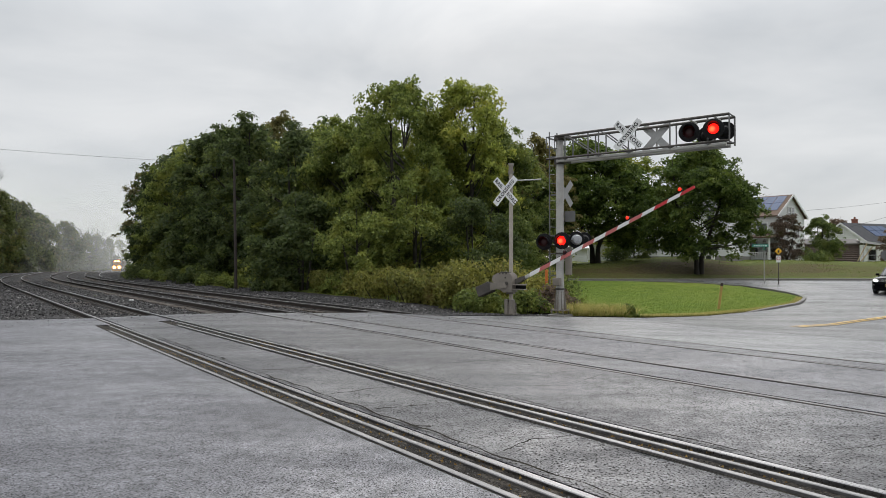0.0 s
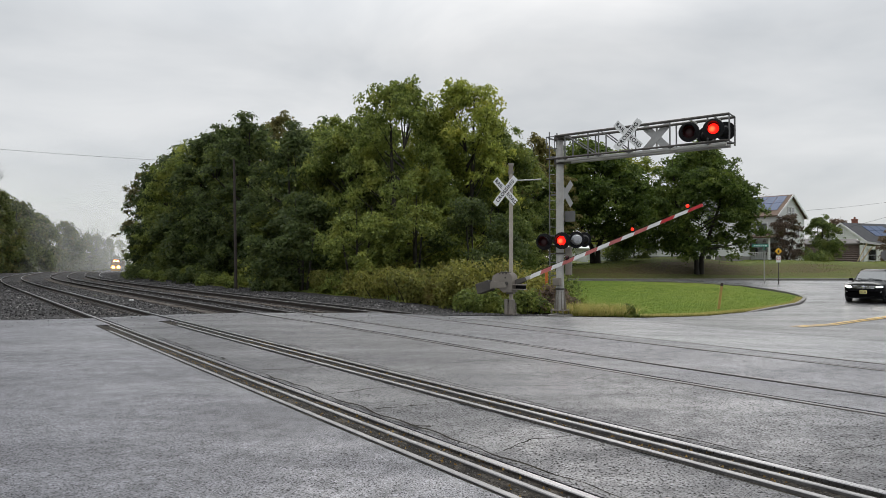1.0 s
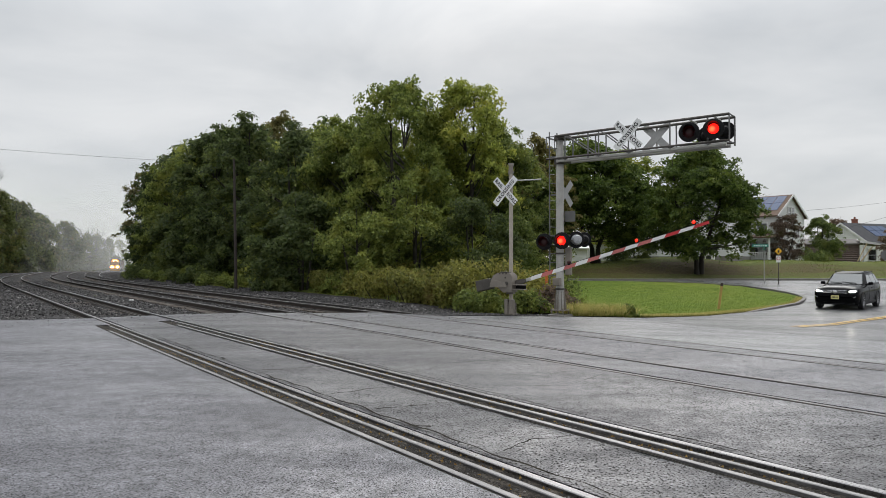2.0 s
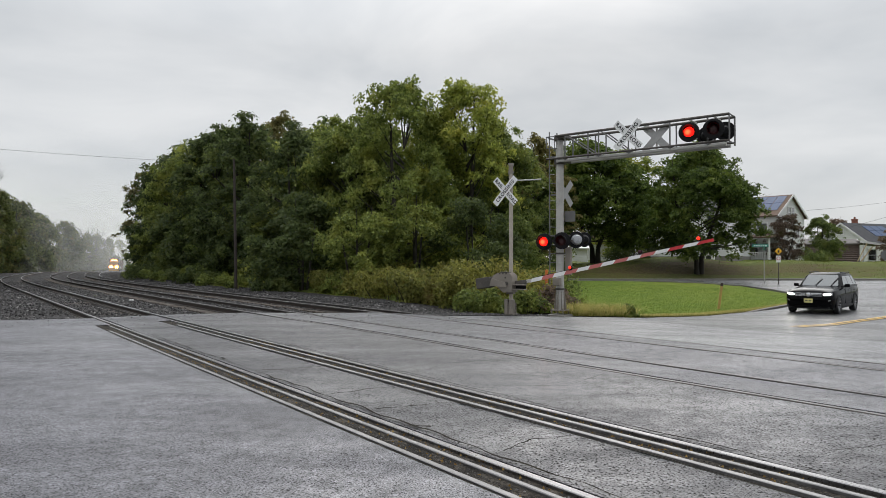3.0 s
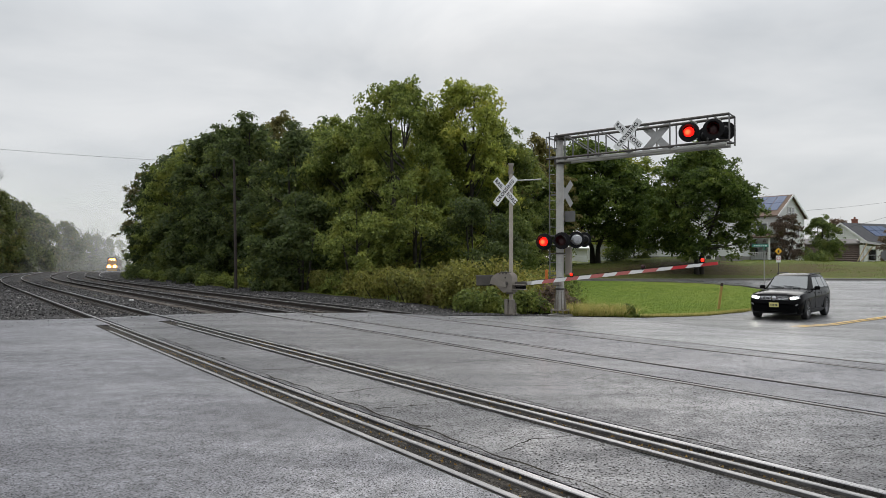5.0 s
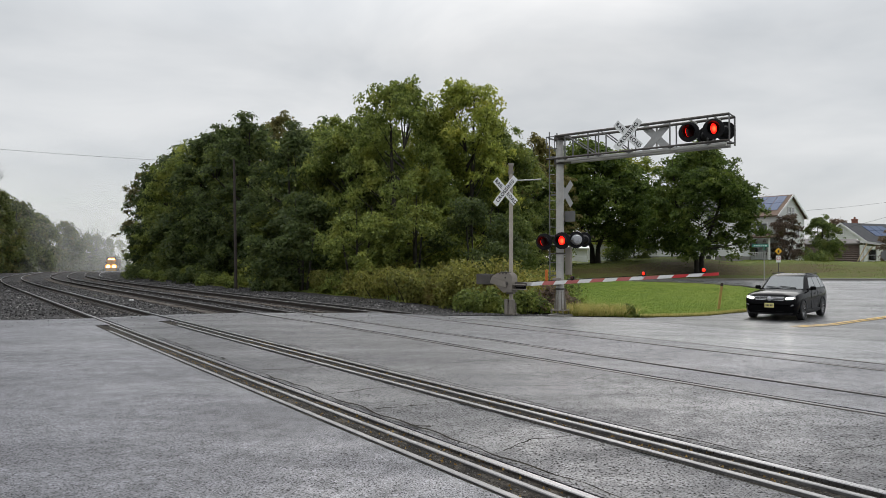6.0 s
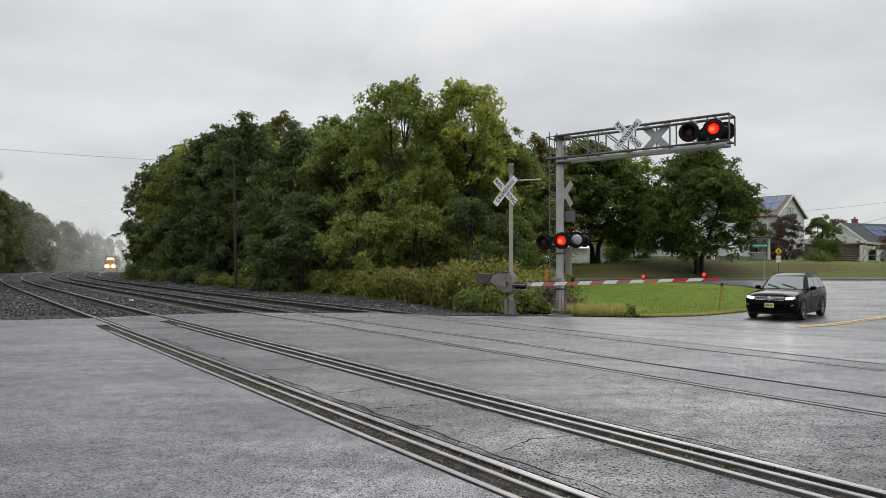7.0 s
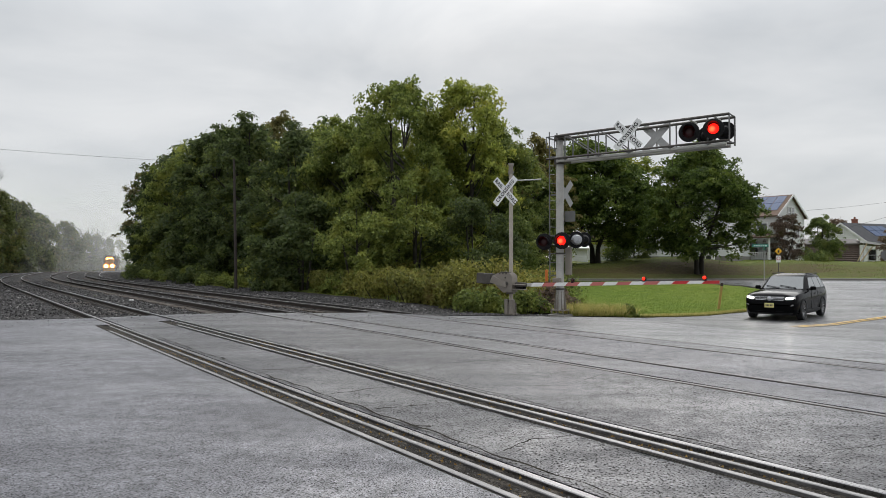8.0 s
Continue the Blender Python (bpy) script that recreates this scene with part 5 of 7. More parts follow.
def build_car():
    """Origin on the road under the front axle; the nose points to -y."""
    c = thing("car", pose(12, 24, -0.52), "black mid-size SUV with lit headlamps stopping on the wet road", "car")
    st = ((-0.90, 0.36, 0.66, 0.62, 0.02), (-0.86, 0.27, 0.76, 0.78, 0.03), (-0.74, 0.22, 0.90, 0.865, 0.03), (-0.5, 0.22, 0.955, 0.905, 0.04), (0.0, 0.22, 1.00, 0.92, 0.05),
          (0.45, 0.22, 1.03, 0.92, 0.05), (0.82, 0.22, 1.06, 0.92, 0.04), (1.6, 0.22, 1.07, 0.92, 0.02), (2.6, 0.22, 1.09, 0.92, 0.02), (3.2, 0.24, 1.10, 0.91, 0.02),
          (3.6, 0.28, 1.08, 0.88, 0.02), (3.76, 0.34, 1.04, 0.83, 0.02), (3.80, 0.42, 0.95, 0.76, 0.02))
    bm = bmesh.new()
    loft_rings(bm, [car_section(*s) for s in st])
    part("body", bm, M["car_paint"], c, "glossy black body", 35)
    # cabin: rings from belt to roof
    def cab(z, x, y0, y1, r):
        return [(x - r, y0, z), (x, y0 + r * 2.0, z), (x, (y0 + y1) / 2, z), (x, y1 - r, z), (x - r, y1, z), (-x + r, y1, z), (-x, y1 - r, z), (-x, (y0 + y1) / 2, z), (-x, y0 + r * 2.0, z), (-x + r, y0, z)]
    bm = bmesh.new()
    loft_rings(bm, [cab(1.02, 0.845, 0.72, 3.72, 0.10), cab(1.12, 0.825, 0.86, 3.68, 0.10), cab(1.35, 0.745, 1.16, 3.52, 0.10), cab(1.56, 0.655, 1.44, 3.36, 0.10), cab(1.635, 0.58, 1.62, 3.24, 0.12),
                    cab(1.665, 0.40, 1.86, 3.0, 0.15)])
    part("cabin", bm, M["car_paint"], c, "glossy black roof and pillars", 35)
    bm = bmesh.new()
    add_panel(bm, [(-0.70, 0.83, 1.095), (0.70, 0.83, 1.095), (0.575, 1.425, 1.545), (-0.575, 1.425, 1.545)], 0.014)
    part("windscreen", bm, M["car_glass"], c, "windscreen reflecting the grey sky")
    bm = bmesh.new()
    add_panel(bm, [(0.66, 3.705, 1.15), (-0.66, 3.705, 1.15), (-0.56, 3.40, 1.54), (0.56, 3.40, 1.54)], 0.014)
    part("rear_window", bm, M["car_glass"], c)
    for sx in (-1, 1):
        for y0, y1, t0, t1 in ((1.12, 1.98, 1.52, 2.02), (2.06, 2.86, 2.08, 2.80), (2.94, 3.42, 2.88, 3.22)):
            quad = [(sx * 0.822, y0, 1.13), (sx * 0.822, y1, 1.14), (sx * 0.677, t1, 1.515), (sx * 0.677, t0, 1.515)]
            bm = bmesh.new()
            add_panel(bm, quad if sx > 0 else quad[::-1], 0.010)
            part("side_window", bm, M["car_glass"], c)
        bm = bmesh.new()
        add_rod(bm, (sx * 0.60, 1.75, 1.675), (sx * 0.60, 3.2, 1.675), 0.016, seg=8)
        for y in (1.75, 3.2):
            add_box(bm, (0.03, 0.12, 0.04), at=(sx * 0.60, y, 1.655), bevel=0.008)
        part("roof_rail", bm, M["car_trim"], c)
        bm = bmesh.new()
        add_box(bm, (0.20, 0.10, 0.14), at=(sx * 0.98, 1.10, 1.13), bevel=0.03)
        add_box(bm, (0.12, 0.05, 0.04), at=(sx * 0.87, 1.10, 1.07), bevel=0.01)
        part("wing_mirror", bm, M["car_paint"], c)
        bm = bmesh.new()
        add_box(bm, (0.03, 1.85, 0.10), at=(sx * 0.905, 1.4, 0.30), bevel=0.01)
        part("sill", bm, M["car_trim"], c)
        for y in (1.42, 2.42):
            bm = bmesh.new()
            add_box(bm, (0.03, 0.19, 0.03), at=(sx * 0.925, y + 0.3, 0.93), bevel=0.008)
            part("door_handle", bm, M["car_paint"], c)
            bm = bmesh.new()
            add_box(bm, (0.012, 0.008, 0.68), at=(sx * 0.915, y - 0.32, 0.72))
            part("door_gap", bm, M["tyre"], c)
        # headlamp: dark housing, bright unit, running strip
        bm = bmesh.new()
        add_box(bm, (0.36, 0.16, 0.13), at=(sx * 0.655, -0.74, 0.80), m=pose(0, 0, 0, 0, -sx * 6, sx * 20), bevel=0.02)
        lamp = part("headlamp", bm, M["lamp_back"], c, "headlamp cluster")
        bm = bmesh.new()
        bmesh.ops.create_uvsphere(bm, u_segments=14, v_segments=8, radius=1.0)
        bmesh.ops.transform(bm, matrix=pose(sx * 0.665, -0.83, 0.80, 0, -sx * 6, sx * 20) @ Matrix.Diagonal((0.13, 0.03, 0.046, 1)), verts=bm.verts)
        part("lamp_unit", bm, M["headlight"], lamp, "bright lit lamp", 60)
        bm = bmesh.new()
        add_box(bm, (0.05, 0.06, 0.035), at=(sx * 0.845, -0.62, 0.70), bevel=0.008)
        part("side_marker", bm, M["amber"], c)
        bm = bmesh.new()
        extrude_profile(bm, [(sx * 0.78, 0.60), (sx * 0.50, 0.44), (sx * 0.52, 0.42), (sx * 0.80, 0.57)], 0.03, pose(0, -0.862, 0))
        part("bumper_blade", bm, M["alloy"], c, "grey bumper blade")
        bm = bmesh.new()
        add_box(bm, (0.30, 0.05, 0.18), at=(sx * 0.66, -0.83, 0.50), m=pose(0, 0, 0, 0, 0, sx * 16), bevel=0.01)
        part("air_duct", bm, M["car_trim"], c)
        bm = bmesh.new()
        add_box(bm, (0.18, 0.05, 0.22), at=(sx * 0.70, 3.765, 0.98), bevel=0.02)
        part("tail_lamp", bm, M["lamp_off"], c, "dark red tail lamp")
    bm = bmesh.new()
    add_box(bm, (0.98, 0.05, 0.19), at=(0, -0.855, 0.785), bevel=0.02)
    grille = part("grille", bm, M["car_trim"], c, "black grille with chrome bars")
    for z in (0.735, 0.785, 0.835):
        for sx in (-1, 1):
            bm = bmesh.new()
            add_box(bm, (0.385, 0.024, 0.02), at=(sx * 0.295, -0.89, z), bevel=0.004)
            part("grille_bar", bm, M["chrome"], grille)
    bm = bmesh.new()
    lathe(bm, [(0, 0), (0.085, 0), (0.085, 0.015), (0.070, 0.022), (0.0, 0.016)], 20, Matrix.Translation((0, -0.878, 0.785)) @ Matrix.Rotation(radians(90), 4, "X"))
    part("emblem", bm, M["chrome"], c, "plain round chrome emblem", 40)
    bm = bmesh.new()
    add_box(bm, (1.0, 0.05, 0.17), at=(0, -0.865, 0.40), bevel=0.02)
    part("lower_intake", bm, M["car_trim"], c)
    bm = bmesh.new()
    add_box(bm, (1.5, 0.08, 0.05), at=(0, -0.82, 0.27), bevel=0.01)
    part("skid_plate", bm, M["car_trim"], c)
    bm = bmesh.new()
    add_box(bm, (0.32, 0.016, 0.165), at=(0, -0.915, 0.545), bevel=0.004)
    plate = part("licence_plate", bm, M["plate"], c, "pale yellow licence plate")
    bm = bmesh.new()
    for x in (-0.1, -0.055, -0.01, 0.05, 0.095):
        add_box(bm, (0.03, 0.004, 0.06), at=(x, -0.925, 0.545))
    part("plate_bars", bm, M["plate_bar"], plate)
    # wipers turn about the windscreen's normal; they lie along the cowl at rest
    wipers = []
    for px, ln in ((-0.14, 0.46), (0.44, 0.56)):
        bm = bmesh.new()
        add_rod(bm, (0, 0, 0.02), (-ln, 0, 0.03), 0.012, 0.009, seg=6)
        add_box(bm, (ln * 0.8, 0.016, 0.014), at=(-ln * 0.62, -0.012, 0.022))
        add_rod(bm, (0, 0, -0.01), (0, 0, 0.03), 0.02, seg=8)
        w = part("wiper", bm, M["tyre"], c, "black windscreen wiper")
        base = pose(px, 0.835, 1.108, 37.1, 0, 0) @ pose(0, 0.02, 0.008)
        w.matrix_basis = base
        wipers.append((w, base))
    bm = bmesh.new()
    add_box(bm, (1.3, 0.16, 0.03), at=(0, 0.80, 1.075), m=pose(0, 0, 0, 12, 0, 0), bevel=0.008)
    part("cowl", bm, M["car_trim"], c)
    bm = bmesh.new()
    add_box(bm, (1.62, 3.9, 0.10), at=(0, 1.45, 0.24))
    part("underbody", bm, M["tyre"], c)
    # wheels and arches
    wheels = []
    for sx in (-1, 1):
        for y in (0.0, 2.79):
            bm = bmesh.new()
            ring = []
            for i in range(17):
                a = radians(-8 + 196 * i / 16)
                ring.append([bm.verts.new((sx * x, y + r * math.cos(a), 0.345 + r * math.sin(a))) for r, x in ((0.44, 0.90), (0.44, 0.932), (0.375, 0.932), (0.375, 0.78))])
            for p, q in zip(ring, ring[1:]):
                for k in range(3):
                    bm.faces.new((p[k], p[k + 1], q[k + 1], q[k]))
            part("wheel_arch", bm, M["car_trim"], c, "black wheel-arch trim", 40)
            w = new("wheel")
            w.empty_display_size = 0.2
            w.parent = c
            tagged(w, "dark alloy wheel with tyre")
            base = Matrix.Translation((sx * 0.83, y, 0.345))
            w.matrix_basis = base
            rot = Matrix.Rotation(radians(90), 4, "Y")
            bm = bmesh.new()
            lathe(bm, [(0.22, -0.10), (0.30, -0.115), (0.335, -0.10), (0.345, -0.06), (0.345, 0.06), (0.335, 0.10), (0.30, 0.115), (0.22, 0.10)], 28, rot)
            part("tyre", bm, M["tyre"], w, "", 40)
            bm = bmesh.new()
            lathe(bm, [(0.0, 0.04 * sx), (0.06, 0.05 * sx), (0.06, 0.03 * sx), (0.21, 0.02 * sx), (0.235, 0.08 * sx), (0.235, -0.08 * sx)], 24, rot)
            for k in range(10):
                a = k * 0.62832
                add_rod(bm, (sx * 0.05, 0.05 * math.cos(a), 0.05 * math.sin(a)), (sx * 0.085, 0.225 * math.cos(a), 0.225 * math.sin(a)), 0.016, 0.022, 6)
            part("rim", bm, M["alloy"], w, "", 40)
            wheels.append((w, base))
    # drawn a little large: the whole car is brought to its true size
    shrink = 0.98
    for ob in c.children_recursive:
        if ob.type == "MESH":
            ob.data.transform(Matrix.Scale(shrink, 4))
        ob.matrix_basis.translation = ob.matrix_basis.translation * shrink
    wheels = [(w, Matrix.Translation(b.translation * shrink)) for w, b in wheels]
    wipers = [(w, Matrix.Translation(b.translation * shrink) @ b.to_3x3().to_4x4()) for w, b in wipers]
    return c, wheels, wipers


CAR, WHEELS, WIPERS = build_car()


# ---- the train ----
M["loco_dark"] = simple("dark_blue_loco_paint", (0.05, 0.052, 0.06), 0.45, 0, 0.2, 3)
M["loco_yellow"] = simple("yellow_loco_paint", (0.42, 0.22, 0.04), 0.45, 0, 0.15, 3)
M["train_light"] = glow("lit_train_headlight", (1.0, 0.60, 0.22), 14.0)
# dim orange glow for the rings that imitate the headlights' halo
M["train_halo"] = glow("headlight_halo_glow", (1.0, 0.34, 0.05), 2.2)
M["wagon"] = simple("brown_wagon_paint", (0.14, 0.08, 0.06), 0.6, 0, 0.2, 3)


def build_train():
    t = thing("locomotive", Matrix(), "dark diesel locomotive with bright yellow headlights coming round the bend", "train")

    def box(name, size, at, mat, bevel=0.05, label=""):
        bm = bmesh.new()
        add_box(bm, size, at=at, bevel=bevel)
        return part(name, bm, M[mat], t, label)
    box("frame", (3.0, 20.5, 0.55), (0, 10.4, 1.35), "loco_dark")
    box("nose", (2.2, 2.2, 2.0), (0, 1.6, 2.6), "loco_yellow", 0.25, "yellow short nose")
    box("cab", (3.05, 2.6, 2.9), (0, 3.9, 3.05), "loco_dark", 0.18, "dark cab")
    box("cab_band", (2.7, 0.05, 0.55), (0, 2.585, 3.2), "loco_yellow", 0.02, "yellow band across the cab front")
    box("cab_roof", (2.7, 2.7, 0.2), (0, 3.9, 4.55), "loco_dark", 0.08)
    box("engine_hood", (2.0, 13.5, 2.7), (0, 12.2, 2.95), "loco_dark", 0.12, "long engine hood")
    box("radiator", (2.9, 3.5, 0.9), (0, 17.5, 4.1), "loco_dark", 0.15)
    box("pilot", (2.9, 0.3, 1.0), (0, 0.1, 0.75), "loco_yellow", 0.06, "yellow snow plough pilot")
    box("walkway", (3.1, 0.9, 0.08), (0, 0.6, 1.7), "loco_dark", 0.02)
    for sx in (-1, 1):
        box("windscreen", (0.75, 0.04, 0.65), (sx * 0.85, 2.59, 3.9), "car_glass", 0.01)
        box("truck", (0.25, 4.6, 0.7), (sx * 1.1, 3.9, 0.62), "black", 0.06)
        box("truck", (0.25, 4.6, 0.7), (sx * 1.1, 16.6, 0.62), "black", 0.06)
        bm = bmesh.new()
        for x in (0.45, 0.95, 1.4):
            add_rod(bm, (sx * x, 0.25, 1.65), (sx * x, 0.25, 2.65), 0.025, seg=6)
        add_rod(bm, (sx * 0.45, 0.25, 2.65), (sx * 1.4, 0.25, 2.65), 0.025, seg=6)
        part("handrail", bm, M["loco_yellow"], t)
        for y in (2.2, 3.9, 5.6, 14.9, 16.6, 18.3):
            bm = bmesh.new()
            add_rod(bm, (sx * 0.70, y, 0.52), (sx * 0.84, y, 0.52), 0.52, seg=20)
            part("wheel", bm, M["rail_side"], t)
    # lamps are oversized for glare; an added glowing ring round each imitates its halo
    for x, z, y, r in ((-0.34, 3.55, 2.4, 0.50), (0.34, 3.55, 2.4, 0.50), (-0.80, 1.60, 0.12, 0.50), (0.80, 1.60, 0.12, 0.50)):
        bm = bmesh.new()
        lathe(bm, [(0, -0.10), (r, -0.10), (r, 0.1), (0, 0.1)], 16, Matrix.Translation((x, y, z)) @ Matrix.Rotation(radians(90), 4, "X"))
        lamp = part("headlight", bm, M["black"], t, "round locomotive headlight", 40)
        bm = bmesh.new()
        lathe(bm, [(0, 0.112), (r * 0.9, 0.112), (r * 0.9, 0.104), (0, 0.104)], 16, Matrix.Translation((x, y, z)) @ Matrix.Rotation(radians(90), 4, "X"))
        part("lit_lens", bm, M["train_light"], lamp, "glowing yellow lens")
        bm = bmesh.new()
        lathe(bm, [(r * 0.92, 0.108), (r * 1.45, 0.14), (r * 1.5, 0.13), (r * 0.92, 0.100)], 16, Matrix.Translation((x, y, z)) @ Matrix.Rotation(radians(90), 4, "X"))
        part("halo_ring", bm, M["train_halo"], lamp, "added amber glowing ring imitating the headlight's halo")
    return t


TRAIN = build_train()


def build_wagon():
    t = thing("freight_wagon", Matrix(), "brown boxy freight wagon behind the locomotive", "wagon")
    bm = bmesh.new()
    add_box(bm, (3.0, 15.5, 3.3), at=(0, 0, 2.75), bevel=0.06)
    for i in range(9):
        for sx in (-1, 1):
            add_box(bm, (0.08, 0.12, 3.2), at=(sx * 1.52, -6.8 + 1.7 * i, 2.75))
    part("box_body", bm, M["wagon"], t)
    for y in (-5.5, 5.5):
        bm = bmesh.new()
        add_box(bm, (2.2, 2.6, 0.6), at=(0, y, 0.7), bevel=0.05)
        part("bogie", bm, M["black"], t)
    return t


WAGON = build_wagon()


# ---- houses ----
def siding(name, col, pitch=0.14, var=0.1):
    n = Nodes(name)
    w = n.node("ShaderNodeTexWave", Scale=1.0 / pitch * 0.16, Distortion=0.0)
    w.wave_type, w.bands_direction, w.wave_profile = "BANDS", "Z", "SAW"
    n.link(n.co, w.inputs["Vector"])
    big = n.noise(0.7, 4)
    n.set(Base_Color=n.mix(0.35, n.ramp(big, [(0.3, tuple(c * (1 - var) for c in col)), (0.7, tuple(min(1, c * (1 + var)) for c in col))]), col), Roughness=0.6)
    n.bump(w.outputs[1], 0.6, 0.02)
    return n.m


def shingle(name, col):
    n = Nodes(name)
    b = n.node("ShaderNodeTexBrick", Scale=3.5)
    b.inputs["Color1"].default_value = (*col, 1)
    b.inputs["Color2"].default_value = (*(c * 0.7 for c in col), 1)
    b.inputs["Mortar"].default_value = (*(c * 0.4 for c in col), 1)
    n.link(n.co, b.inputs["Vector"])
    n.set(Base_Color=n.mix(0.4, b.outputs[0], n.ramp(n.noise(1.2, 4), [(0.3, tuple(c * 0.6 for c in col)), (0.7, tuple(c * 1.3 for c in col))])), Roughness=0.85)
    return n.m


M["white_siding"] = siding("white_clapboard", (0.60, 0.61, 0.60))
M["grey_siding"] = siding("grey_clapboard", (0.33, 0.34, 0.35))
M["brown_siding"] = siding("brown_shingle_siding", (0.125, 0.088, 0.078), 0.25, 0.25)
M["brown_roof"] = shingle("brown_roof_shingles", (0.16, 0.105, 0.075))
M["grey_roof"] = shingle("grey_roof_shingles", (0.17, 0.155, 0.145))
M["pale_timber"] = simple("pale_bare_timber", (0.42, 0.33, 0.20), 0.7)
M["dark_roof"] = shingle("dark_roof_shingles", (0.055, 0.055, 0.06))
M["house_trim"] = simple("white_house_trim", (0.66, 0.66, 0.65), 0.5, 0, 0.06)
M["pane"] = window_glass("house_pane", (0.03, 0.035, 0.04), 0.05)
M["solar"] = simple("solar_cells", (0.03, 0.06, 0.14), 0.5, 0, 0.15)
M["brick_red"] = simple("red_chimney_brick", (0.22, 0.085, 0.06), 0.8, 0, 0.25, 8, 0.3)
M["porch_dark"] = simple("shaded_porch_paint", (0.12, 0.13, 0.15), 0.6)


def window(h, x, y, z, w, ht, face):
    """face: a pose whose -y looks out of the wall."""
    fm = face @ pose(x, y, z)
    bm = bmesh.new()
    for sx in (-1, 1):
        add_box(bm, (0.10, 0.08, ht + 0.2), at=(sx * (w / 2 + 0.05), -0.03, 0), bevel=0.008)
    for sz in (-1, 0, 1):
        add_box(bm, (w, 0.07 if sz else 0.05, 0.10 if sz else 0.05), at=(0, -0.03, sz * (ht / 2 + 0.05)), bevel=0.006)
    wd = part("window", bm, M["house_trim"], h, "white-framed sash window")
    wd.matrix_basis = fm
    for sz in (-1, 1):
        bm = bmesh.new()
        add_box(bm, (w, 0.02, ht / 2 - 0.03), at=(0, -0.012, sz * ht / 4))
        part("pane", bm, M["pane"], wd)


def gable_house(name, at, turn, w, d, wall, pitch, label, wall_mat, roof_mat, z0=None, eave=0.35):
    """Ridge along local x (length w), depth d along y; the front looks to -y."""
    z = ground_z(*at) if z0 is None else z0
    h = thing(name, pose(at[0], at[1], z, 0, 0, turn), label, "house", "houses")
    rise = d / 2 * pitch
    bm = bmesh.new()
    extrude_profile(bm, [(-d / 2, -0.5), (d / 2, -0.5), (d / 2, wall), (0, wall + rise), (-d / 2, wall)], w, pose(0, 0, 0, 0, 0, 90))
    part("wall", bm, wall_mat, h)
    for sy in (-1, 1):
        bm = bmesh.new()
        ln = math.hypot(d / 2 + eave, (d / 2 + eave) * pitch)
        add_box(bm, (w + 0.6, ln, 0.16), m=pose(0, sy * (d / 4 + eave / 2), wall + rise / 2 - eave * pitch / 2 + 0.10, -sy * math.degrees(math.atan(pitch)), 0, 0), bevel=0.02)
        part("roof", bm, roof_mat, h, "shingled roof slope")
    for sx in (-1, 1):
        for sy in (-1, 1):
            bm = bmesh.new()
            ln = math.hypot(d / 2 + eave, (d / 2 + eave) * pitch)
            add_box(bm, (0.06, ln, 0.24), m=pose(sx * (w / 2 + 0.33), sy * (d / 4 + eave / 2), wall + rise / 2 - eave * pitch / 2 + 0.06, -sy * math.degrees(math.atan(pitch)), 0, 0))
            part("bargeboard", bm, M["house_trim"], h)
    return h


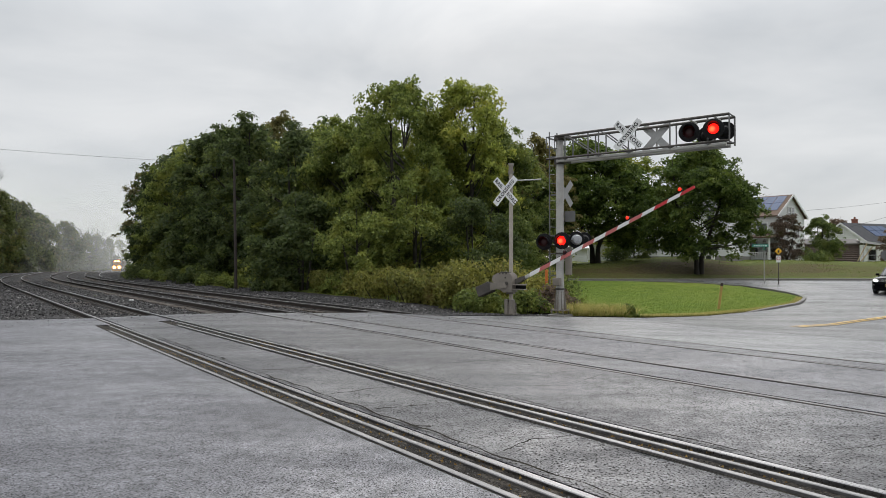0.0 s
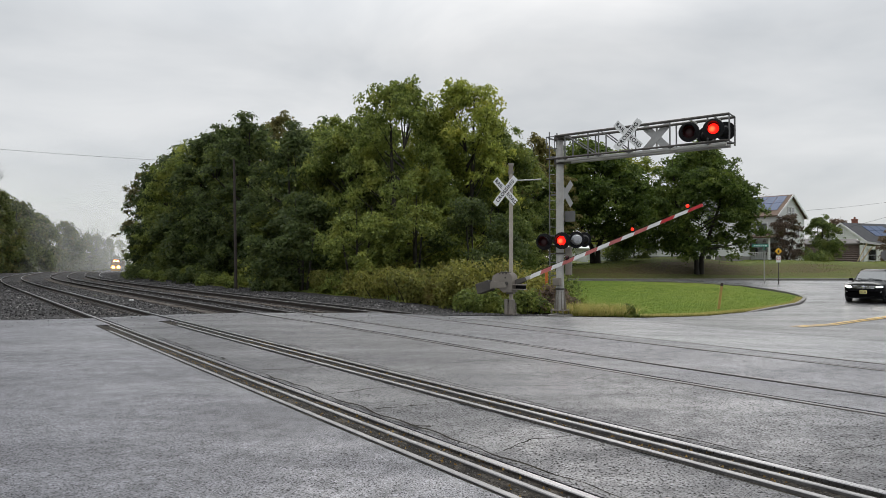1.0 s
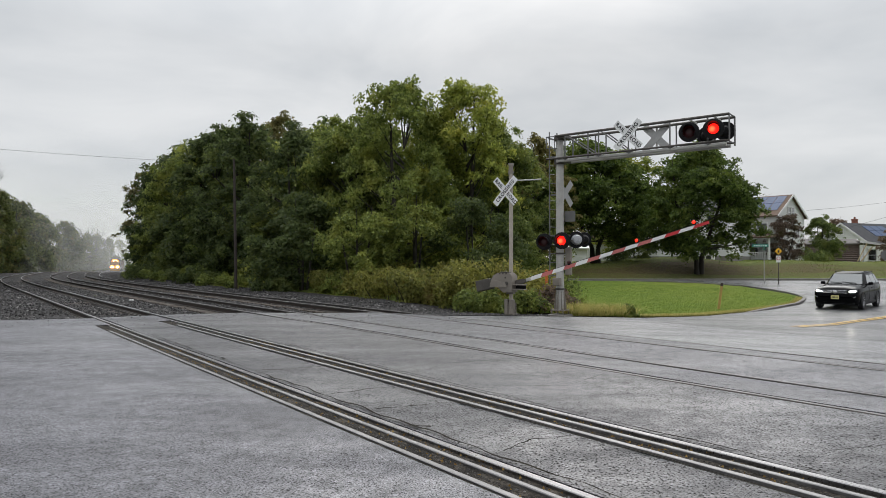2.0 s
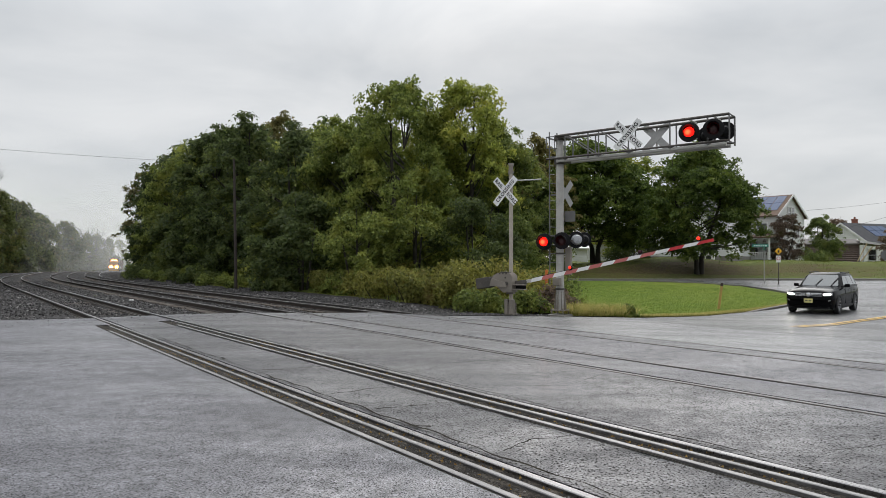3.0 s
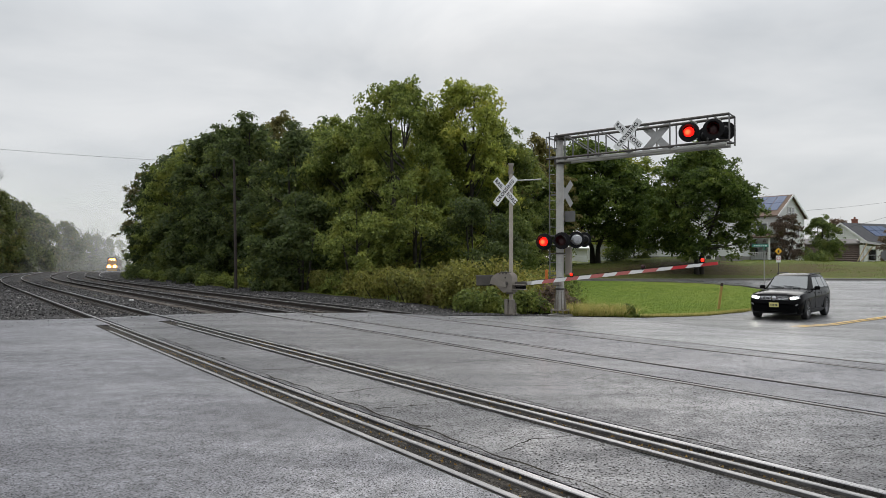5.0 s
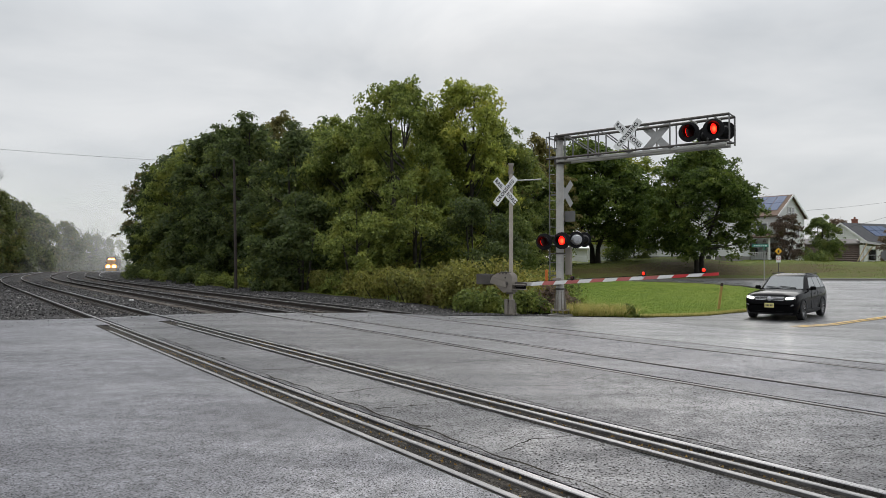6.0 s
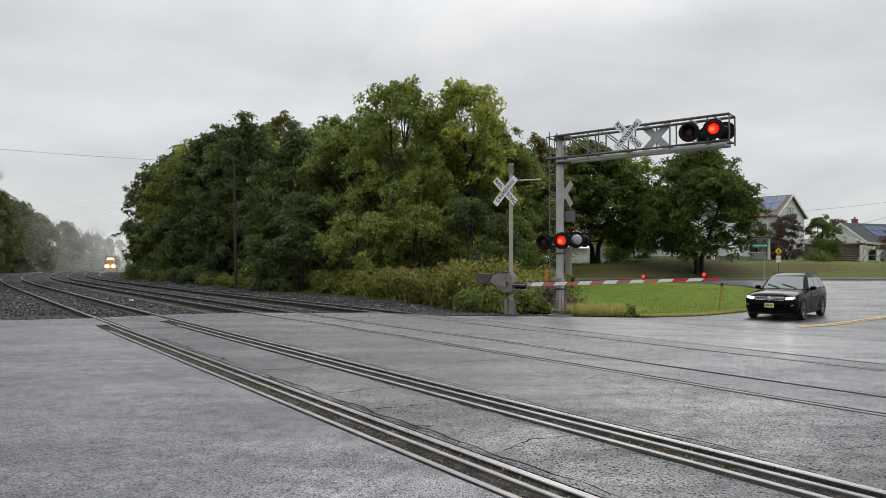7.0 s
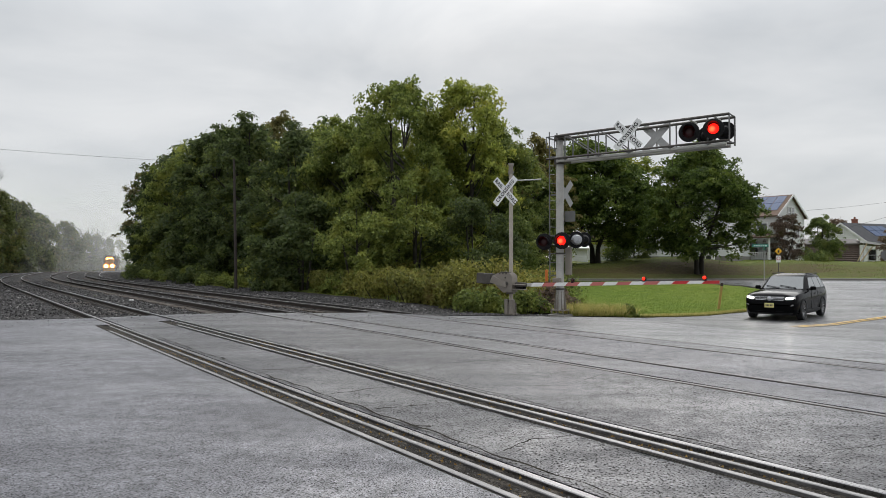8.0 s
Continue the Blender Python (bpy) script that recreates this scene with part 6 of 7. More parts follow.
def build_houses():
    # solar house
    FRONT, SIDE = pose(0, 0, 0), pose(0, 0, 0, 0, 0, 90)
    h = gable_house("house", (37.0, 81.0), -50, 10.0, 7.4, 5.15, 0.64, "white two-storey house with solar panels on its brown roof", M["white_siding"], M["brown_roof"])
    slope = math.degrees(math.atan(0.64))
    for i in range(4):
        for j in range(2):
            bm = bmesh.new()
            add_box(bm, (1.02, 1.62, 0.05), m=pose(4.30 - 1.10 * i, -1.0 - 1.42 * j, 5.15 + (3.7 - 1.0 - 1.42 * j) * 0.64 + 0.22, slope, 0, 0), bevel=0.01)
            part("solar_panel", bm, M["solar"], h, "blue solar panel")
    for x in (0.6, 3.4):
        window(h, x, -3.72, 3.6, 1.1, 1.3, FRONT)
    for y in (-2, 1.5):
        window(h, y, -5.02, 3.6, 0.9, 1.3, SIDE)
    window(h, -0.5, -5.02, 5.6, 0.7, 1.1, SIDE)
    window(h, 0.5, -5.02, 5.6, 0.7, 1.1, SIDE)
    bm = bmesh.new()
    add_box(bm, (10.4, 2.4, 0.18), at=(0.4, -5.2, 2.75), m=pose(0, 0, 0, 8, 0, 0), bevel=0.02)
    part("porch_roof", bm, M["brown_roof"], h)
    for x in (-4.4, -2, 0.4, 2.8, 5.2):
        bm = bmesh.new()
        add_box(bm, (0.22, 0.22, 2.7), at=(x, -6.1, 1.3), bevel=0.02)
        part("porch_post", bm, M["house_trim"], h)
    for x in (-3.2, -0.8, 1.6, 4.0):
        bm = bmesh.new()
        add_box(bm, (2.2, 0.06, 0.07), at=(x, -6.1, 0.95))
        add_box(bm, (2.2, 0.06, 0.07), at=(x, -6.1, 0.25))
        for k in range(12):
            add_box(bm, (0.05, 0.05, 0.7), at=(x - 1.05 + k * 0.19, -6.1, 0.6))
        part("porch_railing", bm, M["house_trim"], h)
    bm = bmesh.new()
    add_box(bm, (10.4, 2.4, 0.5), at=(0.4, -5.2, -0.15), bevel=0.02)
    part("porch_deck", bm, M["porch_dark"], h)
    window(h, 2.2, -3.72, 1.5, 1.4, 1.5, FRONT)
    window(h, -1.4, -3.72, 1.5, 1.4, 1.5, FRONT)
    # big white house behind the maples
    h = gable_house("house", (27.0, 74.5), -38, 11.5, 8.5, 5.2, 0.5, "large white clapboard house half hidden behind the maples", M["white_siding"], M["dark_roof"])
    for x in (-4.6, -2.2, 1.2, 4.2):
        window(h, x, -4.27, 4.1, 1.0, 1.3, FRONT)
        window(h, x, -4.27, 1.7, 1.0, 1.6, FRONT)
    bm = bmesh.new()
    add_box(bm, (0.14, 0.14, 5.2), at=(-5.65, -4.35, 2.6))
    part("downpipe", bm, M["house_trim"], h)
    bm = bmesh.new()
    add_box(bm, (11.6, 8.6, 0.9), at=(0, 0, 0.05))
    part("foundation", bm, M["concrete"], h)
    # low brown log-sided house, its eave carried on white posts at the end
    h = gable_house("house", (48.3, 84.6), -14, 6.6, 4.2, 2.75, 0.26, "low brown board-sided house with a grey roof", M["brown_siding"], M["grey_roof"], z0=1.0, eave=0.3)
    window(h, -1.0, -2.14, 1.25, 0.95, 1.0, FRONT)
    bm = bmesh.new()
    bmesh.ops.create_cone(bm, cap_ends=True, segments=8, radius1=0.13, radius2=0.13, depth=6.5)
    bmesh.ops.rotate(bm, cent=(0, 0, 0), matrix=Matrix.Rotation(radians(90), 3, "Y"), verts=bm.verts)
    first = part("board", bm, M["brown_siding"], h, "rounded brown wall board")
    for i in range(11):
        ob = first if i == 0 else new("board", first.data)
        ob.parent = h
        ob.matrix_basis = pose(0, -2.05, 0.35 + 0.235 * i)
    bm = bmesh.new()
    add_box(bm, (6.7, 0.12, 0.45), at=(0, -2.17, -0.02))
    part("foundation", bm, M["house_trim"], h, "white-painted foundation")
    bm = bmesh.new()
    add_box(bm, (3.2, 5.2, 0.14), m=pose(4.7, -0.3, 2.86, 0, 9, 0), bevel=0.02)
    part("porch_roof", bm, M["grey_roof"], h, "grey shingled porch roof")
    bm = bmesh.new()
    add_box(bm, (3.25, 0.07, 0.26), m=pose(4.7, -2.94, 2.80, 0, 9, 0))
    part("fascia", bm, M["house_trim"], h, "white fascia board")
    for x in (3.45, 5.9):
        bm = bmesh.new()
        add_box(bm, (0.16, 0.16, 2.7), at=(x, -2.75, 1.25), bevel=0.01)
        part("porch_post", bm, M["house_trim"], h)
    window(h, 4.7, -2.0, 1.4, 0.8, 1.3, FRONT)
    for sx, a, b in ((0.0, (2.5, -3.4, -0.1), (4.5, -2.9, 2.5)), (1.0, (2.2, -3.6, -0.1), (3.9, -2.9, 2.9))):
        t = thing("plank", h.matrix_basis.copy(), "pale timber plank leaning on the porch eave", "plank", "leaning planks")
        bm = bmesh.new()
        add_rod(bm, a, b, 0.075, seg=4)
        part("board", bm, M["pale_timber"], t)
    # white house behind it, gable end to the street, solar panels on its dark slope
    h = gable_house("house", (63.0, 99.0), 24, 11.5, 7.6, 3.2, 0.74, "white gabled house with a dark roof, solar panels and brick chimney", M["white_siding"], M["dark_roof"], z0=1.1)
    window(h, -0.2, -5.78, 4.9, 0.8, 0.8, pose(0, 0, 0, 0, 0, -90))
    bm = bmesh.new()
    add_box(bm, (0.08, 6.4, 0.16), at=(-5.80, 0, 3.75))
    part("gable_trim", bm, M["house_trim"], h)
    slope = math.degrees(math.atan(0.74))
    for i in range(3):
        for j in range(2):
            bm = bmesh.new()
            add_box(bm, (1.5, 1.25, 0.05), m=pose(-1.6 + 1.6 * i, -1.15 - 1.1 * j, 3.2 + (3.8 - 1.15 - 1.1 * j) * 0.74 + 0.24, slope, 0, 0), bevel=0.01)
            part("solar_panel", bm, M["solar"], h, "dark blue solar panel")
    bm = bmesh.new()
    add_box(bm, (0.6, 0.6, 1.8), at=(-1.6, 0.9, 5.9), bevel=0.02)
    add_box(bm, (0.7, 0.7, 0.14), at=(-1.6, 0.9, 6.78), bevel=0.02)
    chimney = part("chimney", bm, M["brick_red"], h, "red brick chimney")
    bm = bmesh.new()
    add_rod(bm, (-1.6, 0.9, 6.8), (-1.6, 0.9, 7.15), 0.14, 0.12, 10)
    part("chimney_pot", bm, M["brick_red"], chimney)
    # small brown-roofed house and a white shed, glimpsed between the trunks
    gable_house("house", (24.5, 104.0), -20, 9, 6, 2.6, 0.55, "small house with a brown roof behind the bank", M["white_siding"], M["brown_roof"])
    gable_house("shed", (15.5, 82.0), -15, 4.4, 3.0, 1.2, 0.3, "low white shed between the tree trunks", M["white_siding"], M["house_trim"])


build_houses()


# ---- poles, signs, wires ----
def wire(name, a, b, sag, r, label):
    bm = bmesh.new()
    a, b = Vector(a), Vector(b)
    pts = [a.lerp(b, i / 16) + Vector((0, 0, -4 * sag * (i / 16) * (1 - i / 16))) for i in range(17)]
    for p, q in zip(pts, pts[1:]):
        add_rod(bm, p, q, r, seg=5, cap=False)
    return tagged(part(name, bm, M["black"]), label, "cable", "overhead wires")


def utility_pole(x, y, h, lean, label, arm=False):
    t = thing("utility_pole", pose(x, y, ground_z(x, y) - 0.3, 0, lean, 0), label, "pole", "utility poles")
    bm = bmesh.new()
    add_rod(bm, (0, 0, 0), (0, 0, h), 0.105, 0.07, 12)
    part("post", bm, M["pole"], t, "", 40)
    if arm:
        bm = bmesh.new()
        add_box(bm, (2.2, 0.1, 0.12), at=(0, 0, h - 0.6), bevel=0.01)
        part("crossarm", bm, M["pole"], t)


utility_pole(-13.0, 42.0, 8.3, -1.2, "bare black wooden pole at the edge of the wood")
utility_pole(-45.0, 43.0, 11.0, 0, "wooden utility pole across the tracks", True)
utility_pole(-21.0, 68.0, 12.0, 0, "wooden utility pole inside the wood", True)
utility_pole(68.0, 88.0, 10.0, 0, "wooden utility pole beyond the houses", True)
wire("overhead_wire", (-45.0, 43.0, 10.4), (-21.0, 68.0, 11.6), 0.35, 0.012, "thin black wire against the grey sky")
wire("overhead_wire", (42.5, 78.0, 7.6), (68.0, 88.0, 11.0), 0.3, 0.015, "thin black wire between the houses")
wire("overhead_wire", (50.5, 83.0, 5.9), (68.0, 88.0, 10.6), 0.2, 0.015, "thin black service wire to the brown house")

M["stake_wood"] = simple("weathered_yellow_stake", (0.36, 0.24, 0.07), 0.7)
M["sign_yellow"] = simple("yellow_sign", (0.75, 0.40, 0.02), 0.45)
M["sign_green"] = simple("green_street_sign", (0.02, 0.20, 0.14), 0.4)
M["orange"] = simple("orange_marker", (0.6, 0.16, 0.03), 0.5)
M["bin"] = simple("black_bin_plastic", (0.02, 0.02, 0.022), 0.5)
M["lime"] = simple("pale_marker", (0.45, 0.45, 0.12), 0.6)


def build_signs():
    x, y = 11.9, 28.9
    t = thing("marker_post", pose(x, y, ground_z(x, y), 0, 8, 0), "weathered yellow wooden marker post with a dark cap", "post")
    bm = bmesh.new()
    add_box(bm, (0.09, 0.09, 1.1), at=(0, 0, 0.5), bevel=0.01)
    part("post", bm, M["stake_wood"], t)
    bm = bmesh.new()
    add_rod(bm, (0, 0, 1.05), (0, 0, 1.17), 0.06, seg=10)
    part("cap", bm, M["rail_side"], t)
    # warning sign
    x, y = 22.9, 45.6
    t = thing("road_sign", pose(x, y, ground_z(x, y), 0, 0, -28), "yellow diamond warning sign above a small white plate", "sign")
    bm = bmesh.new()
    add_rod(bm, (0, 0, -0.1), (0, 0, 2.5), 0.03, seg=8)
    part("post", bm, M["dark_steel"], t)
    bm = bmesh.new()
    add_box(bm, (0.34, 0.01, 0.34), m=pose(0, -0.04, 2.25, 0, 45, 0), bevel=0.003)
    part("diamond", bm, M["sign_yellow"], t, "yellow diamond plate")
    bm = bmesh.new()
    add_box(bm, (0.10, 0.006, 0.18), at=(0, -0.05, 2.25))
    part("symbol", bm, M["letters"], t)
    bm = bmesh.new()
    add_box(bm, (0.29, 0.01, 0.46), at=(0, -0.04, 1.72), bevel=0.003)
    part("plate", bm, M["white"], t, "white plate with a red mark")
    bm = bmesh.new()
    lathe(bm, [(0.09, 0), (0.12, 0), (0.12, 0.006), (0.09, 0.006)], 18, Matrix.Translation((0, -0.052, 1.76)) @ Matrix.Rotation(radians(90), 4, "X"))
    part("red_ring", bm, M["red"], t)
    # street name sign with unreadable bars
    x, y = 22.3, 46.4
    t = thing("street_sign", pose(x, y, ground_z(x, y), 0, 0, 0), "green street-name blades on a thin grey pole", "sign")
    bm = bmesh.new()
    add_rod(bm, (0, 0, -0.1), (0, 0, 2.75), 0.028, seg=8)
    part("post", bm, M["galv"], t)
    for z, turn, w in ((2.62, -12, 1.05), (2.42, 75, 0.9)):
        bm = bmesh.new()
        add_box(bm, (w, 0.012, 0.19), bevel=0.003)
        b = part("blade", bm, M["sign_green"], t, "green blade")
        b.matrix_basis = pose(-0.25 if turn < 0 else 0, 0, z, 0, 0, turn)
        bm = bmesh.new()
        for k in range(6):
            add_box(bm, (0.09, 0.004, 0.09), at=(-0.36 * w + 0.14 * w * k, -0.008, 0))
        part("bars", bm, M["white"], b)
    # orange marker behind the mast, thin stake by the wood
    t = thing("marker_post", pose(3.98, 25.7, ground_z(3.98, 25.7), 0, 0, 0), "orange plastic marker among the weeds", "post")
    bm = bmesh.new()
    add_box(bm, (0.10, 0.05, 1.65), at=(0, 0, 0.75), bevel=0.01)
    part("post", bm, M["orange"], t)
    p, az = on_track(42.5, 15.3)
    t = thing("marker_post", pose(p.x, p.y, ground_z(p.x, p.y) - 0.2, 0, -5, 0), "thin pale stake beside the track", "post")
    bm = bmesh.new()
    add_box(bm, (0.06, 0.05, 2.0), at=(0, 0, 0.9), bevel=0.008)
    part("post", bm, M["lime"], t)
    # bins and air conditioner by the houses
    for i, (x, y) in enumerate(((45.2, 80.2), (46.1, 80.4))):
        t = thing("wheelie_bin", pose(x, y, ground_z(x, y), 0, 0, 20), "black wheelie bin beside the brown house", "bin", "bins")
        bm = bmesh.new()
        loft_rings(bm, [[(sx * a, sy * a, z) for sx, sy in ((-1, -1), (1, -1), (1, 1), (-1, 1))] for a, z in ((0.22, 0.05), (0.28, 0.95))])
        part("tub", bm, M["bin"], t)
        bm = bmesh.new()
        add_box(bm, (0.62, 0.66, 0.08), at=(0, 0, 1.0), bevel=0.03)
        part("lid", bm, M["bin"], t)
    t = thing("air_conditioner", pose(26.6, 66.6, ground_z(26.6, 66.6), 0, 0, -30), "white outdoor air-conditioning unit by the house wall", "air conditioner")
    bm = bmesh.new()
    add_box(bm, (0.9, 0.36, 0.75), at=(0, 0, 0.42), bevel=0.03)
    part("case", bm, M["house_trim"], t)
    bm = bmesh.new()
    lathe(bm, [(0, 0), (0.26, 0), (0.26, 0.02), (0, 0.02)], 20, Matrix.Translation((-0.1, -0.185, 0.42)) @ Matrix.Rotation(radians(90), 4, "X"))
    part("fan_grille", bm, M["bin"], t)


build_signs()


# ---- pale see-through sheets that imitate haze over the far bend ----
def haze_sheet_material(name, density):
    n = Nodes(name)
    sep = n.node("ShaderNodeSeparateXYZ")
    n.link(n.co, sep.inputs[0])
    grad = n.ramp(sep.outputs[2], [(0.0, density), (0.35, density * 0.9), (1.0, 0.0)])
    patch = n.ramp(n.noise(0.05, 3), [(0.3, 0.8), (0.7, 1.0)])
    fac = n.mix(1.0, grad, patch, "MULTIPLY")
    d = n.node("ShaderNodeBsdfTranslucent")
    d.inputs[0].default_value = (1, 1, 1, 1)
    d2 = n.node("ShaderNodeBsdfDiffuse")
    d2.inputs[0].default_value = (0.9, 0.9, 0.9, 1)
    tr = n.node("ShaderNodeBsdfTransparent")
    half = n.node("ShaderNodeMixShader", Fac=0.5)
    n.link(d.outputs[0], half.inputs[1])
    n.link(d2.outputs[0], half.inputs[2])
    mx = n.node("ShaderNodeMixShader")
    n.link(fac, mx.inputs[0])
    n.link(tr.outputs[0], mx.inputs[1])
    n.link(half.outputs[0], mx.inputs[2])
    n.link(mx.outputs[0], n.t.nodes["Material Output"].inputs[0])
    return n.m


# upright white sheets, denser with distance, pale the woods and train like haze
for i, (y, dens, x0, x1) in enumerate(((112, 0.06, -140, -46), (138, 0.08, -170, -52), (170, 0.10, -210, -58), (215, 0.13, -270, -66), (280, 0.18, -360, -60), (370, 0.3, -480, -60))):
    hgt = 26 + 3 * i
    ob = obj_from("mist", [(x0, y, 0), (x1, y, 0), (x1, y, 1), (x0, y, 1)], [(0, 1, 2, 3)], haze_sheet_material("haze_sheet", dens))
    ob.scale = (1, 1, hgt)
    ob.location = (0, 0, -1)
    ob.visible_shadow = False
    tagged(ob, "pale see-through sheet imitating drizzle haze over the far bend", "mist", kind="stuff")


# ---- cracks and potholes in the asphalt ----
def crack(points, width, seed, n=90):
    """A finely ragged dark ribbon of broken asphalt along a plan line."""
    rng = random.Random(seed)
    pts = [Vector(p) for p in points]
    v, f = [], []
    for i in range(n + 1):
        t = i / n * (len(pts) - 1)
        k = min(int(t), len(pts) - 2)
        p = pts[k].lerp(pts[k + 1], t - k)
        d = (pts[k + 1] - pts[k]).normalized()
        nrm = Vector((-d.y, d.x))
        p = p + nrm * 0.05 * noise.noise((t * 2.6, seed * 3.7, 0)) * min(1, width * 30)
        slow = 0.55 + 0.8 * noise.noise((t * 2.2, seed * 1.3, 5))
        for sgn in (-1, 1):
            w = 0.5 * width * max(0.06, slow + rng.uniform(-0.14, 0.14)) * min(1, 6 * i / n + 0.05, 6 * (n - i) / n + 0.05)
            q = p + nrm * w * sgn
            v.append((q.x, q.y, ground_z(q.x, q.y) + 0.017))
    for i in range(n):
        f.append((2 * i, 2 * i + 1, 2 * i + 3, 2 * i + 2))
    tagged(obj_from("asphalt_crack", v, f, M["rubble"]), "ragged dark crack in the wet asphalt", "crack", "asphalt cracks", kind="structure")


def su(s, u):
    return (SA * s + u * CA, CA * s - u * SA)


for i, (pts, w) in enumerate((
        ((su(9.3, 3.65), su(9.05, 4.05), su(8.9, 4.48)), 0.035), ((su(7.1, 3.62), su(7.05, 4.1), su(6.92, 4.5)), 0.045), ((su(6.1, 3.62), su(5.95, 4.0), su(5.8, 4.45)), 0.040),
        ((su(12.2, 3.66), su(12.3, 4.4)), 0.02), ((su(4.1, 3.62), su(4.2, 4.1), su(4.0, 4.5)), 0.022), ((su(10.95, 3.64), su(10.6, 3.68)), 0.10), ((su(5.75, 4.52), su(5.42, 4.53)), 0.05),
        ((su(11.6, 4.5), su(11.3, 4.52)), 0.06), ((su(5.35, 3.64), su(5.1, 3.67)), 0.07), ((su(7.5, 5.2), su(7.9, 6.0), su(7.6, 7.2)), 0.014), ((su(6.2, 5.25), su(5.6, 6.1), su(5.9, 7.2)), 0.014),
        ((su(2.6, 5.3), su(2.2, 6.2), su(2.5, 7.3)), 0.012), ((su(8, 13.5), su(6, 14.2), su(3, 14.0)), 0.015), ((su(11.5, 18.5), su(9.5, 18.9), su(8.3, 18.4)), 0.05), ((su(7.3, 21.5), su(5.5, 22.3)), 0.05),
        ((su(4.0, 13.8), su(-2, 14.2), su(-9, 13.9)), 0.012))):
    crack(pts, w, i)


# crumbled edges of the asphalt along the near rails
for i, (sa, sb, u, w) in enumerate(((2.5, 9.5, 3.60, 0.05), (9.5, 15.5, 3.60, 0.035), (1.5, 8.0, 4.49, 0.03), (1.0, 14.0, 5.09, 0.028), (1.0, 9.0, 7.27, 0.02), (1.0, 9.0, 10.47, 0.02))):
    crack(tuple(su(sa + (sb - sa) * k / 6, u) for k in range(7)), w * 0.9, 50 + i, 260)


# fallen leaves caught in the grooves of the near track
def leaf_spot(rng):
    s = rng.uniform(2.2, 13)
    u = rng.choice([3.2, 3.39, 4.70, 4.9]) + rng.normal(0, 0.03)
    x, y = su(s, u)
    return x, y, ground_z(x, y) - 0.01


M["fallen_leaf"] = blade_mat("fallen_leaves", (0.16, 0.09, 0.03), (0.42, 0.28, 0.10))
blades("fallen_leaves", 700, leaf_spot, 0.018, 0.012, M["fallen_leaf"], "small brown fallen leaves caught beside the rails", 12)

# pebbles scattered on the asphalt near the ballast
def grit_spot(rng):
    u = rng.uniform(-6, 12)
    s = lerp_table(u, EDGE) - abs(rng.normal(0, 1.6)) - 0.1
    x, y = su(s, u)
    return x, y, ground_z(x, y) + 0.012


pebbles("loose_grit", 500, grit_spot, (0.008, 0.022), 9, "dark grit scattered on the asphalt edge", M["stone"])


def gravel_spot(rng):
    t = rng.random()
    x, y = -1.0 + 7.5 * t, 20.6 + 3.0 * t + abs(rng.normal(0, 0.55))
    return x, y, ground_z(x, y) - 0.03


pebbles("verge_gravel", 5000, gravel_spot, (0.025, 0.05), 10, "dark gravel round the signal bases", M["stone"])


def groove_spot(rng):
    s = rng.uniform(1.8, 16) ** 1.0
    u = (RAIL_U[0] if rng.random() < 0.5 else RAIL_U[1]) + rng.choice([-0.24, -0.28, -0.32, -0.085, -0.11, 0.055]) + rng.normal(0, 0.014)
    x, y = su(s, u)
    return x, y, ground_z(x, y) - 0.018


pebbles("groove_grit", 5200, groove_spot, (0.005, 0.014), 14, "small stones packed beside the near rails", M["stone"])

# back of a road sign at the edge of the side street
t = thing("road_sign", pose(29.9, 45.0, ground_z(29.9, 45.0), 0, 0, -20), "bare grey back of an octagonal road sign", "sign")
bm = bmesh.new()
add_rod(bm, (0, 0, -0.1), (0, 0, 2.35), 0.03, seg=8)
part("post", bm, M["galv"], t)
bm = bmesh.new()
lathe(bm, [(0, 0), (0.36, 0), (0.36, 0.006), (0, 0.006)], 8, Matrix.Translation((0, 0.05, 2.0)) @ Matrix.Rotation(radians(90), 4, "X") @ Matrix.Rotation(radians(22.5), 4, "Z"))
part("octagon", bm, M["alu"], t, "grey octagonal plate")

# crumpled white litter on the ballast
p, az = on_track(30.5, 6.4)
bm = bmesh.new()
bmesh.ops.create_icosphere(bm, subdivisions=2, radius=0.11)
for v in bm.verts:
    k = 0.55 + 0.6 * abs(noise.noise(v.co * 9))
    v.co = Vector((v.co.x * 1.5, v.co.y, v.co.z * 0.45)) * k
ob = tagged(part("litter", bm, M["white"]), "crumpled white plastic litter on the ballast", "litter")
ob.location = (p.x, p.y, ground_z(p.x, p.y) - 0.06)


# ---- what moves ----
CAR_TRACK = ((0.0, 25.70, 38.22, 45), (0.5, 23.40, 35.77, 45), (1.0, 21.28, 33.52, 44), (1.5, 19.38, 31.50, 44), (3.0, 15.18, 27.34, 43), (3.5, 14.34, 26.47, 42), (4.0, 13.54, 25.68, 42), (4.5, 12.95, 25.14, 42), (5.2, 12.37, 24.61, 42), (6.0, 12.21, 24.48, 42), (8.0, 12.21, 24.48, 42))
ARM_TRACK = ((0.0, 25.4), (0.5, 22.8), (1.0, 20.6), (1.5, 18.5), (3.0, 11.9), (3.5, 10.4), (4.0, 9.0), (4.5, 7.6), (5.8, 4.3), (6.0, 3.8), (6.5, 3.1), (7.0, 2.6), (7.5, 2.2), (8.0, 1.9))
WIPE = ((0.0, 8), (2.3, 8), (2.6, 50), (2.85, 100), (3.05, 112), (3.25, 85), (3.45, 45), (3.7, 8), (6.85, 8), (7.0, 24), (7.15, 62), (7.3, 100), (7.5, 112), (7.65, 98), (7.8, 55), (8.0, 12))
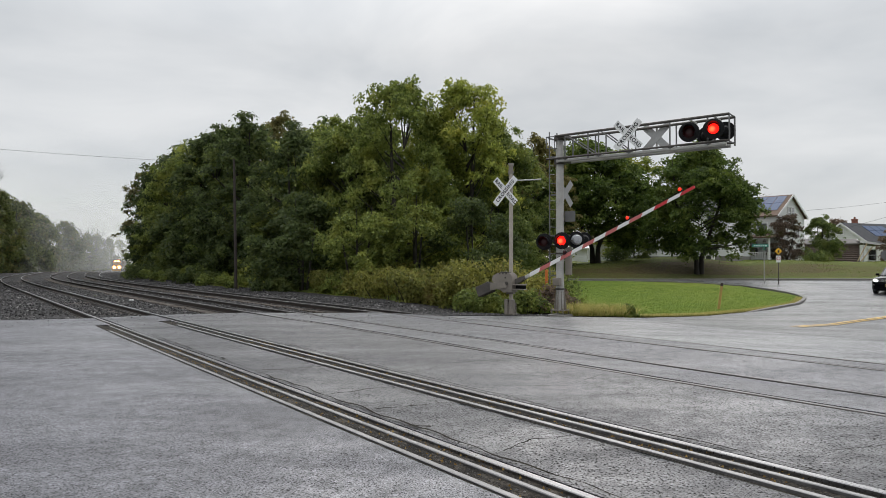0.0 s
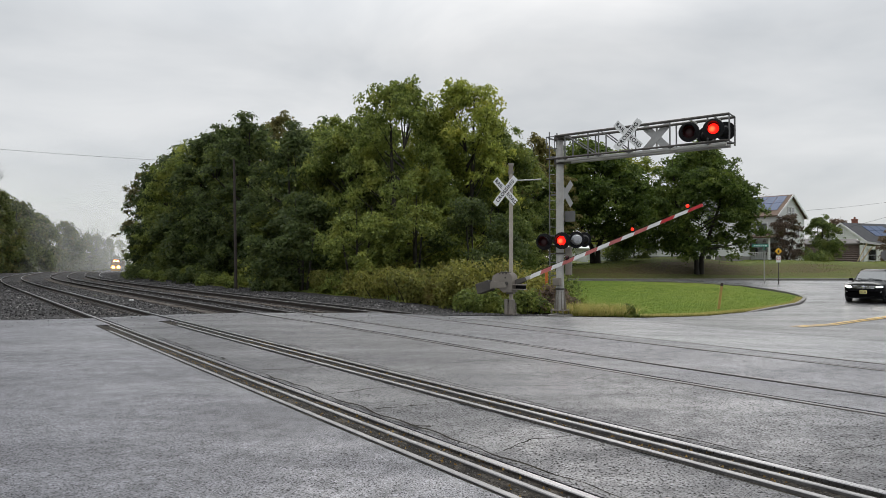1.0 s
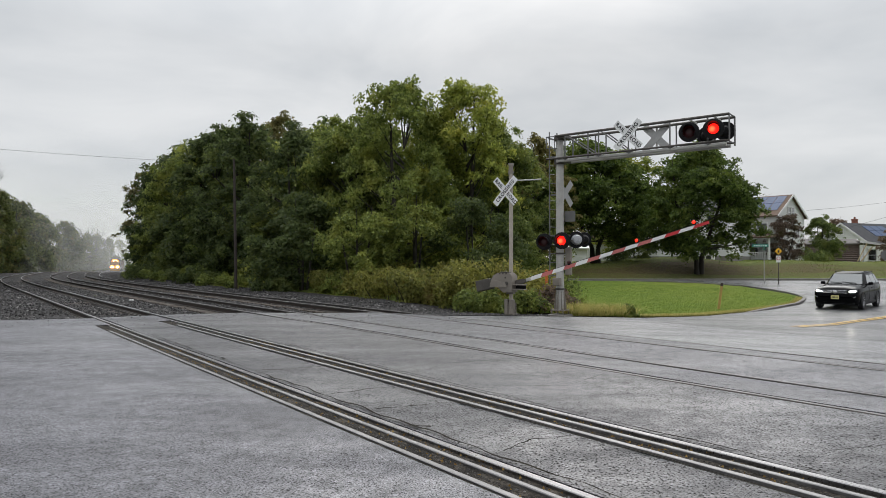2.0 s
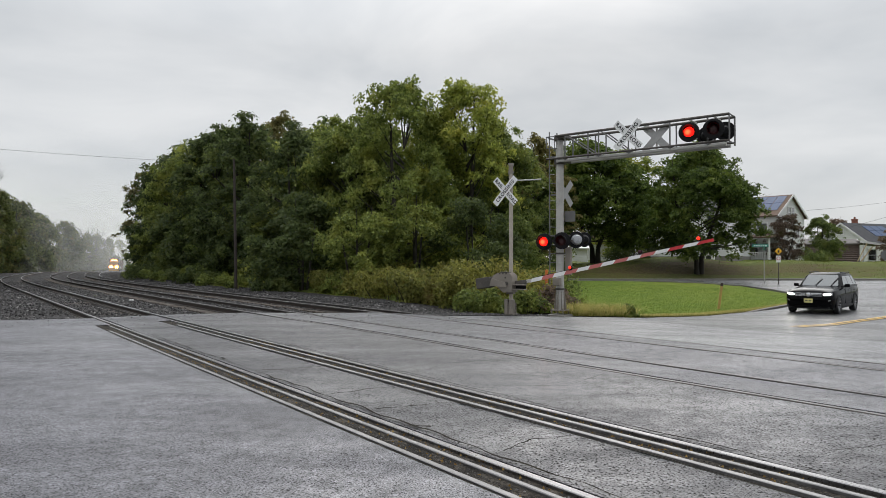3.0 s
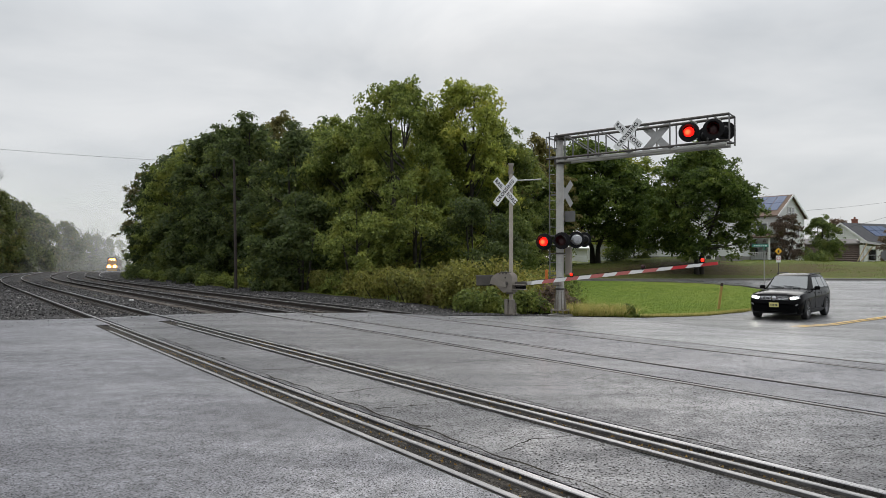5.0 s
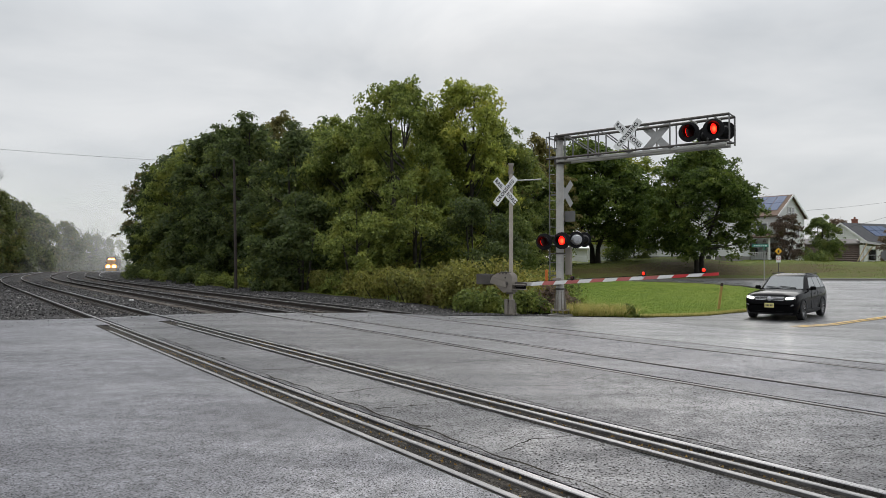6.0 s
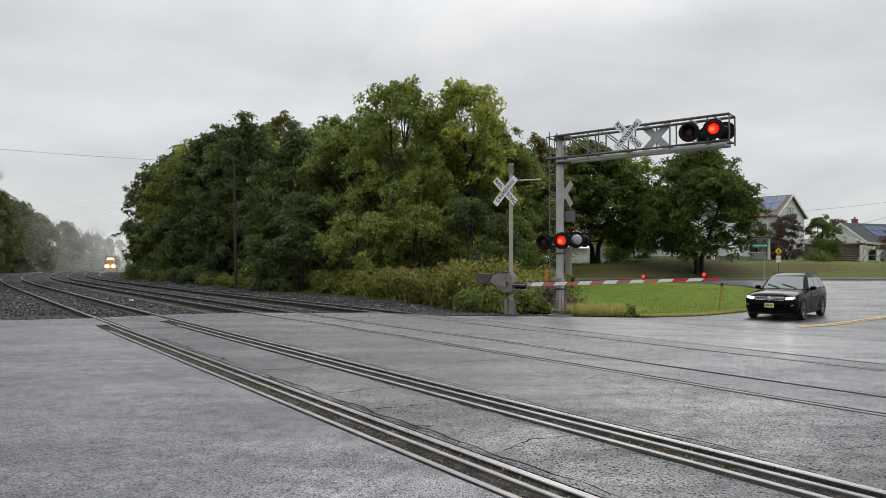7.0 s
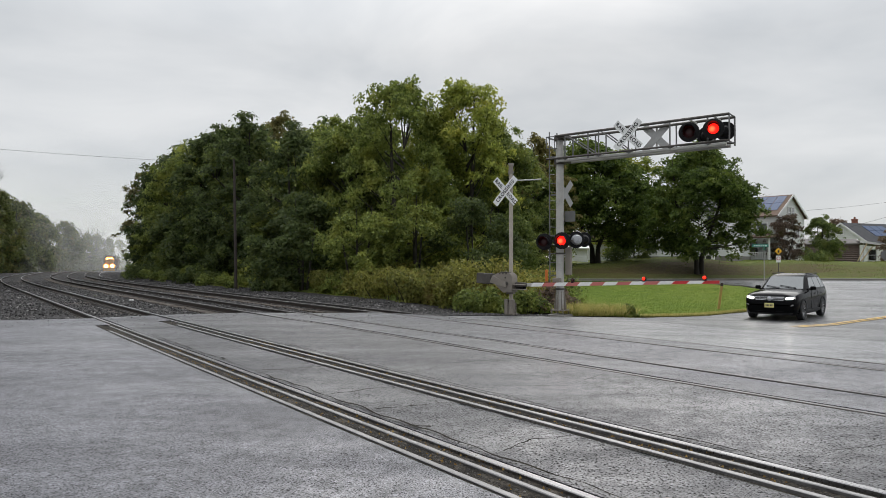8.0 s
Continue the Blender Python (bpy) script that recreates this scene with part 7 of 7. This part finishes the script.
FLASH_START, FLASH_STEP = 0.083, 0.592


def flash_rows(base, first_dark):
    """Half turns of the lens insert at every change of the flasher."""
    rows, turn = [], 180 if first_dark else 0
    rows.append((0.0, base @ pose(0, 0, 0, 0, 0, turn)))
    k = 0
    while FLASH_START + k * FLASH_STEP < 8.0:
        t = FLASH_START + k * FLASH_STEP
        for j in range(4):
            rows.append((t - 0.05 + j / 30, base @ pose(0, 0, 0, 0, 0, turn + 60 * j)))
        turn += 180
        k += 1
    rows.append((8.0, base @ pose(0, 0, 0, 0, 0, turn)))
    return [r for i, r in enumerate(rows) if 0 <= r[0] <= 8.0]


def motions():
    walk(GATE_ARM, [(t, GATE_PIVOT @ pose(0, 0, 0, 0, -e, 0)) for t, e in ARM_TRACK])
    walk(CAR, [(t, pose(x, y, ground_z(x, y) + 0.0, 0, 0, -a)) for t, x, y, a in CAR_TRACK])
    rows = []
    for i in range(9):
        s = 268 - 7.0 * i
        p, az = on_track(s, TRACKS[2][0])
        rows.append((float(i), pose(p.x, p.y, grade(s), 0, 0, -math.degrees(az))))
    walk(TRAIN, rows)
    rows = []
    for i in range(9):
        s = 268 - 7.0 * i + 29.5
        p, az = on_track(s, TRACKS[2][0])
        rows.append((float(i), pose(p.x, p.y, grade(s), 0, 0, -math.degrees(az))))
    walk(WAGON, rows)
    # wheels roll as far as the car travels
    for w, base in WHEELS:
        turned, rows, last = 0.0, [], None
        for i in range(161):
            t = i * 0.05
            x, y = [lerp_table(t, [(r[0], r[k]) for r in CAR_TRACK]) for k in (1, 2)]
            if last:
                turned += math.hypot(x - last[0], y - last[1]) / 0.338
            last = (x, y)
            rows.append((t, base @ pose(0, 0, 0, math.degrees(turned), 0, 0)))
        walk(w, rows)
    for w, base in WIPERS:
        walk(w, [(t, base @ pose(0, 0, 0, 0, 0, -a)) for t, a in WIPE])
    for ob, base in FLASH_A:
        walk(ob, flash_rows(base, True))
    for ob, base in FLASH_B:
        walk(ob, flash_rows(base, False))


motions()
